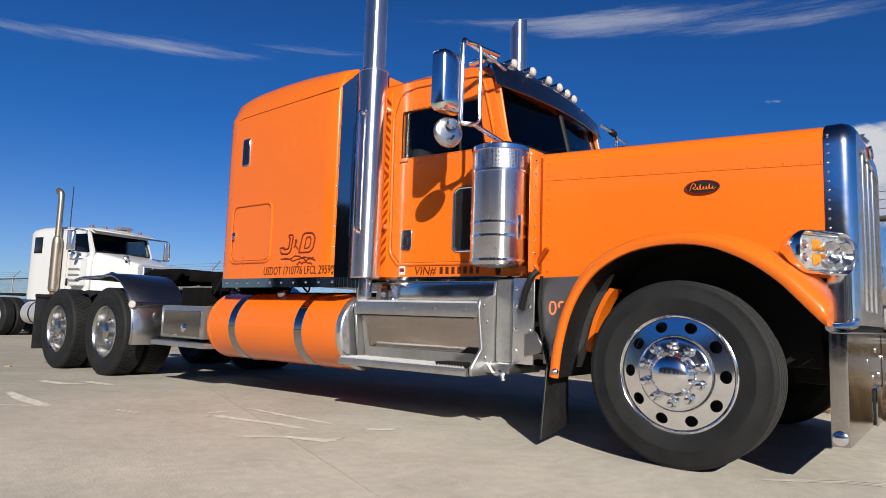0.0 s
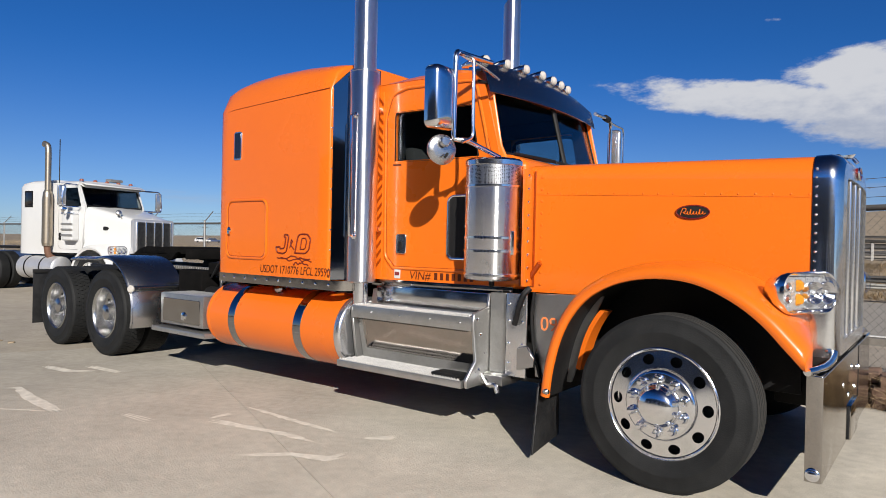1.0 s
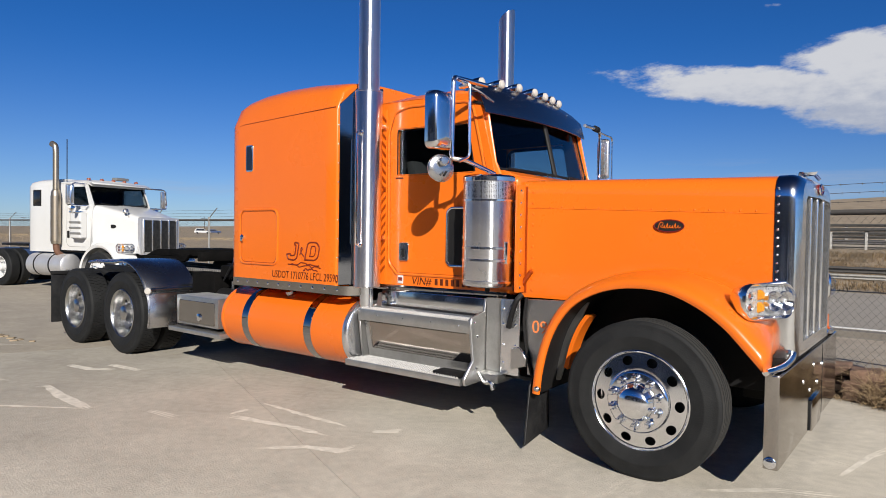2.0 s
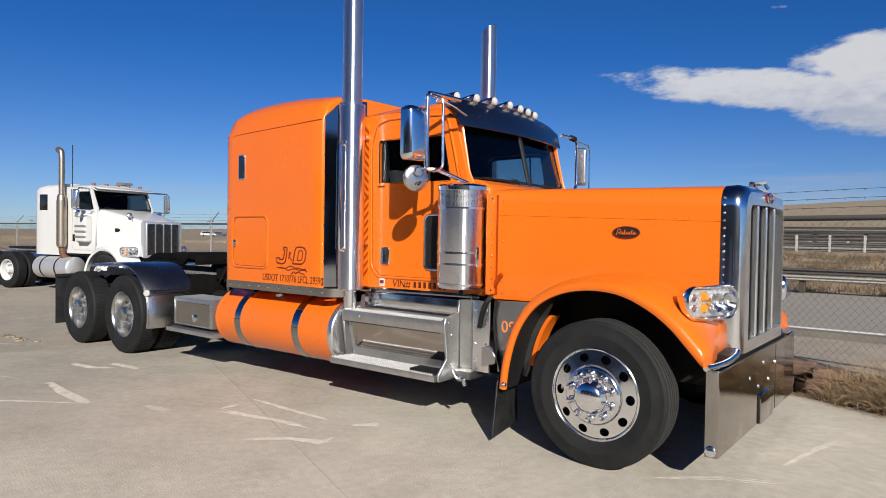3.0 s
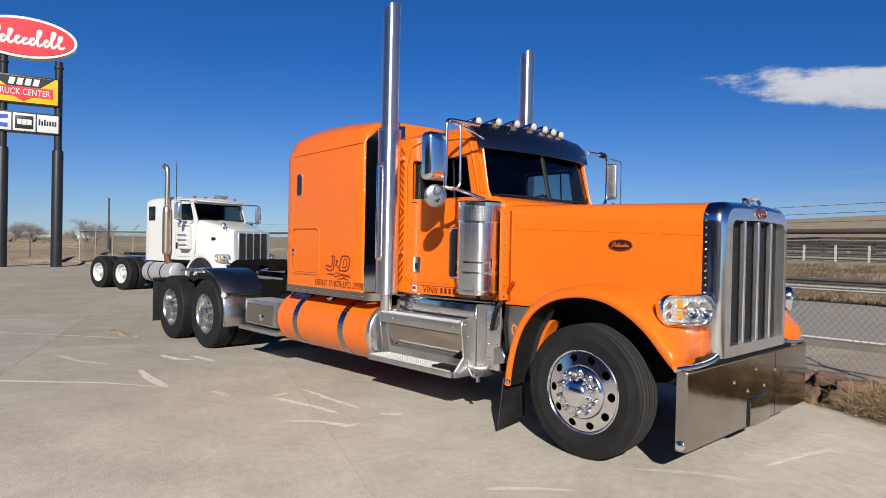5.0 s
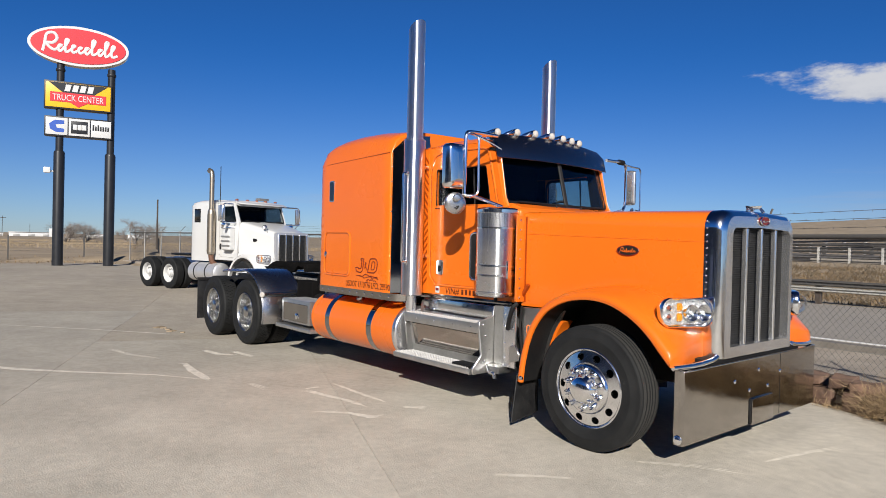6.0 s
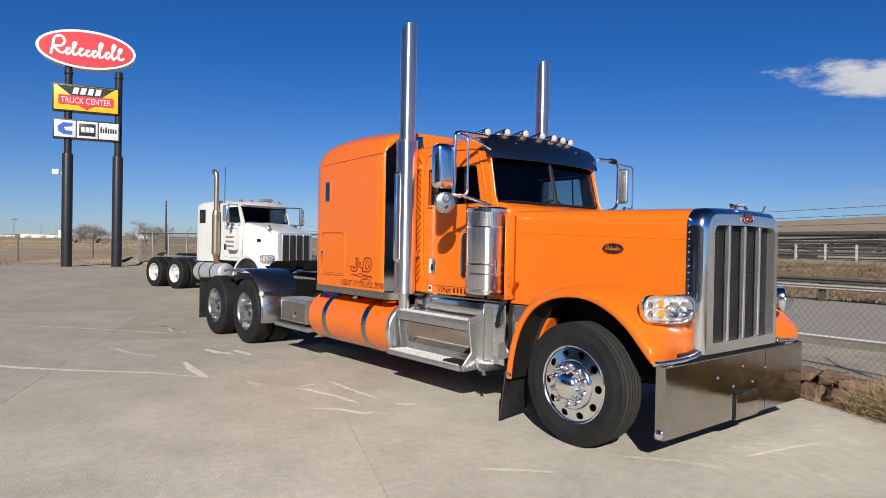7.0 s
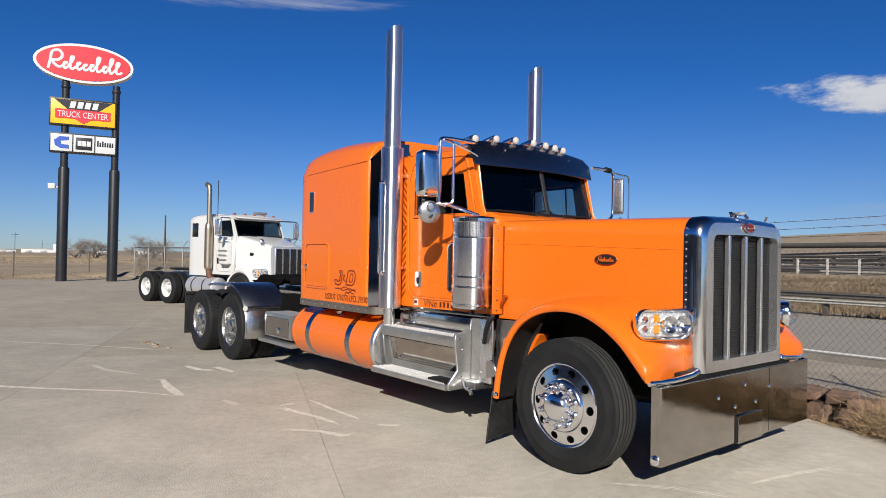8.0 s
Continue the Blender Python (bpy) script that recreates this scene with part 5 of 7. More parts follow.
def build_air_cleaner(s):
    x, y, r = -1.392, s * 0.995, 0.206
    z0 = 1.133
    can = part("air_cleaner", lathe([(0, 0), (0.12, 0.0), (r - 0.012, 0.012), (r, 0.03), (r, 0.62), (r, 0.675)], (x, y, z0), (0, 0, 1), 48), CLEANER, truck, "polished stainless air cleaner can with bands")
    part("intake_screen", lathe([(r - 0.003, 0.675), (r - 0.003, 0.83)], (x, y, z0), (0, 0, 1), 48), SCREEN, can, "perforated intake screen")
    part("lid", lathe([(r - 0.004, 0.825), (r + 0.006, 0.83), (r + 0.006, 0.862), (r - 0.01, 0.878), (0.06, 0.895), (0, 0.897)], (x, y, z0), (0, 0, 1), 48), CHROME, can)
    for z in (0.035, 0.205, 0.30, 0.67):
        part("band", lathe([(r, 0), (r + 0.005, 0.003), (r + 0.005, 0.018), (r, 0.021)], (x, y, z0 + z), (0, 0, 1), 48), CHROME, can)
    part("latch", box(x + r * 0.92, x + r * 0.92 + 0.03, y + s * 0.02, y + s * 0.06, z0 + 0.19, z0 + 0.36, 0.006) if s > 0 else box(x + r * 0.92, x + r * 0.92 + 0.03, y - 0.06, y - 0.02, z0 + 0.19, z0 + 0.36, 0.006), CHROME, can)
    part("drain", lathe([(0.02, 0), (0.02, -0.03), (0.012, -0.05), (0, -0.05)], (x, y, z0), (0, 0, 1), 10), BLACK, can)
    part("mount", box(x - 0.05, x + 0.12, *sorted((s * 0.83, s * 0.87)), z0 + 0.1, z0 + 0.75, 0.01), BLACK, can)


PALE_BACK = surface("dull_chrome_back", (0.72, 0.73, 0.75), 0.25, 0.8, 0, (0.50, 0.51, 0.53), 5, 0.6)


def build_mirror(s):
    def P(x, y, z):
        return (x + 0.045, s * (y + (0.09 * (y - 0.9) / 0.4 if s > 0 else 0)), z)
    if s < 0:
        run = [P(-1.50, 0.96, 2.74), P(-1.58, 1.22, 2.76), P(-1.54, 1.35, 2.74), P(-1.54, 1.36, 2.12), P(-1.47, 1.30, 2.12), P(-1.40, 0.98, 2.03)]
    else:
        run = [(-1.50, 0.92, 2.69), (-1.52, 1.20, 2.70), (-1.53, 1.34, 2.69), (-1.54, 1.38, 2.64), (-1.54, 1.38, 2.12), (-1.50, 0.98, 2.05)]
    frame_ = part("mirror_frame", tube(run, 0.018, 10), CHROME, truck, "chrome tube west-coast mirror assembly")
    if s > 0:
        part("clamp", rod((-1.522, 1.20, 2.70), (-1.53, 1.30, 2.696), 0.032, 12), BLACK, frame_)
        part("brace", tube([(-1.535, 1.36, 2.68), (-1.53, 1.50, 2.665), (-1.525, 1.65, 2.66), (-1.52, 1.67, 2.62), (-1.52, 1.67, 2.10), (-1.53, 1.42, 2.06)], 0.010, 8), CHROME, frame_)
    else:
        part("brace", tube([P(-1.56, 1.30, 2.74), P(-1.45, 1.26, 2.70), P(-1.445, 1.26, 2.14), P(-1.48, 1.34, 2.10)], 0.012, 8), CHROME, frame_)
        part("brace", tube([P(-1.42, 0.98, 2.60), P(-1.46, 1.10, 2.66), P(-1.56, 1.28, 2.74)], 0.011, 8), CHROME, frame_)
    hw, hc = (0.25, 1.425) if s < 0 else (0.062, 1.515)
    def pad(k, x):
        return [(x, y, z) for y, z in rounded(hw * k + 0.0 * x, 0.435 - hw * (1 - k) * 0.9, 0.05 * k, 5, s * hc, 2.405)]
    head = part("mirror_head", loft([pad(0.97, -1.61), pad(1.0, -1.60), pad(1.0, -1.55), pad(0.97, -1.525), pad(0.88, -1.507), pad(0.72, -1.496), pad(0.45, -1.488), pad(0.2, -1.485)]), CHROME if s < 0 else PALE_BACK, frame_, "chrome-backed rectangular mirror with a bowed back", 60)
    part("mirror_glass", prism([(y, z) for y, z in rounded(hw * 0.8, 0.38, 0.02, 3, s * hc, 2.405)], -1.617, -1.609, 0, 1, None, "x"), MIRROR, head)
    c = Vector(P(-1.585, 1.43, 2.045))
    spot = part("spot_mirror", lathe([(0, 0.016), (0.06, 0.014), (0.098, 0.008), (0.106, 0.0), (0.106, -0.014), (0.09, -0.03), (0, -0.034)], c, (0.86, s * 0.5, 0), 28), ALU, frame_, "round convex mirror")
    part("mount_cap", lathe([(0.038, 0), (0.038, 0.02), (0.028, 0.03), (0, 0.032)], c + Vector((0.03, s * 0.012, 0.05)), (0.86, s * 0.5, 0), 16), ALU, spot)
    part("mount_arm", tube([c + Vector((0.05, 0, -0.03)), c + Vector((0.05, s * 0.03, -0.06))], 0.009, 6), BLACK, spot)


def punched_steel(name, scale):
    """Bright sheet with a close pattern of round dark holes."""
    m = surface(name, (0.72, 0.72, 0.73), 0.30, 1, 0, (0.6, 0.6, 0.61), 9, 0.6, 300)
    t = m.node_tree
    n = t.nodes
    b = n["Principled BSDF"]
    src = b.inputs["Base Color"].links[0].from_socket
    tc = n.new("ShaderNodeTexCoord")
    v = n.new("ShaderNodeTexVoronoi")
    v.inputs["Scale"].default_value = scale
    v.inputs["Randomness"].default_value = 0.25
    link(t, tc.outputs["Object"], v.inputs["Vector"])
    r = n.new("ShaderNodeMapRange")
    r.inputs["From Min"].default_value = 0.30
    r.inputs["From Max"].default_value = 0.42
    link(t, v.outputs["Distance"], r.inputs["Value"])
    mx = n.new("ShaderNodeMix")
    mx.data_type = "RGBA"
    mx.inputs[6].default_value = (0.02, 0.02, 0.02, 1)
    link(t, src, mx.inputs[7])
    link(t, r.outputs[0], mx.inputs[0])
    link(t, mx.outputs[2], b.inputs["Base Color"])
    return m


SCREEN = punched_steel("perforated_steel", 105)


BOX_PLATE = surface("dull_plate", (0.50, 0.495, 0.485), 0.32, 0.85, 0, (0.34, 0.335, 0.32), 7, 0.8, 80, 0.1, 60)


def build_rear_box(s):
    y0, y1 = sorted((s * 0.85, s * 1.24))
    b = part("tool_box", box(-5.54, -4.72, y0, y1, 0.47, 0.80, 0.012), BOX_PLATE, truck, "diamond-plate top tool box with a polished door")
    part("box_door", prism([(x - 5.12, z + 0.625) for x, z in rounded(0.70, 0.25, 0.015, 2)], s * 1.252, s * 1.235, 0.003, 1), STEEL, b)
    part("latch", lathe([(0.04, 0), (0.042, 0.012), (0.03, 0.018), (0, 0.02)], (-5.06, s * 1.25, 0.575), (0, s, 0), 18), CHROME, b)
    part("box_step", box(-5.62, -4.60, *sorted((s * 0.95, s * 1.30)), 0.385, 0.435, 0.008), TREAD, b)
    bm = bmesh.new()
    for i in range(22):
        for j in range(8):
            yy = y0 + 0.03 + (y1 - y0 - 0.06) * j / 7
            lathe([(0.011, 0), (0.008, 0.002), (0, 0.003)], (-5.52 + 0.78 * (i + 0.5 * (j % 2)) / 22, yy, 0.80), (0, 0, 1), 5, bm)
    tagged(part("tread_grip", bm, GRIP, b), kind="stuff")
    part("box_bracket", box(-5.2, -4.95, *sorted((s * 0.46, s * 0.86)), 0.5, 0.75, 0.01), BLACK, b)


build_running_gear()
build_hood()
build_grille()
build_bumper()
before = set(truck.children_recursive)
build_cab()
narrow_cab([o for o in truck.children_recursive if o not in before])
build_visor()
build_sleeper()
for side in (-1, 1):
    build_rear_fender(side)
    build_tank(side)
    build_step_box(side)
    build_cowl_panels(side)
    build_fender(side)
    build_headlight(side, truck, Vector((0.638, side * 0.977, 1.172)))
    build_stack(side)
    build_air_cleaner(side)
    build_mirror(side)
    build_rear_box(side)

# ---------- the yard and the land ----------
def concrete_material(name, light, dark):
    """Worn concrete: broad tone patches, blotchy wash stains, sand grains, fine pits and hairline map cracks, with the
    fall of light painted darker towards the back.
    """
    m = surface(name, light, 0.88, 0, 0, dark, 0.35, 0.85, 14, 0.22, 70, 0.06)
    t = m.node_tree
    n = t.nodes
    b = n["Principled BSDF"]
    src = b.inputs["Base Color"].links[0].from_socket
    geo = n.new("ShaderNodeNewGeometry")
    oi = n.new("ShaderNodeObjectInfo")
    speck = n.new("ShaderNodeTexNoise")
    speck.inputs["Scale"].default_value = 160
    speck.inputs["Detail"].default_value = 2
    link(t, geo.outputs["Position"], speck.inputs["Vector"])
    stain = n.new("ShaderNodeTexNoise")
    stain.inputs["Scale"].default_value = 1.7
    stain.inputs["Detail"].default_value = 8
    stain.inputs["Roughness"].default_value = 0.7
    link(t, geo.outputs["Position"], stain.inputs["Vector"])
    a = n.new("ShaderNodeMapRange")
    for k, v in (("From Min", 0.3), ("From Max", 0.72), ("To Min", 0.86), ("To Max", 1.12)):
        a.inputs[k].default_value = v
    link(t, stain.outputs[0], a.inputs["Value"])
    c = n.new("ShaderNodeMapRange")
    for k, v in (("From Min", 0.28), ("From Max", 0.47), ("To Min", 0.62), ("To Max", 1.02)):
        c.inputs[k].default_value = v
    link(t, speck.outputs[0], c.inputs["Value"])
    r = n.new("ShaderNodeMapRange")
    for k, v in (("To Min", 0.95), ("To Max", 1.05)):
        r.inputs[k].default_value = v
    link(t, oi.outputs["Random"], r.inputs["Value"])
    m1 = n.new("ShaderNodeMath")
    m1.operation = "MULTIPLY"
    link(t, a.outputs[0], m1.inputs[0])
    link(t, c.outputs[0], m1.inputs[1])
    m2 = n.new("ShaderNodeMath")
    m2.operation = "MULTIPLY"
    link(t, m1.outputs[0], m2.inputs[0])
    link(t, r.outputs[0], m2.inputs[1])
    hs = n.new("ShaderNodeHueSaturation")
    link(t, src, hs.inputs["Color"])
    link(t, m2.outputs[0], hs.inputs["Value"])
    link(t, hs.outputs[0], b.inputs["Base Color"])
    # noise (dirt) that only breaks up the painted light ramp below
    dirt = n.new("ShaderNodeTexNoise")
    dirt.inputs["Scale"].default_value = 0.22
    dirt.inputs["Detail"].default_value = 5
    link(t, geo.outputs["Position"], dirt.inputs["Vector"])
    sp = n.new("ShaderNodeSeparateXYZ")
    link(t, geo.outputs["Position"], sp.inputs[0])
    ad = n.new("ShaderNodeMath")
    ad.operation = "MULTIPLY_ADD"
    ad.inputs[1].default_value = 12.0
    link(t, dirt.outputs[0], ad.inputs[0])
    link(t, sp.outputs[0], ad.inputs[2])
    # ramp along x puts the fall of light into the colour
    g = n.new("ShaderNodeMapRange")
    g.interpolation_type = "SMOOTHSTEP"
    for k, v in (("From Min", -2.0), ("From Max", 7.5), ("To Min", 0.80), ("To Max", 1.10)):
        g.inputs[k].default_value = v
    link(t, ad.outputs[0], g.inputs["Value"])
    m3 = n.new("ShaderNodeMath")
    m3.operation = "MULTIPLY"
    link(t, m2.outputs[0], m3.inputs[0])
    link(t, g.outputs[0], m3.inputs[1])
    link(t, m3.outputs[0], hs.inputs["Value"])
    return m


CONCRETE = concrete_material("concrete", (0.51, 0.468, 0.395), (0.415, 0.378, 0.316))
# slightly darker, browner tone for the slabs towards the back
BACK_CONCRETE = concrete_material("back_concrete", (0.48, 0.425, 0.345), (0.39, 0.345, 0.28))
DARK_JOINT = surface("joint_filler", (0.21, 0.193, 0.168), 0.95)
SCRAPE = surface("pale_scrape", (0.74, 0.69, 0.60), 0.9, 0, 0, (0.52, 0.48, 0.41), 12, 1.0, 60)
SOIL = surface("dry_soil", (0.36, 0.285, 0.195), 0.95, 0, 0, (0.23, 0.18, 0.125), 0.16, 1.0, 4, 0.6, 6)
GRAVEL = surface("gravel_shoulder", (0.37, 0.32, 0.26), 0.95, 0, 0, (0.27, 0.23, 0.185), 1.5, 0.9, 30, 0.6, 25)
ASPHALT = surface("grey_asphalt", (0.285, 0.258, 0.224), 0.9, 0, 0, (0.325, 0.296, 0.258), 0.3, 0.8, 60, 0.3, 80)
ROAD_WHITE = surface("road_paint", (0.75, 0.74, 0.70), 0.7)
GALV = surface("galvanised_steel", (0.42, 0.41, 0.39), 0.5, 0.7, 0, (0.30, 0.29, 0.27), 6, 0.8, 80, 0.1, 60)
RAIL_DARK = surface("dark_rail", (0.10, 0.093, 0.085), 0.7, 0.2)
STRAW = surface("dry_straw", (0.40, 0.285, 0.16), 0.9, 0, 0, (0.21, 0.155, 0.10), 3, 0.8, 20, 0, 1, 0.05, True)
# pale pink mortar, darkened to put shade between the stones
MORTAR = surface("shaded_mortar", (0.13, 0.092, 0.07), 0.95, 0, 0, (0.06, 0.045, 0.035), 4, 0.9, 30, 0.5, 30)
WIRE = surface("dull_fence_wire", (0.07, 0.068, 0.065), 0.6, 0.2)
GOLD_STRAW = surface("golden_straw", (0.42, 0.32, 0.195), 0.9, 0, 0, (0.32, 0.245, 0.155), 0.05, 0.9, 20, 0, 1, 0.05, True)
FIELD_STRAW = surface("field_straw", (0.27, 0.185, 0.10), 0.9, 0, 0, (0.10, 0.074, 0.048), 0.8, 1.0, 20, 0, 1, 0.05, True)
STONE = surface("red_brown_stone", (0.22, 0.135, 0.095), 0.9, 0, 0, (0.085, 0.058, 0.045), 7, 1.0, 40, 0.7, 25, 0.05, True)
BARK = surface("grey_bark", (0.24, 0.21, 0.185), 0.9)
POLE_WOOD = surface("pole_wood", (0.07, 0.055, 0.045), 0.9)


def fence_y(x):
    return min(5.65, 2.62 - 0.30 * x)


def edge_y(x):
    return min(5.35, 2.30 - 0.36 * x)


def smooth(a, b, v):
    u = max(0.0, min(1.0, (v - a) / (b - a)))
    return u * u * (3 - 2 * u)


def bend(x):
    """How far the road is bent away beyond the yard, to stay hidden from the camera."""
    return 1.25 * max(0.0, -14.0 - x)


def land(x, y):
    """Height of the open land."""
    z = -0.22
    d = y - fence_y(x)
    z += (0.31 if x > -41 else 0.12) * smooth(-0.25, 0.1, d) + 0.12 * smooth(39, 41, -x) * (1 - smooth(-0.25, 0.1, d))
    far = y
    y = y - bend(x) * (1 if y > 0 else 0)
    z += 1.0 * smooth(16.5, 36, y) + 0.5 * smooth(42, 51, y) + 0.4 * smooth(52, 120, y)
    z += smooth(150, 900, far) * 48 / (1 + (min(0.0, x) / 420) ** 2) ** 0.9 * (1 + 0.05 * math.sin(x * 0.013))
    if x < -60:
        z += 0.25 * smooth(60, 90, -x) * math.sin(y * 0.05) ** 2
    return z + 0.03 * noise.noise(Vector((x * 0.2, y * 0.2, 0)))


def build_ground():
    def marks(near, far):
        v = [i * 1.5 for i in range(-near, near + 1)]
        g = near * 1.5
        while g < far:
            g *= 1.18
            v = [-g] + v + [g]
        return v
    xs, ys = marks(30, 3500), marks(26, 3500)
    bm = bmesh.new()
    rows = [[bm.verts.new((x, y, land(x, y))) for x in xs] for y in ys]
    for a, b in zip(rows, rows[1:]):
        for i in range(len(xs) - 1):
            bm.faces.new((a[i], a[i + 1], b[i + 1], b[i]))
    tagged(part("ground", bm, SOIL, None, "", 80), "dry tan grassland and bare soil", "ground", kind="structure")


build_ground()


def ribbon(points, width, z, jitter=0.0, seed=1, taper=True):
    """A flat strip along points on the ground, with ragged edges and pointed ends."""
    rng = random.Random(seed)
    pts = [Vector((x, y, 0)) for x, y in points]
    line = []
    for a, b in zip(pts, pts[1:]):
        k = max(2, int((b - a).length / 0.04))
        line += [a.lerp(b, i / k) for i in range(k)]
    line.append(pts[-1])
    n = len(line)
    rows = []
    for i, p in enumerate(line):
        d = (line[min(i + 1, n - 1)] - line[max(i - 1, 0)]).normalized()
        s = Vector((-d.y, d.x, 0))
        w = width * (min(1, 6 * i / n, 6 * (n - 1 - i) / n) if taper else 1) * (1 + jitter * rng.uniform(-1, 1)) + 0.002
        o = s * jitter * width * 0.5 * rng.uniform(-1, 1)
        rows.append(((p + s * w / 2 + o), (p - s * w / 2 + o)))
    bm = bmesh.new()
    vs = [(bm.verts.new((a.x, a.y, z + yard_z(a.x))), bm.verts.new((b.x, b.y, z + yard_z(b.x)))) for a, b in rows]
    for p, q in zip(vs, vs[1:]):
        bm.faces.new((p[0], p[1], q[1], q[0]))
    return bm


def build_road():
    rows = []
    for k in range(61):
        x = -41 + k * 1.15
        f = min(5.9, fence_y(x) - 0.15)
        rows.append([(x, f, 0.10), (x, 6.0, 0.105), (x, 6.0, -0.1), (x, f, -0.1)])
    tagged(part("gravel_verge", loft(rows), GRAVEL), "gravel and dirt verge beside the road", "verge", kind="structure")
    def strip(y0, y1, z0, z1):
        return loft([[(x, y0 + bend(x), z0), (x, y0 + bend(x), z1), (x, y1 + bend(x), z1), (x, y1 + bend(x), z0)] for x in (-300, -120, -60, -30, -18, -12, 0, 400)])
    tagged(part("road", strip(6.16, 15.4, -0.1, 0.115), ASPHALT), "sun-bleached grey asphalt road", "road", kind="structure")
    tagged(part("kerb", strip(6.0, 6.20, -0.1, 0.20), surface("kerb_concrete", (0.20, 0.18, 0.155), 0.9, 0, 0, (0.13, 0.115, 0.10), 2, 0.8, 20, 0.2, 30)), "low grey concrete kerb", "kerb", kind="structure")
    tagged(part("kerb_gap", strip(5.93, 6.0, -0.1, 0.112), DARK_JOINT), "thin dark strip along the kerb", "gap", kind="structure")
    tagged(part("road_line", strip(7.02, 7.16, 0.0, 0.122), ROAD_WHITE), "painted white edge line", "road line", kind="structure")
    tagged(part("far_road", strip(35.2, 49, 0.9, 1.31), ASPHALT), "second grey carriageway", "road", kind="structure")


build_road()


PALE_POST = surface("pale_rail_post", (0.42, 0.405, 0.375), 0.7, 0, 0, (0.40, 0.38, 0.35), 3, 0.7, 40)
PALE_RAIL = surface("sunlit_zinc_rail", (0.44, 0.425, 0.39), 0.6, 0.0, 0, (0.34, 0.33, 0.30), 2, 0.8, 40)


def guard_rail(y, z, x0, x1, top, beams, label, post_mat, post_w=0.12, spacing=1.905, proud=0.06):
    """A rail on posts: beams of (height, half depth, material)."""
    g = thing("guard_rail", (0, y, z), label, "guard rail", "guard rails beside the road")
    for h, deep, beam_mat in beams:
        prof = [(0.0, -1.0), (-0.03, -0.9), (-0.08, -0.65), (-0.08, -0.39), (-0.02, -0.13), (-0.02, 0.13), (-0.08, 0.39), (-0.08, 0.65), (-0.03, 0.9), (0.0, 1.0), (0.01, 0.65), (0.01, -0.65)]
        part("beam", loft([[(x, a - 0.08 + bend(x), h + b * deep) for a, b in prof] for x in (x0, -30, -18, -14, x1)]), beam_mat, g)
    me = bake("post", box(-post_w / 2, post_w / 2, -proud, 0.1, -0.35, top, 0.01, 1), post_mat)
    for i in range(int((x1 - x0) / spacing)):
        o = new("post", me)
        o.parent = g
        o.matrix_basis = pose(x0 + 0.4 + i * spacing, bend(x0 + 0.4 + i * spacing), 0)
    return g


# dark beams stand in for shade under and between the pale ones
guard_rail(15.8, 0.10, -60, 24, 0.60, ((0.62, 0.09, RAIL_DARK), (0.43, 0.075, PALE_RAIL)), "guard rail of a dark and a pale beam on short dark posts", POLE_WOOD, 0.16, 2.9)
guard_rail(34, 1.02, -120, 30, 0.90, ((1.02, 0.045, RAIL_DARK), (0.84, 0.045, RAIL_DARK), (0.64, 0.05, RAIL_DARK), (0.40, 0.12, GALV_GREY), (0.14, 0.04, RAIL_DARK)), "galvanised guard rail of dark bars on pale posts", PALE_POST, 0.12, 1.55, 0.18)
# dark rail added so the gaps of the one before look shaded
guard_rail(37.5, 1.10, -120, 30, 0.95, ((0.98, 0.07, RAIL_DARK), (0.60, 0.07, RAIL_DARK)), "dark guard rail added for shaded gaps behind the galvanised one", RAIL_DARK, 0.18, 2.5)
guard_rail(52, 1.62, -160, 40, 0.95, ((1.00, 0.10, RAIL_DARK), (0.70, 0.12, RAIL_DARK), (0.38, 0.14, RAIL_DARK)), "far guard rail of three dark beams", PALE_POST, 0.16, 2.5)


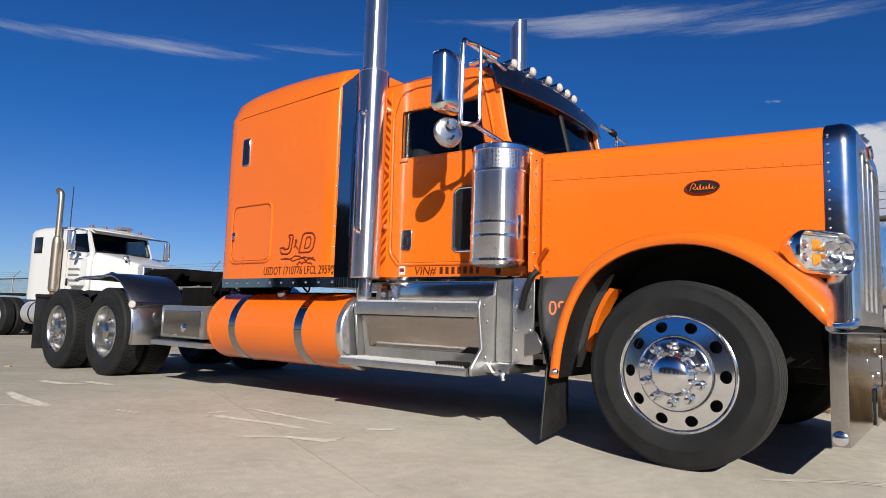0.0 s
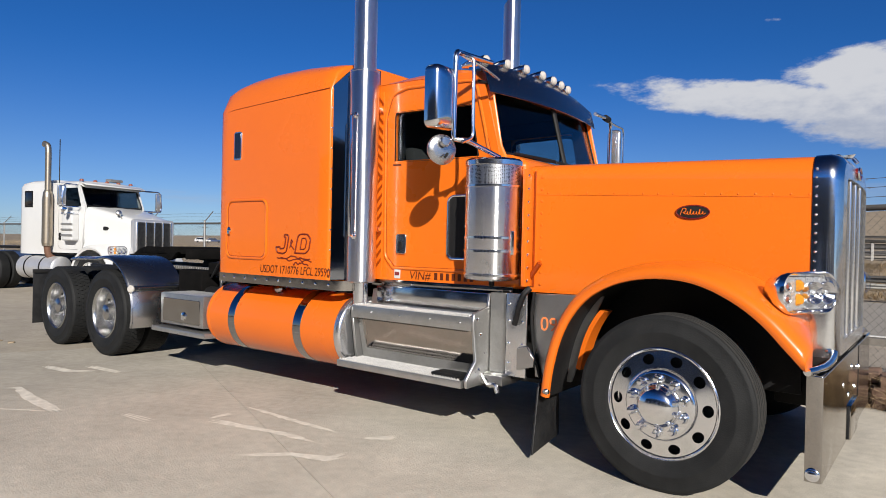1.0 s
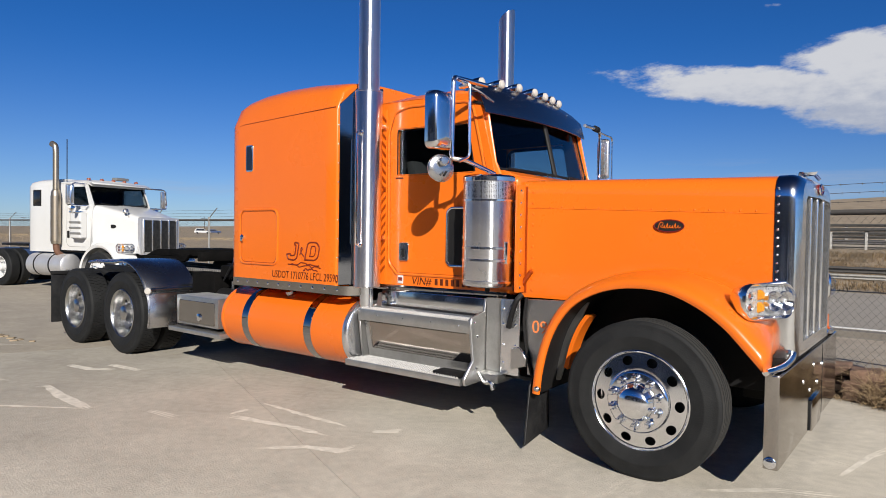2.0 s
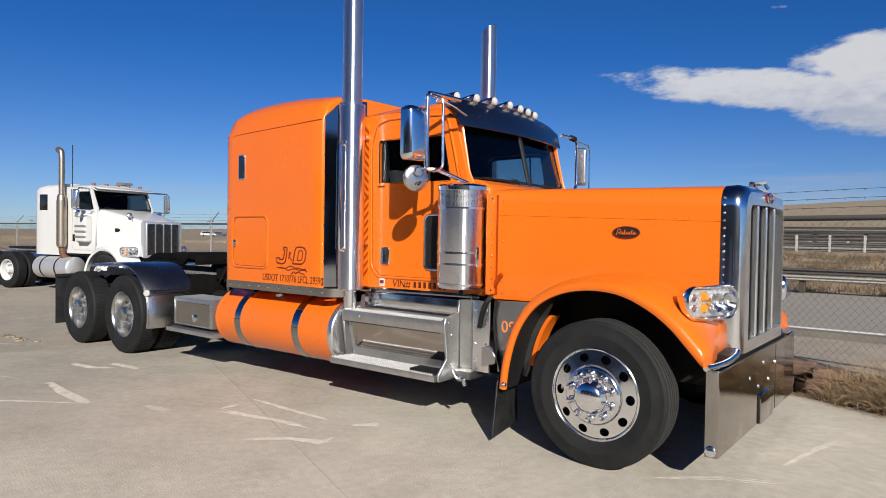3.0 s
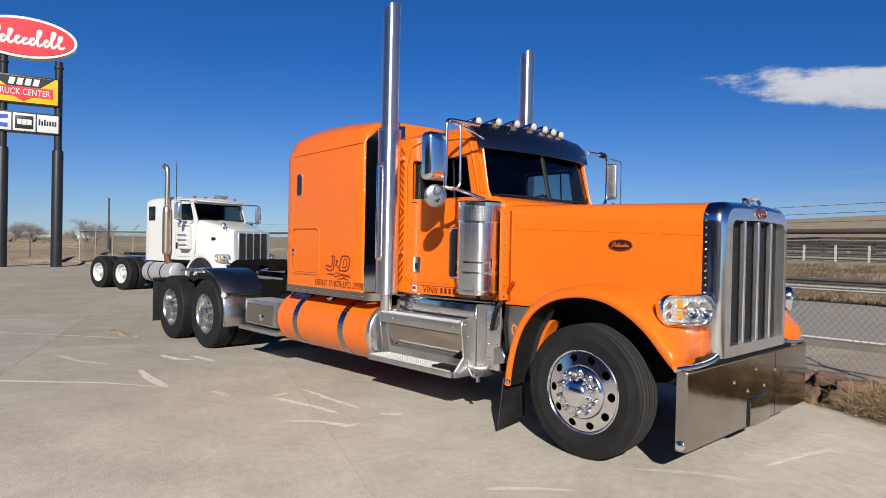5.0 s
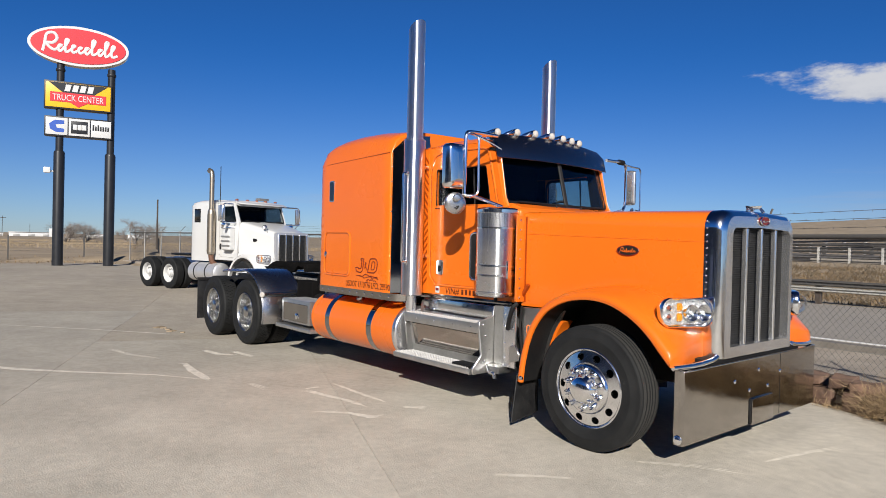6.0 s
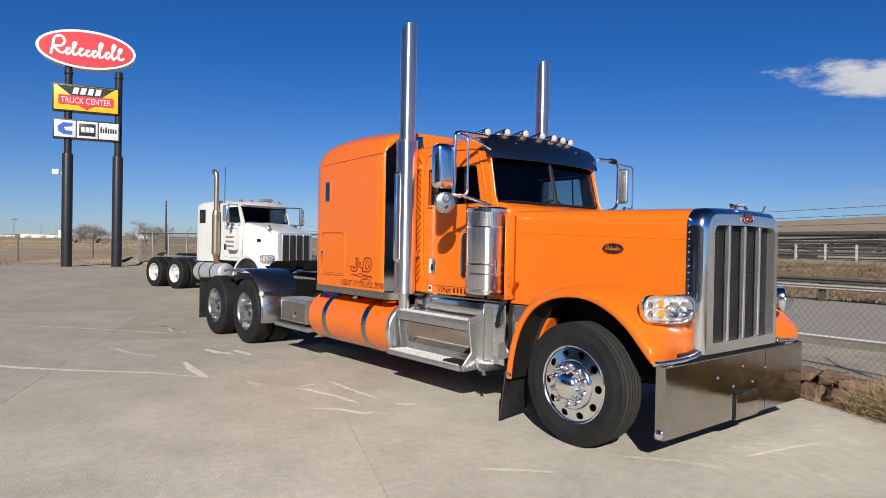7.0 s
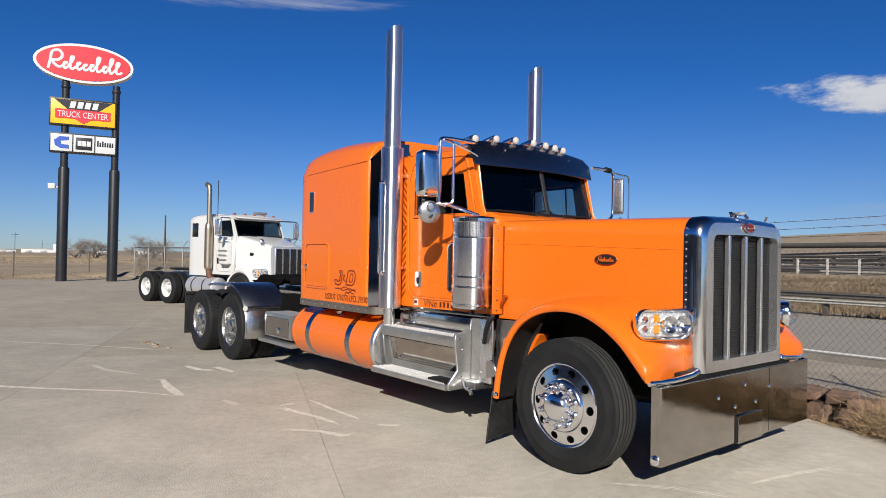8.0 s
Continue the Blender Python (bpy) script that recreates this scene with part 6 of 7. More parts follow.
def build_fence():
    f = thing("chain_link_fence", (0, 0, 0), "galvanised chain-link fence with barbed wire on top", "fence")
    x0, x1 = -40.1, 14.9
    z0, zt = 0.10, 1.83
    part("top_rail", tube([(x0, fence_y(x0), zt), (-10.1, 5.65, zt), (x1, fence_y(x1), zt)], 0.03, 10), RAIL_DARK, f)
    bm = bmesh.new()
    pitch = 0.075
    n = int((x1 - x0) / pitch)
    r = 0.0018
    for i in range(n):
        x = x0 + i * pitch
        for d in (1, -1):
            h = zt - z0
            xa, xb = x, x + d * h * 0.9
            if not x0 <= xb <= x1:
                continue
            a, b = Vector((xa, fence_y(xa), z0)), Vector((xb, fence_y(xb) + 0.004 * d, zt))
            ring = []
            for p in (a, b):
                ring.append([p + Vector((r, 0, 0)), p + Vector((-r * 0.5, r, 0)), p + Vector((-r * 0.5, -r, 0))])
            loft(ring, True, False, bm)
    tagged(part("chain_link", bm, WIRE, f), kind="stuff")
    me = bake("post", lathe([(0.032, -0.3), (0.032, 1.80), (0.036, 1.80), (0.036, 1.86), (0, 1.88)], (0, 0, 0), (0, 0, 1), 10), GALV)
    arm = bake("arm", tube([(0, 0, 1.84), (0, 0.02, 1.86), (0, 0.26, 2.14)], 0.014, 6), RAIL_DARK)
    k = 0
    for i in range(19):
        x = 14.8 - 3.05 * i
        if x < x0:
            break
        for name, m in (("post", me), ("arm", arm)):
            o = new(name, m)
            o.parent = f
            o.matrix_basis = pose(x, fence_y(x), 0.05)
    for j, (dy, z) in enumerate(((0.06, 1.93), (0.14, 2.03), (0.23, 2.125))):
        pts = [(x0 + (x1 - x0) * i / 36, fence_y(x0 + (x1 - x0) * i / 36) + dy, z + (0.012 if i % 2 else -0.006)) for i in range(37)]
        wire = part("barbed_wire", tube(pts, 0.0035, 4, None, 1), RAIL_DARK, f)
        bb = bmesh.new()
        rng = random.Random(j)
        for i in range(300):
            x = x0 + (x1 - x0) * i / 300 + rng.uniform(-0.02, 0.02)
            p = Vector((x, fence_y(x) + dy, z + 0.003))
            rod(p + Vector((-0.004, 0, -0.012)), p + Vector((0.004, 0.004, 0.012)), 0.002, 3, bb)
            rod(p + Vector((0.006, 0, -0.010)), p + Vector((-0.004, 0, 0.010)), 0.002, 3, bb)
        tagged(part("barb", bb, RAIL_DARK, wire), kind="stuff")
    # short run that closes the yard towards the field
    g = thing("field_fence", (-46, 0, 0), "thin wire fence on metal posts along the field", "fence")
    pm = bake("post", box(-0.04, 0.04, -0.04, 0.04, -0.2, 1.5, 0.008, 1), RAIL_DARK)
    for i in range(14):
        o = new("post", pm)
        o.parent = g
        o.matrix_basis = pose(0, 8.6 - 4.3 * i + (0.5 if i % 3 == 0 else 0), 0)
    for z in (0.5, 0.95, 1.4):
        part("wire", rod((0, 9, z), (0, -50, z), 0.006, 4), RAIL_DARK, g)


build_fence()


def rock(seed, sx, sy, sz):
    rng = random.Random(seed)
    bm = bmesh.new()
    bmesh.ops.create_cube(bm, size=1.0)
    bmesh.ops.bevel(bm, geom=bm.edges[:], offset=0.14, segments=2, profile=0.6, affect="EDGES")
    bmesh.ops.subdivide_edges(bm, edges=bm.edges[:], cuts=1)
    for v in bm.verts:
        d = 1 + 0.34 * noise.noise(v.co * 2.6 + Vector((seed * 3.1, 0, 0)))
        v.co = Vector((v.co.x * sx * d, v.co.y * sy * d, v.co.z * sz * d))
    return bm


def build_stones():
    rng = random.Random(11)
    bed = [[(x, edge_y(x) + 0.19, -0.1), (x, edge_y(x) + 0.23, 0.18), (x, edge_y(x) + 0.62, 0.24), (x, edge_y(x) + 0.62, -0.1)] for x in (-2.4, 0, 2, 4, 9.5)]
    tagged(part("mortar_bed", loft(bed), MORTAR), "pinkish mortar bed of the stone border, darkened for gap shade", "mortar", kind="structure")
    for i in range(38):
        x = -2.2 + i * 0.30 + rng.uniform(-0.05, 0.05)
        y = edge_y(x) + 0.19 + rng.uniform(-0.03, 0.04)
        sx, sy, sz = rng.uniform(0.24, 0.36), rng.uniform(0.2, 0.3), rng.uniform(0.18, 0.24)
        o = part("border_stone", rock(i, sx, sy, sz), STONE, None, "", 30)
        o.matrix_basis = pose(x, y, sz * 0.40, rng.uniform(-8, 8), rng.uniform(-8, 8), rng.uniform(-20, 20))
        tagged(o, "rough red-brown stone in a low border", "stone", "border stones along the yard edge")
    for i in range(33):
        x = -1.6 + i * 0.32 + rng.uniform(-0.06, 0.06)
        sx, sy, sz = rng.uniform(0.22, 0.34), rng.uniform(0.2, 0.28), rng.uniform(0.09, 0.14)
        o = part("border_stone", rock(40 + i, sx, sy, sz), STONE, None, "", 30)
        o.matrix_basis = pose(x, edge_y(x) + 0.26, 0.235 + rng.uniform(-0.02, 0.02), rng.uniform(-6, 6), rng.uniform(-6, 6), rng.uniform(-25, 25))
        tagged(o, "rough red-brown stone in a low border", "stone", "border stones along the yard edge")


build_stones()


def blades(count, place, tall, seed, width=0.006, material=None):
    """Bent dry stalks, each of two thin leaning quads."""
    rng = random.Random(seed)
    vs, fs = [], []
    for _ in range(count):
        x, y, z = place(rng)
        h = tall * rng.uniform(0.35, 1.0)
        a = rng.uniform(0, 2 * math.pi)
        lean = rng.uniform(0.1, 0.9) * h
        w = width * rng.uniform(0.6, 1.4)
        px, py = -math.sin(a) * w, math.cos(a) * w
        tx, ty = math.cos(a) * lean, math.sin(a) * lean
        k = len(vs)
        vs += [(x - px, y - py, z), (x + px, y + py, z), (x + tx * 0.35 + px * 0.8, y + ty * 0.35 + py * 0.8, z + h * 0.6), (x + tx * 0.35 - px * 0.8, y + ty * 0.35 - py * 0.8, z + h * 0.6),
               (x + tx, y + ty, z + h * rng.uniform(0.75, 1.0))]
        fs += [(k, k + 1, k + 2, k + 3), (k + 3, k + 2, k + 4)]
    me = bpy.data.meshes.new("dry_grass")
    me.from_pydata(vs, [], fs)
    me.materials.append(material or STRAW)
    return me


def brush(count, place, tall, seed, stems=16, thick=1.0):
    """Tangled dry weeds: clumps of thin bowed stems with side twigs."""
    rng = random.Random(seed)
    vs, fs = [], []

    def stem(p, d, length, w, steps):
        side = d.orthogonal().normalized()
        side.rotate(Matrix.Rotation(rng.uniform(0, 6.28), 3, d))
        k = len(vs)
        for i in range(steps + 1):
            q = side * (w * (1 - 0.75 * i / steps))
            vs.append(tuple(p - q))
            vs.append(tuple(p + q))
            if i:
                a = k + 2 * i
                fs.append((a - 2, a - 1, a + 1, a))
            if length > 0.12 and i and rng.random() < 0.7:
                twigs.append((p.copy(), (d + Vector((rng.gauss(0, 0.7), rng.gauss(0, 0.7), rng.gauss(0.2, 0.4)))).normalized(), length * rng.uniform(0.25, 0.5), w * 0.7))
            d = (d + Vector((rng.gauss(0, 0.22), rng.gauss(0, 0.22), rng.gauss(-0.10, 0.16)))).normalized()
            p = p + d * (length / steps)
    for _ in range(count):
        c = Vector(place(rng))
        size = tall * rng.uniform(0.45, 1.0)
        for _ in range(stems):
            twigs = []
            a = rng.uniform(0, 6.28)
            d = Vector((math.cos(a) * rng.uniform(0.1, 1.0), math.sin(a) * rng.uniform(0.1, 1.0), rng.uniform(0.5, 1.2))).normalized()
            stem(c + Vector((rng.gauss(0, 0.05), rng.gauss(0, 0.05), 0)), d, size * rng.uniform(0.5, 1.15), thick * rng.uniform(0.0016, 0.0034), 4)
            for t in twigs:
                stem(*t, 2)
    me = bpy.data.meshes.new("dry_brush")
    me.from_pydata(vs, [], fs)
    me.materials.append(STRAW)
    return me


def near_brush(rng):
    x = rng.choice((rng.uniform(1.0, 3.4), rng.uniform(1.3, 2.6), rng.uniform(2.4, 9.0)))
    return x, edge_y(x) + 0.02 + abs(rng.gauss(0.0, 0.13)), 0.0


def verge_grass(rng):
    x = rng.uniform(-30, 10)
    return x, fence_y(x) + rng.uniform(0.0, 0.5), 0.08


def median_grass(rng):
    while True:
        cx = rng.uniform(-24, 10)
        y = 16.3 + 14 * rng.random()
        if noise.noise(Vector((cx * 0.35, y * 0.7, 3.0))) + 0.5 * noise.noise(Vector((cx * 1.3, y * 2.0, 9.0))) > rng.uniform(-0.25, 0.35):
            break
    return cx, y + bend(cx), land(cx, y + bend(cx)) - 0.03


tagged(new("dry_brush", brush(640, near_brush, 0.47, 3)), "tangled dry straw-coloured weeds at the yard edge", "weeds", kind="stuff")
def foot_grass(rng):
    x = rng.uniform(0.15, 1.2)
    return x, edge_y(x) + rng.uniform(-0.06, 0.06), 0.0


tagged(new("dry_brush", brush(26, foot_grass, 0.16, 9, 10)), "sparse dry stalks at the foot of the stones", "weeds", kind="stuff")
def field_grass(rng):
    x = rng.uniform(-170, -78)
    y = rng.uniform(-70, 60)
    return x, y, land(x, y) - 0.05


def edge_scrub(rng):
    x = -39.6 - abs(rng.gauss(0, 5.0))
    y = rng.uniform(-30, 14)
    return x, y, land(x, y) - 0.02


def build_earth_mounds():
    """Low heaps of graded soil past the end of the concrete."""
    rng = random.Random(21)
    for x, y, r, h in ((-42.5, 7.2, 2.0, 0.50), (-44.5, 5.0, 1.7, 0.35), (-43.6, 1.6, 1.5, 0.28), (-43.0, -3.0, 1.8, 0.25), (-46.5, 8.6, 2.2, 0.6), (-44.0, -8.0, 1.6, 0.22)):
        rings = []
        for k in range(6):
            q = 1 - k / 5.5
            rings.append([(r * q * (1 + 0.25 * noise.noise(Vector((math.cos(a) * 2, math.sin(a) * 2, k + x)))) * math.cos(a), 1.5 * r * q * math.sin(a), h * (1 - q * q) + 0.10 * noise.noise(Vector((k * 1.3, a * 2, y)))) for a in [2 * math.pi * i / 18 for i in range(18)]])
        o = part("earth_mound", loft(rings), SOIL, None, "", 60)
        o.matrix_basis = pose(x, y, land(x, y) - 0.04)
        tagged(o, "low heap of pale dry soil beside the concrete", "mound", "soil heaps at the end of the yard")


build_earth_mounds()
tagged(new("dry_grass", blades(60000, field_grass, 0.36, 13, 0.014, GOLD_STRAW)), "tall golden dry grass across the field", "grass", kind="stuff")
tagged(new("dry_grass", blades(2600, edge_scrub, 0.22, 17, 0.02, FIELD_STRAW)), "low dry scrub at the end of the concrete", "grass", kind="stuff")
tagged(new("dry_grass", blades(2500, verge_grass, 0.22, 5)), "short dry grass under the fence", "grass", kind="stuff")
tagged(new("dry_grass", blades(46000, median_grass, 0.24, 7, 0.012, FIELD_STRAW)), "dry straw-coloured grass on the far verge", "grass", kind="stuff")


def verge_scrub(rng):
    x = rng.uniform(-16, 8)
    y = rng.uniform(16.4, 31)
    return x, y + bend(x), land(x, y + bend(x)) - 0.02


SCRUB = surface("grey_brown_scrub", (0.20, 0.155, 0.10), 0.9, 0, 0, (0.10, 0.08, 0.058), 3, 0.9, 20, 0, 1, 0.05, True)
far_scrub = brush(900, verge_scrub, 0.42, 23, 12, 3.0)
far_scrub.materials[0] = SCRUB
tagged(new("dry_brush", far_scrub), "low grey-brown scrub on the far verge", "weeds", kind="stuff")


def bare_tree(seed, h, at, label):
    rng = random.Random(seed)
    t = thing("tree", at, label, "tree", "bare trees beyond the yard")
    trunk, twigs = bmesh.new(), bmesh.new()

    def grow(p, d, length, r, depth):
        q = p + d * length
        rod(p, q, r, 6 if depth < 2 else 3, trunk if depth < 3 else twigs, r * 0.7)
        if depth >= 7:
            return
        for _ in range(3 if depth < 5 else 2):
            a = Vector((rng.gauss(0, 1), rng.gauss(0, 1), rng.gauss(0.15, 0.6)))
            nd = (d * 1.0 + a.normalized() * rng.uniform(0.6, 1.05)).normalized()
            grow(p.lerp(q, rng.uniform(0.6, 1.0)), nd, length * rng.uniform(0.62, 0.83), r * 0.60, depth + 1)
    for _ in range(4):
        a = rng.uniform(0, 6.28)
        grow(Vector((0, 0, 0)), Vector((0.6 * math.cos(a), 0.6 * math.sin(a), 1)).normalized(), h * 0.24, h * 0.020, 0)
    part("trunk", trunk, BARK, t)
    tagged(part("crown", twigs, BARK, t), kind="stuff")


def polar(az, dist):
    return 3.4 + dist * math.cos(radians(az)), -5.5 + dist * math.sin(radians(az))


for seed, az, d, h in ((1, 169.9, 150, 7.6), (2, 168.7, 156, 7.6), (3, 164.9, 120, 8.0)):
    bare_tree(seed, h, (*polar(az, d), -0.9), "leafless grey-brown spreading tree in dry grass")


def utility_pole(az, dist, h, arms=True):
    x, y = polar(az, dist)
    p = thing("utility_pole", (x, y, 0), "dark weathered wooden utility pole", "pole", "utility poles in the distance")
    part("pole", lathe([(0.13, -0.5), (0.09, h), (0, h)], (0, 0, 0), (0, 0, 1), 8), POLE_WOOD, p)
    if arms:
        part("crossarm", box(-0.1, 0.1, -1.6, 1.6, h - 1.0, h - 0.8, 0.02), POLE_WOOD, p)


utility_pole(173.9, 380, 9.5)
utility_pole(172.2, 420, 6.5, False)
utility_pole(163.6, 88, 6.1, False)
utility_pole(167.2, 400, 8, True)
utility_pole(160.5, 500, 8, True)
utility_pole(148, 300, 7, True)


def far_building(az, dist, w, h, label, name="warehouse"):
    x, y = polar(az, dist)
    b = thing(name, (x, y, 0), label, "building", "low buildings on the horizon", az - 180)
    part("wall", box(-4, 4, -w / 2, w / 2, -0.5, h, 0.05), WHITE, b)
    part("roof", box(-4.3, 4.3, -w / 2 - 0.3, w / 2 + 0.3, h, h + 0.25, 0.05), GALV, b)
    for i in range(3):
        yy = -w / 2 + w * (i + 0.5) / 3
        part("door", box(3.98, 4.06, yy - 1.2, yy + 1.2, 0, h * 0.6, 0.02), GALV, b)


far_building(172.1, 330, 16, 1.7, "long low white metal building")
far_building(174.6, 340, 9, 1.3, "small white metal shed")
far_building(167.9, 360, 8, 1.5, "small white metal shed")
far_building(164.8, 340, 10, 1.6, "small white metal shed")
far_building(157.0, 420, 22, 2.2, "long low white metal building")



def far_car(az, dist, paint, label, tall=1.45, long=4.6):
    x, y = polar(az, dist)
    c = thing("parked_car", (x, y, land(x, y) + 0.05), label, "car", "vehicles far along the road", az - 90)
    h = tall
    body = [(-long / 2, 0.35), (long / 2, 0.35), (long / 2, 0.75), (long / 2 - 0.2, 0.9), (long * 0.22, 0.98), (long * 0.08, h), (-long * 0.36, h), (-long / 2, 0.95)]
    part("body", prism(body, -0.9, 0.9, 0.06), paint, c)
    part("window", prism([(long * 0.19, 1.0), (long * 0.07, h - 0.08), (-long * 0.34, h - 0.08), (-long * 0.43, 1.0)], -0.91, 0.91, 0.01), DARK_PANE, c)
    for s in (-1, 1):
        for x in (-long * 0.31, long * 0.31):
            part("wheel", lathe([(0, 0), (0.22, 0.01), (0.33, 0.03), (0.33, 0.2), (0, 0.2)], (x, s * 0.92, 0.33), (0, -s, 0), 16), RUBBER, c)


far_car(148.2, 230, WHITE, "white car far beyond the fence", 1.7, 5.0)
far_car(147.3, 236, NAVY, "dark blue car far beyond the fence")

rngd = random.Random(21)
for k in range(9):
    o = part("dirt_clod", rock(90 + k, 0.06 + 0.05 * rngd.random(), 0.05 + 0.04 * rngd.random(), 0.022), SOIL, None, "", 40)
    dx, dy = rngd.gauss(0, 0.22), rngd.gauss(0, 0.1)
    o.matrix_basis = pose(-9.35 + dx, -1.72 + dy, yard_z(-9.35 + dx) + 0.008, 0, 0, rngd.uniform(0, 90))
    tagged(o, "small brown clod of dry dirt on concrete", "dirt", "dirt clods on the yard")

# dirt strip at the yard's far edge
tagged(part("dirt_edge", ribbon([(-40.4, 8), (-40.4, -30)], 3.4, -0.012, 0.25, 3, False), surface("packed_dirt", (0.30, 0.24, 0.18), 0.95, 0, 0, (0.38, 0.34, 0.29), 0.8, 0.9, 20, 0.4, 20)), "packed dirt strip at the yard edge", "dirt", kind="structure")


def build_sign():
    c, d = Vector((-37.0, 2.45, 0)), Vector((0.26, 0.966, 0))
    turn = math.degrees(math.atan2(d.y, d.x))
    c.z = yard_z(-30)
    s = thing("roadside_sign", tuple(c), "tall double-pole roadside sign with oval and two box panels", "sign", "", turn)
    # local x runs along the panels, -y faces the yard
    for x in (-1.23, 1.23):
        p = part("pole", lathe([(0.27, -0.1), (0.27, 6.1), (0.24, 6.2), (0.19, 6.22), (0.19, 10.9), (0, 10.9)], (x, 0, 0), (0, 0, 1), 20), SIGN_POLE, s, "dark painted steel pole")
        part("collar", lathe([(0.21, 0), (0.23, 0.04), (0.23, 0.12), (0.21, 0.16)], (x, 0, 10.5), (0, 0, 1), 20), SIGN_POLE, p)

    def oval(rx, rz, y0, y1, z):
        return loft([[(-0.35 + rx * math.cos(2 * math.pi * i / 48), y, z + rz * math.sin(2 * math.pi * i / 48)) for i in range(48)] for y in (y0, y1)])
    o = part("oval_panel", oval(2.42, 1.06, -0.28, 0.28, 11.9), WHITE, s, "white-rimmed red oval panel with a plain white stroke")
    part("oval_face", oval(2.27, 0.92, -0.31, -0.27, 11.9), SIGN_RED, o)
    # script drawn as a plain flowing stroke
    tall = (0.30, 0.62, 0.34, 0.28, 0.30, 0.72, 0.30, 0.72, 0.56)
    wave = [(-1.86, 11.52), (-1.76, 11.95), (-1.66, 12.45), (-1.30, 12.55), (-1.14, 12.28), (-1.34, 12.02), (-1.66, 11.98), (-1.48, 11.74), (-1.24, 11.66)]
    for k, h in enumerate(tall):
        x = -1.16 + 0.345 * k
        wave += [(x + 0.16, 11.72 + 0.45 * h), (x + 0.26, 11.64 + h), (x + 0.12, 11.62 + h), (x + 0.10, 11.70), (x + 0.22, 11.62)]
    wave += [(2.02, 11.72)]
    st = tube(smooth_line([(-0.35 + x * 0.92, -0.32, z - 0.08) for x, z in wave], 4), 0.072, 6, None, 1)
    for v in st.verts:
        v.co.y = -0.315 + (v.co.y + 0.32) * 0.2
    part("script_stroke", st, WHITE, o)
    b = part("box_panel", box(-1.97, 1.28, -0.25, 0.25, 8.46, 9.95, 0.03), SIGN_POLE, s, "yellow panel with a black chevron and a red band")
    part("yellow_face", box(-1.89, 1.20, -0.265, -0.245, 8.54, 9.87, 0.004), SIGN_YELLOW, b)
    part("black_chevron", prism([(-1.75, 9.86), (1.06, 9.86), (0.35, 9.3), (-0.34, 8.72), (-1.05, 9.3)], -0.275, -0.262), SIGN_POLE, b)
    part("red_band", prism([(-1.68, 9.34), (0.98, 9.34), (0.98, 8.84), (-1.68, 8.84)], -0.285, -0.272), SIGN_RED, b)
    part("red_point", prism([(-0.75, 8.84), (0.07, 8.84), (-0.34, 8.6)], -0.285, -0.272), SIGN_RED, b)
    writing("sign_lettering", "TRUCK CENTER", 0.46, pose(-1.56, -0.288, 8.92, 90, 0, 0), WHITE, b, 0.004, 2.42)
    for i in range(4):
        x = -1.02 + i * 0.36
        part("logo_bar", prism([(x, 9.42), (x + 0.26, 9.42), (x + 0.34, 9.78), (x + 0.08, 9.78)], -0.292, -0.276), WHITE, b)
    w = part("brand_panel", box(-1.93, 1.32, -0.25, 0.25, 6.98, 8.05, 0.03), SIGN_POLE, s, "white panel of three plain-marked cells")
    for x0, x1 in ((-1.86, -0.84), (-0.78, 0.22), (0.28, 1.25)):
        part("white_cell", box(x0, x1, -0.268, -0.245, 7.06, 7.97, 0.004), WHITE, w)
    part("blue_mark", prism([(-1.66, 7.35), (-1.4, 7.2), (-1.0, 7.2), (-1.0, 7.4), (-1.35, 7.42), (-1.4, 7.6), (-1.0, 7.66), (-1.0, 7.84), (-1.45, 7.84), (-1.7, 7.62)], -0.28, -0.262), SIGN_BLUE, w)
    part("black_mark", box(-0.68, 0.12, -0.282, -0.262, 7.18, 7.85, 0.003), SIGN_POLE, w)
    for x in (-0.58, -0.36, -0.14):
        part("white_mark", box(x, x + 0.19, -0.292, -0.278, 7.38, 7.66, 0.003), WHITE, w)
    for i in range(7):
        part("grey_mark", box(0.35 + i * 0.12, 0.43 + i * 0.12, -0.282, -0.262, 7.42, 7.66 + (0.08 if i in (0, 2) else 0), 0.003), SIGN_POLE, w)
    part("camera_box", box(-1.95, -1.62, -0.15, 0.1, 5.0, 5.3, 0.03), WHITE, s)
    part("camera_arm", rod((-1.62, 0, 5.1), (-1.4, 0, 5.1), 0.04, 8), WHITE, s)
    part("meter_box", box(-1.62, -1.48, -0.12, 0.1, 1.55, 2.0, 0.02), WHITE, s)


SIGN_POLE = surface("dark_sign_paint", (0.014, 0.015, 0.018), 0.45, 0, 0.2, (0.024, 0.025, 0.028), 3, 0.6)
SIGN_RED = surface("sign_red", (0.62, 0.035, 0.045), 0.4, 0, 0.3)
SIGN_YELLOW = surface("sign_yellow", (0.80, 0.46, 0.02), 0.4, 0, 0.3)
SIGN_BLUE = surface("sign_blue", (0.04, 0.10, 0.42), 0.4, 0, 0.3)
build_sign()


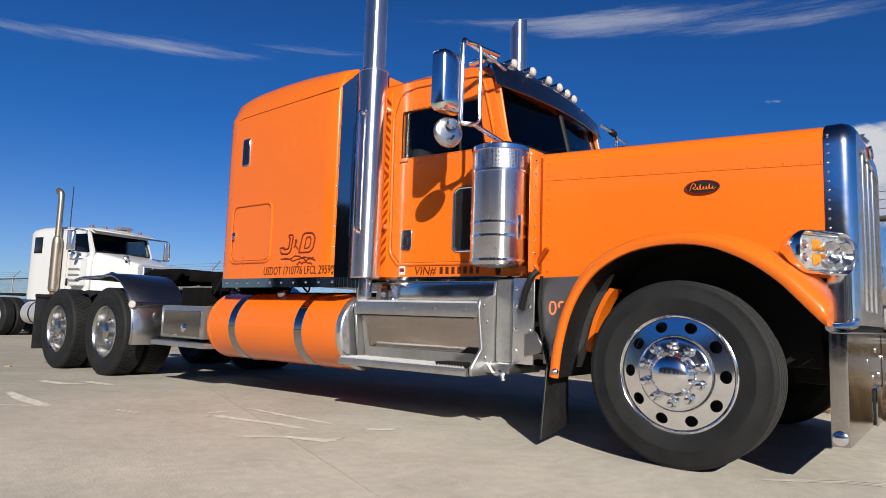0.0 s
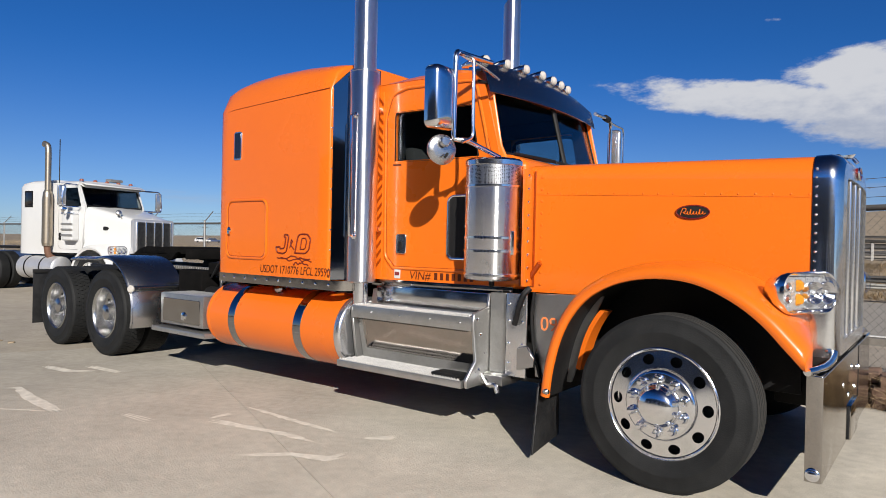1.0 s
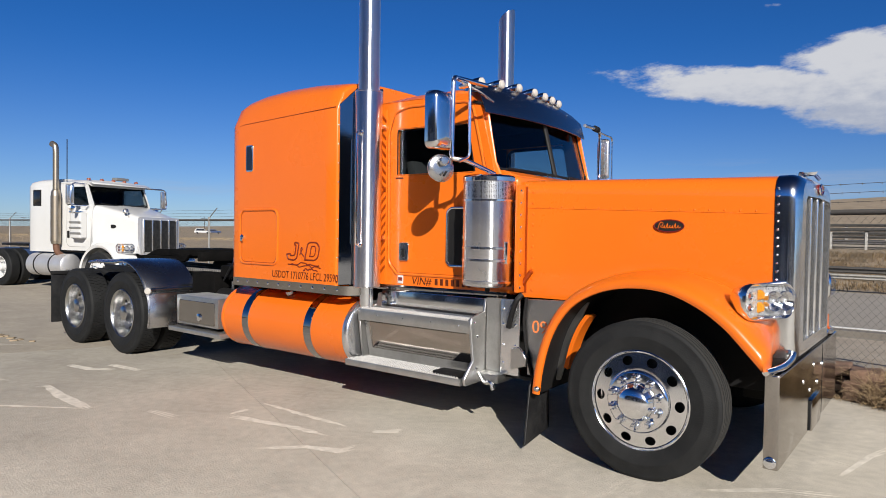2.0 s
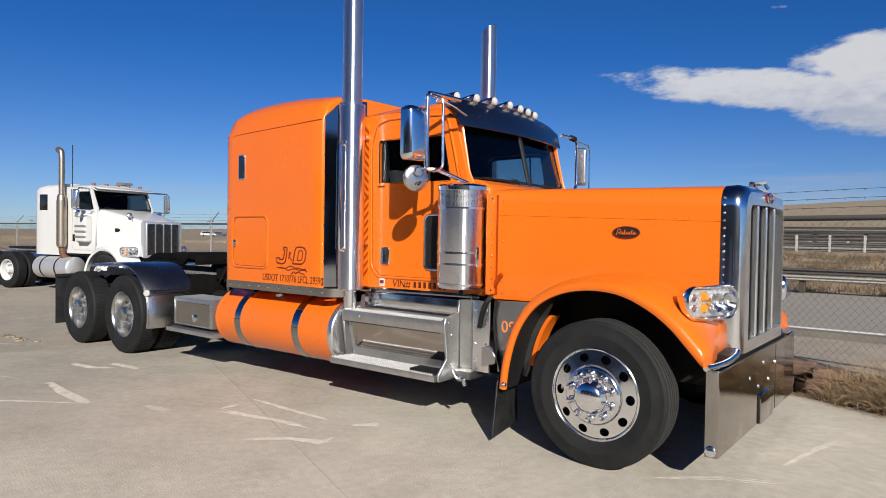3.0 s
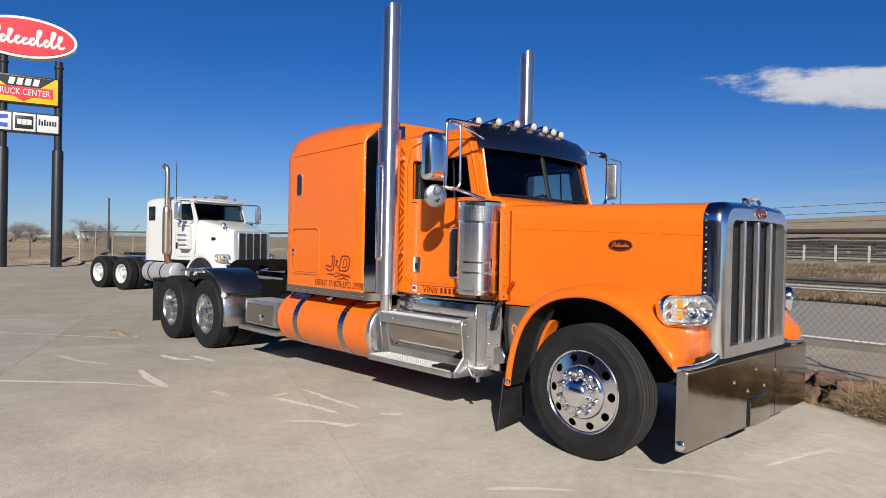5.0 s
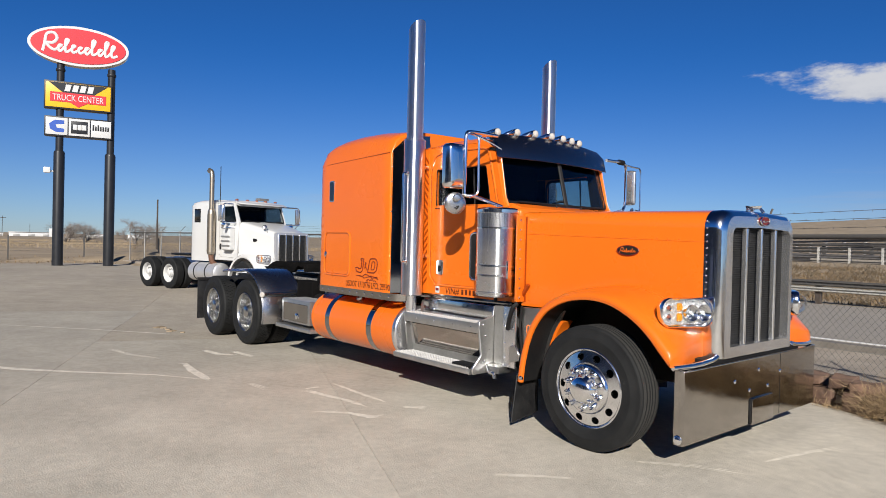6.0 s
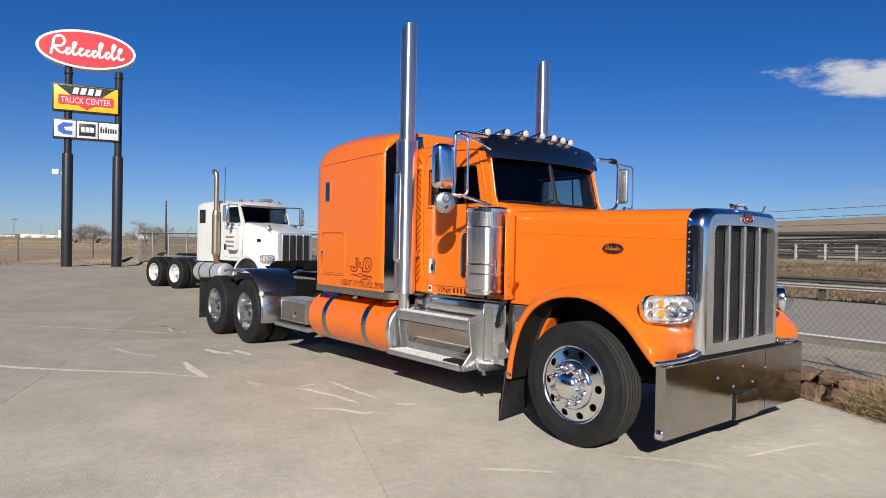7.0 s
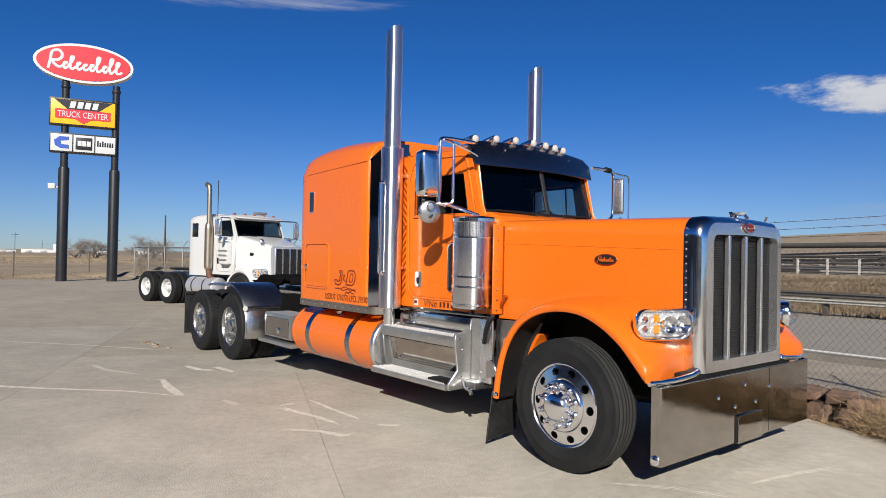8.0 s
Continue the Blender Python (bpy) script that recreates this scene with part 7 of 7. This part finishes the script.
# unseen building behind the path, added to darken reflections and block low sky
def build_reflection_building():
    b = thing("depot_building", (4, -29, 0), "plain dark grey unseen building with pale panels, added for reflections", "building")
    part("wall", box(-34, 62, -12, 0, -0.3, 9.4, 0.02), surface("grey_cladding", (0.09, 0.088, 0.085), 0.7, 0, 0, (0.07, 0.068, 0.066), 0.5, 0.8, 8), b)
    part("roof", box(-34.4, 62.4, -12.4, 0.4, 9.4, 9.7, 0.05), GALV, b)
    # pale panels added to draw bright streaks in the chrome
    for i in range(12):
        part("bay_door", box(-31 + i * 7.4, -28.2 + i * 7.4, -0.02, 0.06, -0.1, 4.3, 0.01), WHITE if i % 2 else GALV, b)


build_reflection_building()


# ---------- the white truck ----------
def build_white_truck():
    t = thing("semi_truck", (-15.77, 3.55, yard_z(-15)), "white semi truck tractor with short sleeper and blue frame", "truck", "", 13)
    hw = 0.90
    for s in (-1, 1):
        wheel(t, 0, s * 1.20, 0.512, s, "steer_white")
        for x in (-5.30, -3.96):
            wheel(t, x, s * 1.22, 0.512, s, "drive_white")
            wheel(t, x, s * 0.89, 0.512, s, "inner")
        part("frame_rail", box(-6.3, 0.5, *sorted((s * 0.37, s * 0.46)), 0.74, 1.0, 0.01), NAVY, t)
        # fender arch, flowing into the hood side
        rings = []
        for k in range(15):
            a = radians(-8 + 188 * k / 14)
            rings.append([(r * math.cos(a), s * y, 0.512 + (r - 0.03) * math.sin(a)) for r, y in ((0.65, 1.18), (0.70, 1.20), (0.75, 1.14), (0.80, 0.6), (0.72, 0.6), (0.67, 1.1))])
        f = part("fender", loft(rings), WHITE, t, "white rounded front fender", 50)
        part("wheel_arch_liner", box(-0.62, 0.62, *sorted((s * 0.55, s * 0.60)), 0.5, 1.15, 0.01), BLACK, f)
        tank = part("side_tank", lathe([(0, 0), (0.24, 0.01), (0.30, 0.05), (0.30, 1.45), (0.24, 1.5), (0, 1.51)], (-2.85, s * 0.93, 0.64), (1, 0, 0), 28), WHITE_ALU, t, "pale silver cylindrical fuel tank")
        for x in (-2.5, -1.9):
            part("tank_strap", lathe([(0.301, 0), (0.307, 0.003), (0.307, 0.05), (0.301, 0.053)], (x, s * 0.93, 0.64), (1, 0, 0), 28), BLACK, tank)
        part("step", box(-1.30, -0.72, *sorted((s * 0.75, s * 1.14)), 0.50, 0.56, 0.01), GALV, t)
        build_headlight(s, t, Vector((0.62, s * 0.90, 1.115)))
        side = part("cab_side", prism([(-1.95, 1.03), (-0.70, 1.03), (-0.58, 2.12), (-1.95, 2.12)], s * hw, s * (hw - 0.05)), WHITE, t)
        part("rear_pillar", prism([(-1.95, 2.12), (-1.62, 2.12), (-1.62, 2.56), (-1.95, 2.56)], s * hw, s * (hw - 0.05)), WHITE, side)
        part("roof_rail", prism([(-1.95, 2.56), (-0.86, 2.56), (-0.84, 2.68), (-1.95, 2.68)], s * hw, s * (hw - 0.05)), WHITE, side)
        part("front_pillar", prism([(-0.73, 2.12), (-0.58, 2.12), (-0.82, 2.62), (-0.88, 2.56)], s * hw, s * (hw - 0.05)), WHITE, side)
        part("side_window", prism([(-1.62, 2.12), (-0.73, 2.12), (-0.88, 2.56), (-1.62, 2.56)], s * (hw - 0.02), s * (hw - 0.026)), DARK_GLASS, side).visible_shadow = False
        lin = part("door_lining", prism([(-1.90, 1.06), (-0.76, 1.06), (-0.66, 2.115), (-1.90, 2.115)], s * (hw - 0.052), s * (hw - 0.06)), TRIM, side)
        part("rail_lining", prism([(-1.90, 2.562), (-0.88, 2.562), (-0.86, 2.64), (-1.90, 2.64)], s * (hw - 0.052), s * (hw - 0.06)), TRIM, lin)
        part("pillar_lining", prism([(-1.90, 2.118), (-1.625, 2.118), (-1.625, 2.558), (-1.90, 2.558)], s * (hw - 0.052), s * (hw - 0.06)), TRIM, lin)
        part("door_seam", tube([(-1.58, s * hw, 2.5), (-1.60, s * hw, 1.2), (-1.5, s * hw, 1.12), (-0.85, s * hw, 1.12)], 0.006, 5), GALV, side)
        part("door_handle", box(-1.56, -1.48, *sorted((s * hw, s * (hw + 0.02))), 1.33, 1.5, 0.01), BLACK, side)
        # slatted intake box ahead of the door
        ac = part("air_intake", box(-1.20, -0.80, *sorted((s * 0.88, s * 1.10)), 1.32, 2.02, 0.05, 3), WHITE, t, "white slatted air intake")
        for z in (1.42, 1.55, 1.68):
            part("slat", box(-1.21, -0.79, *sorted((s * 1.09, s * 1.115)), z, z + 0.05, 0.01), GALV, ac)
        part("band", box(-1.21, -0.79, *sorted((s * 0.88, s * 1.11)), 1.93, 1.97, 0.008), CHROME, ac)
        mf = part("mirror_frame", tube([(-0.88, s * 0.88, 2.62), (-0.78, s * 1.34 + 0.28 * (s > 0), 2.62), (-0.78, s * 1.40 + 0.28 * (s > 0), 2.10), (-0.72, s * 0.90, 2.10)], 0.018, 8), CHROME, t)
        part("mirror_head", box(-0.86, -0.79, *sorted((s * 1.26 + 0.24 * (s > 0), s * 1.47 + 0.22 * (s > 0))), 2.12, 2.58, 0.03, 3), SATIN, mf)
        part("spot_mirror", lathe([(0, 0.05), (0.07, 0.035), (0.1, 0), (0, -0.01)], (-0.80, s * 1.30, 2.03), (1, 0, 0), 16), CHROME, mf)
        win = part("sleeper_window", box(-2.86, -2.52, *sorted((s * 0.965, s * 0.986)), 2.10, 2.50, 0.02), BLACK, t)
        part("pane", box(-2.82, -2.56, *sorted((s * 0.98, s * 0.990)), 2.14, 2.46, 0.003), DARK_PANE, win)
    hm = part("hood_mirror", lathe([(0, 0.04), (0.05, 0.03), (0.07, 0), (0, -0.01)], (0.42, -0.72, 1.98), (0.6, -0.4, 0.3), 16), ALU, t)
    part("mirror_arm", tube([(0.42, -0.72, 1.98), (0.47, -0.68, 1.88), (0.46, -0.62, 1.75)], 0.012, 6), GALV, hm)
    st = part("exhaust_pipe", lathe([(0.11, 0), (0.115, 0.02), (0.115, 1.22), (0.10, 1.28), (0.078, 1.31)], (-1.81, -1.06, 1.18), (0, 0, 1), 24), STACK_STEEL, t, "dull steel exhaust pipe with a curved tip")
    part("upper_pipe", tube([(-1.81, -1.06, 2.2), (-1.81, -1.06, 3.40), (-1.83, -1.06, 3.55), (-1.97, -1.06, 3.60)], 0.075, 14), STACK_STEEL, st)
    part("heat_shield", lathe([(0.125, 0), (0.125, 1.1)], (-1.81, -1.06, 1.24), (0, 0, 1), 24), STACK_STEEL, st)
    part("elbow", tube([(-1.81, -1.06, 1.20), (-1.78, -1.04, 0.95), (-1.66, -0.8, 0.8)], 0.08, 10), RUST, st)
    part("stack_bracket", box(-1.98, -1.92, -1.05, -0.92, 1.2, 2.3, 0.01), BLACK, st)
    for x in (0, -3.96, -5.30):
        part("axle", rod((x, -1.1, 0.512), (x, 1.1, 0.512), 0.08, 10), BLACK, t)
    for x in (-6.2, -4.63, -3.3):
        part("crossmember", box(x - 0.08, x + 0.08, -0.37, 0.37, 0.78, 0.98, 0.01), NAVY, t)
    part("fifth_wheel", prism([(-4.0, -0.48), (-4.7, -0.5), (-5.4, -0.28), (-5.4, 0.28), (-4.7, 0.5), (-4.0, 0.48)], 1.08, 1.14, 0.01, 1, None, "z"), BLACK, t)
    part("deck_box", box(-3.8, -3.2, -0.5, 0.5, 1.0, 1.14, 0.03), NAVY, t)
    part("engine", box(-0.7, 0.6, -0.5, 0.5, 0.55, 1.25, 0.05), BLACK, t)
    rings = []
    for k in range(9):
        u = k / 8
        x = -0.62 + 1.40 * u
        w = 0.88 - 0.25 * u
        zt = 2.13 - 0.25 * u - 0.04 * u * u
        pts = [(-w - 0.10, 1.0), (-w, 1.25), (-w, zt - 0.16)] + [(-w + 0.16 - 0.16 * math.cos(radians(18 * j)), zt - 0.16 + 0.16 * math.sin(radians(18 * j))) for j in range(1, 6)] + [(0, zt + 0.02)]
        pts += [(-y, z) for y, z in reversed(pts[:-1])]
        rings.append([(x, y, z) for y, z in pts])
    hood = part("hood", loft(rings), WHITE, t, "white sloping hood", 45)
    part("hood_badge", loft([[(0.0 + 0.11 * math.cos(2 * math.pi * i / 20), y, 1.62 + 0.045 * math.sin(2 * math.pi * i / 20)) for i in range(20)] for y in (-0.78, -0.70)]), BLACK, hood)
    g = part("grille_shell", prism([(y, z + 1.405) for y, z in rounded(1.27, 0.88, 0.07, 4)], 0.74, 0.84, 0.02, 2, None, "x"), WHITE_ALU, t, "pale aluminium grille surround")
    part("grille_mesh", box(0.83, 0.848, -0.53, 0.53, 1.03, 1.78, 0.002), GRILLE_GREY, g)
    for y in (-0.53, -0.265, 0, 0.265, 0.53):
        part("grille_bar", box(0.84, 0.865, y - 0.016, y + 0.016, 1.02, 1.79, 0.006), SATIN, g)
    part("bumper", box(0.70, 0.90, -1.18, 1.18, 0.42, 0.82, 0.05, 3), CHROME, t)
    part("cab_back", box(-1.95, -1.91, -0.85, 0.85, 1.03, 2.68, 0.01), WHITE, t)
    part("cab_floor", box(-1.95, -0.70, -0.85, 0.85, 0.98, 1.04, 0.01), BLACK, t)
    part("back_lining", box(-1.905, -1.89, -0.84, 0.84, 1.05, 2.62, 0.002), TRIM, t)
    part("roof_lining", box(-1.88, -0.88, -0.84, 0.84, 2.59, 2.605, 0.002), TRIM, t)
    for y in (-0.45, 0.45):
        part("seat", prism([(-1.75, 1.4), (-1.15, 1.4), (-1.15, 1.55), (-1.55, 1.58), (-1.68, 2.3), (-1.80, 2.3)], y - 0.24, y + 0.24, 0.03), CLOTH, t)
    part("dashboard", box(-1.1, -0.66, -0.84, 0.84, 1.6, 2.06, 0.04), TRIM, t)
    rings = []
    for x, ze, h, w in ((-1.98, 2.60, 0.02, 0.88), (-1.94, 2.65, 0.07, 0.905), (-1.5, 2.66, 0.11, 0.915), (-0.95, 2.65, 0.10, 0.915), (-0.76, 2.62, 0.06, 0.90), (-0.73, 2.60, 0.0, 0.89)):
        pts = [(x, -w + 2 * w * k / 16, ze + h * (1 - abs(-1 + k / 8) ** 3) ** 0.5) for k in range(17)] + [(x, w * 0.9, ze - 0.03), (x, -w * 0.9, ze - 0.03)]
        rings.append(pts)
    part("cab_roof", loft(rings), WHITE, t, "", 50)
    for s in (-1, 1):
        a, b, c, d = (-0.55, s * 0.015, 2.13), (-0.60, s * 0.85, 2.13), (-0.85, s * 0.83, 2.62), (-0.78, s * 0.015, 2.62)
        part("windscreen_pane", loft([[a, b, c, d], [(p[0] - 0.008, p[1], p[2]) for p in (a, b, c, d)]]), DARK_GLASS, t).visible_shadow = False
        part("windscreen_seal", tube([a, b, c, d], 0.02, 6), BLACK, t)
        part("wiper", tube([(-0.50, s * 0.2, 2.12), (-0.55, s * 0.7, 2.17)], 0.012, 5), BLACK, t)
    part("sun_visor", prism([(-0.78, 2.70), (-0.56, 2.635), (-0.56, 2.615), (-0.78, 2.68)], -0.90, 0.90, 0.004, 1), WHITE, t)
    for y in (-0.74, -0.35, 0.0, 0.35, 0.74):
        part("cab_lamp", lathe([(0.055, 0), (0.05, 0.03), (0.03, 0.045), (0, 0.048)], (-0.95, y, 2.735), (0, 0, 1), 12), AMBER_DULL, t)
    part("beacon", box(-1.15, -0.95, 0.10, 0.5, 2.78, 2.85, 0.02), GALV, t)
    part("antenna", rod((-1.62, -0.88, 2.6), (-1.62, -0.88, 3.72), 0.012, 5), BLACK, t)
    sl = ((-3.06, 0.93, 2.55, 2.60), (-3.04, 0.96, 2.58, 2.68), (-2.96, 0.98, 2.60, 2.74), (-2.7, 0.98, 2.60, 2.78), (-2.2, 0.98, 2.60, 2.79), (-1.98, 0.98, 2.60, 2.78))
    part("sleeper_body", loft([sleeper_ring(x, w, a, b, 0.98) for x, w, a, b in sl]), WHITE, t, "short white sleeper box", 50)
    for o in t.children_recursive:
        if o.name.split(".")[0] in ("wheel", "tyre", "hub_cap", "lug_nut", "wheel_well_backing", "tread", "tread_band"):
            continue
        for v in o.data.vertices:
            if v.co.z > 0.95:
                v.co.z = 0.95 + (v.co.z - 0.95) * 1.10


WHITE_ALU = surface("pale_tank_metal", (0.62, 0.62, 0.63), 0.4, 0.6)
STACK_STEEL = surface("dull_stack_steel", (0.42, 0.37, 0.30), 0.4, 0.9, 0, (0.33, 0.27, 0.2), 6, 0.7)
GRILLE_GREY = surface("grey_screen", (0.010, 0.010, 0.010), 0.5, 0.3, 0, (0.05, 0.05, 0.05), 14, 0.8)
build_white_truck()


# ---------- pavement slabs and marks, last ----------
def clip(poly, nx, ny, c):
    """The part of a polygon where nx*x + ny*y <= c."""
    out = []
    for (ax, ay), (bx, by) in zip(poly, poly[1:] + poly[:1]):
        da, db = nx * ax + ny * ay - c, nx * bx + ny * by - c
        if da <= 0:
            out.append((ax, ay))
        if da * db < 0:
            u = da / (da - db)
            out.append((ax + (bx - ax) * u, ay + (by - ay) * u))
    return out


def build_pavement():
    outline = [(30, -34), (30, edge_y(30)), (-3.0, edge_y(-3.0)), (-8.47, 5.35), (-12, 5.35), (-39.2, 5.35), (-39.2, -34), (-12, -34), (-3, -34)]
    base = tagged(part("pavement", loft([[(x, y, -0.30) for x, y in outline], [(x, y, -0.125) for x, y in outline]]), DARK_JOINT), "pale worn concrete yard of large slabs", "pavement", kind="structure")
    ux, uy = 0.921, -0.39
    W, L, gap = 3.2, 16.0, 0.002
    for j in range(-14, 8):
        v0 = -2.87 + j * W
        for i in range(-6, 4):
            u0 = 4.6 + i * L + (5.0 if j % 2 else 0.0)
            c = [(u0 + gap, v0 + gap), (u0 + L - gap, v0 + gap), (u0 + L - gap, v0 + W - gap), (u0 + gap, v0 + W - gap)]
            poly = [(ux * a - uy * b, uy * a + ux * b) for a, b in c]
            for nx, ny, k in ((-1, 0, 39.2), (0, -1, 34), (1, 0, 30), (0.36, 1, 2.30), (0, 1, 5.35)):
                poly = clip(poly, nx, ny, k)
                if len(poly) < 3:
                    break
            if len(poly) < 3:
                continue
            pieces = [poly]
            for cut in (-3.0, -12.0):
                pieces = [q for p in pieces for q in (clip(p, 1, 0, cut), clip(p, -1, 0, -cut)) if len(q) > 2]
            bm = bmesh.new()
            for p in pieces:
                loft([[(x, y, -0.15) for x, y in p], [(x, y, yard_z(x)) for x, y in p]], True, True, bm)
            # slabs centred past x = -9 take the darker tone
            part("slab", bm, CONCRETE if sum(p[0] for p in poly) / len(poly) > -9 else BACK_CONCRETE, base, "", 30)
    marks = [[(-7.6, -5.6), (-6.67, -4.63), (-6.3, -4.4), (-5.7, -3.86), (-5.0, -3.16), (-4.51, -2.85), (-4.32, -2.75)], [(-4.32, -2.75), (-5.02, -2.7), (-5.52, -2.62), (-5.59, -2.71)],
             [(-3.21, -2.11), (-2.91, -2.06), (-2.56, -1.98), (-2.2, -1.96)], [(-3.26, -2.08), (-3.26, -1.89)], [(-3.33, -1.68), (-2.82, -1.7), (-2.26, -1.69)],
             [(-2.35, -2.47), (-2.11, -2.23), (-1.86, -2.13), (-1.84, -1.99)], [(-2.0, -1.67), (-1.84, -1.49)], [(-6.5, -2.02), (-6.04, -1.97), (-5.82, -1.8)]]
    marks += [[(-6.17, -1.71), (-5.56, -1.66)], [(-0.08, -2.28), (0.1, -2.07), (0.33, -1.85)], [(-11.45, -4.0), (-9.97, -2.84), (-8.44, -1.8)], [(0.98, -0.38), (1.1, 0.24), (1.22, 0.58)], [(0.35, -1.20), (0.7, -0.9), (1.05, -0.75)], [(-3.9, -2.45), (-3.5, -2.42)], [(-7.4, -3.1), (-6.7, -3.0), (-6.1, -2.75)]]
    widths = [0.06, 0.10, 0.085, 0.05, 0.07, 0.075, 0.075, 0.08, 0.07, 0.04, 0.05, 0.03, 0.03, 0.03, 0.03]
    for k, (p, w) in enumerate(zip(marks, widths)):
        for j, (dx, dy, f) in enumerate(((0.0, 0.0, 0.72), (0.03, -0.03, 0.42), (-0.02, 0.028, 0.34))):
            q = [(x + dx * (0.4 + 0.9 * n / len(p)), y + dy * (0.5 + 0.8 * math.sin(n + k))) for n, (x, y) in enumerate(p)]
            part("scrape_mark", ribbon(q, w * f, 0.0022 + 0.0004 * j, 0.22, 3 * k + j), SCRAPE, base)


build_pavement()
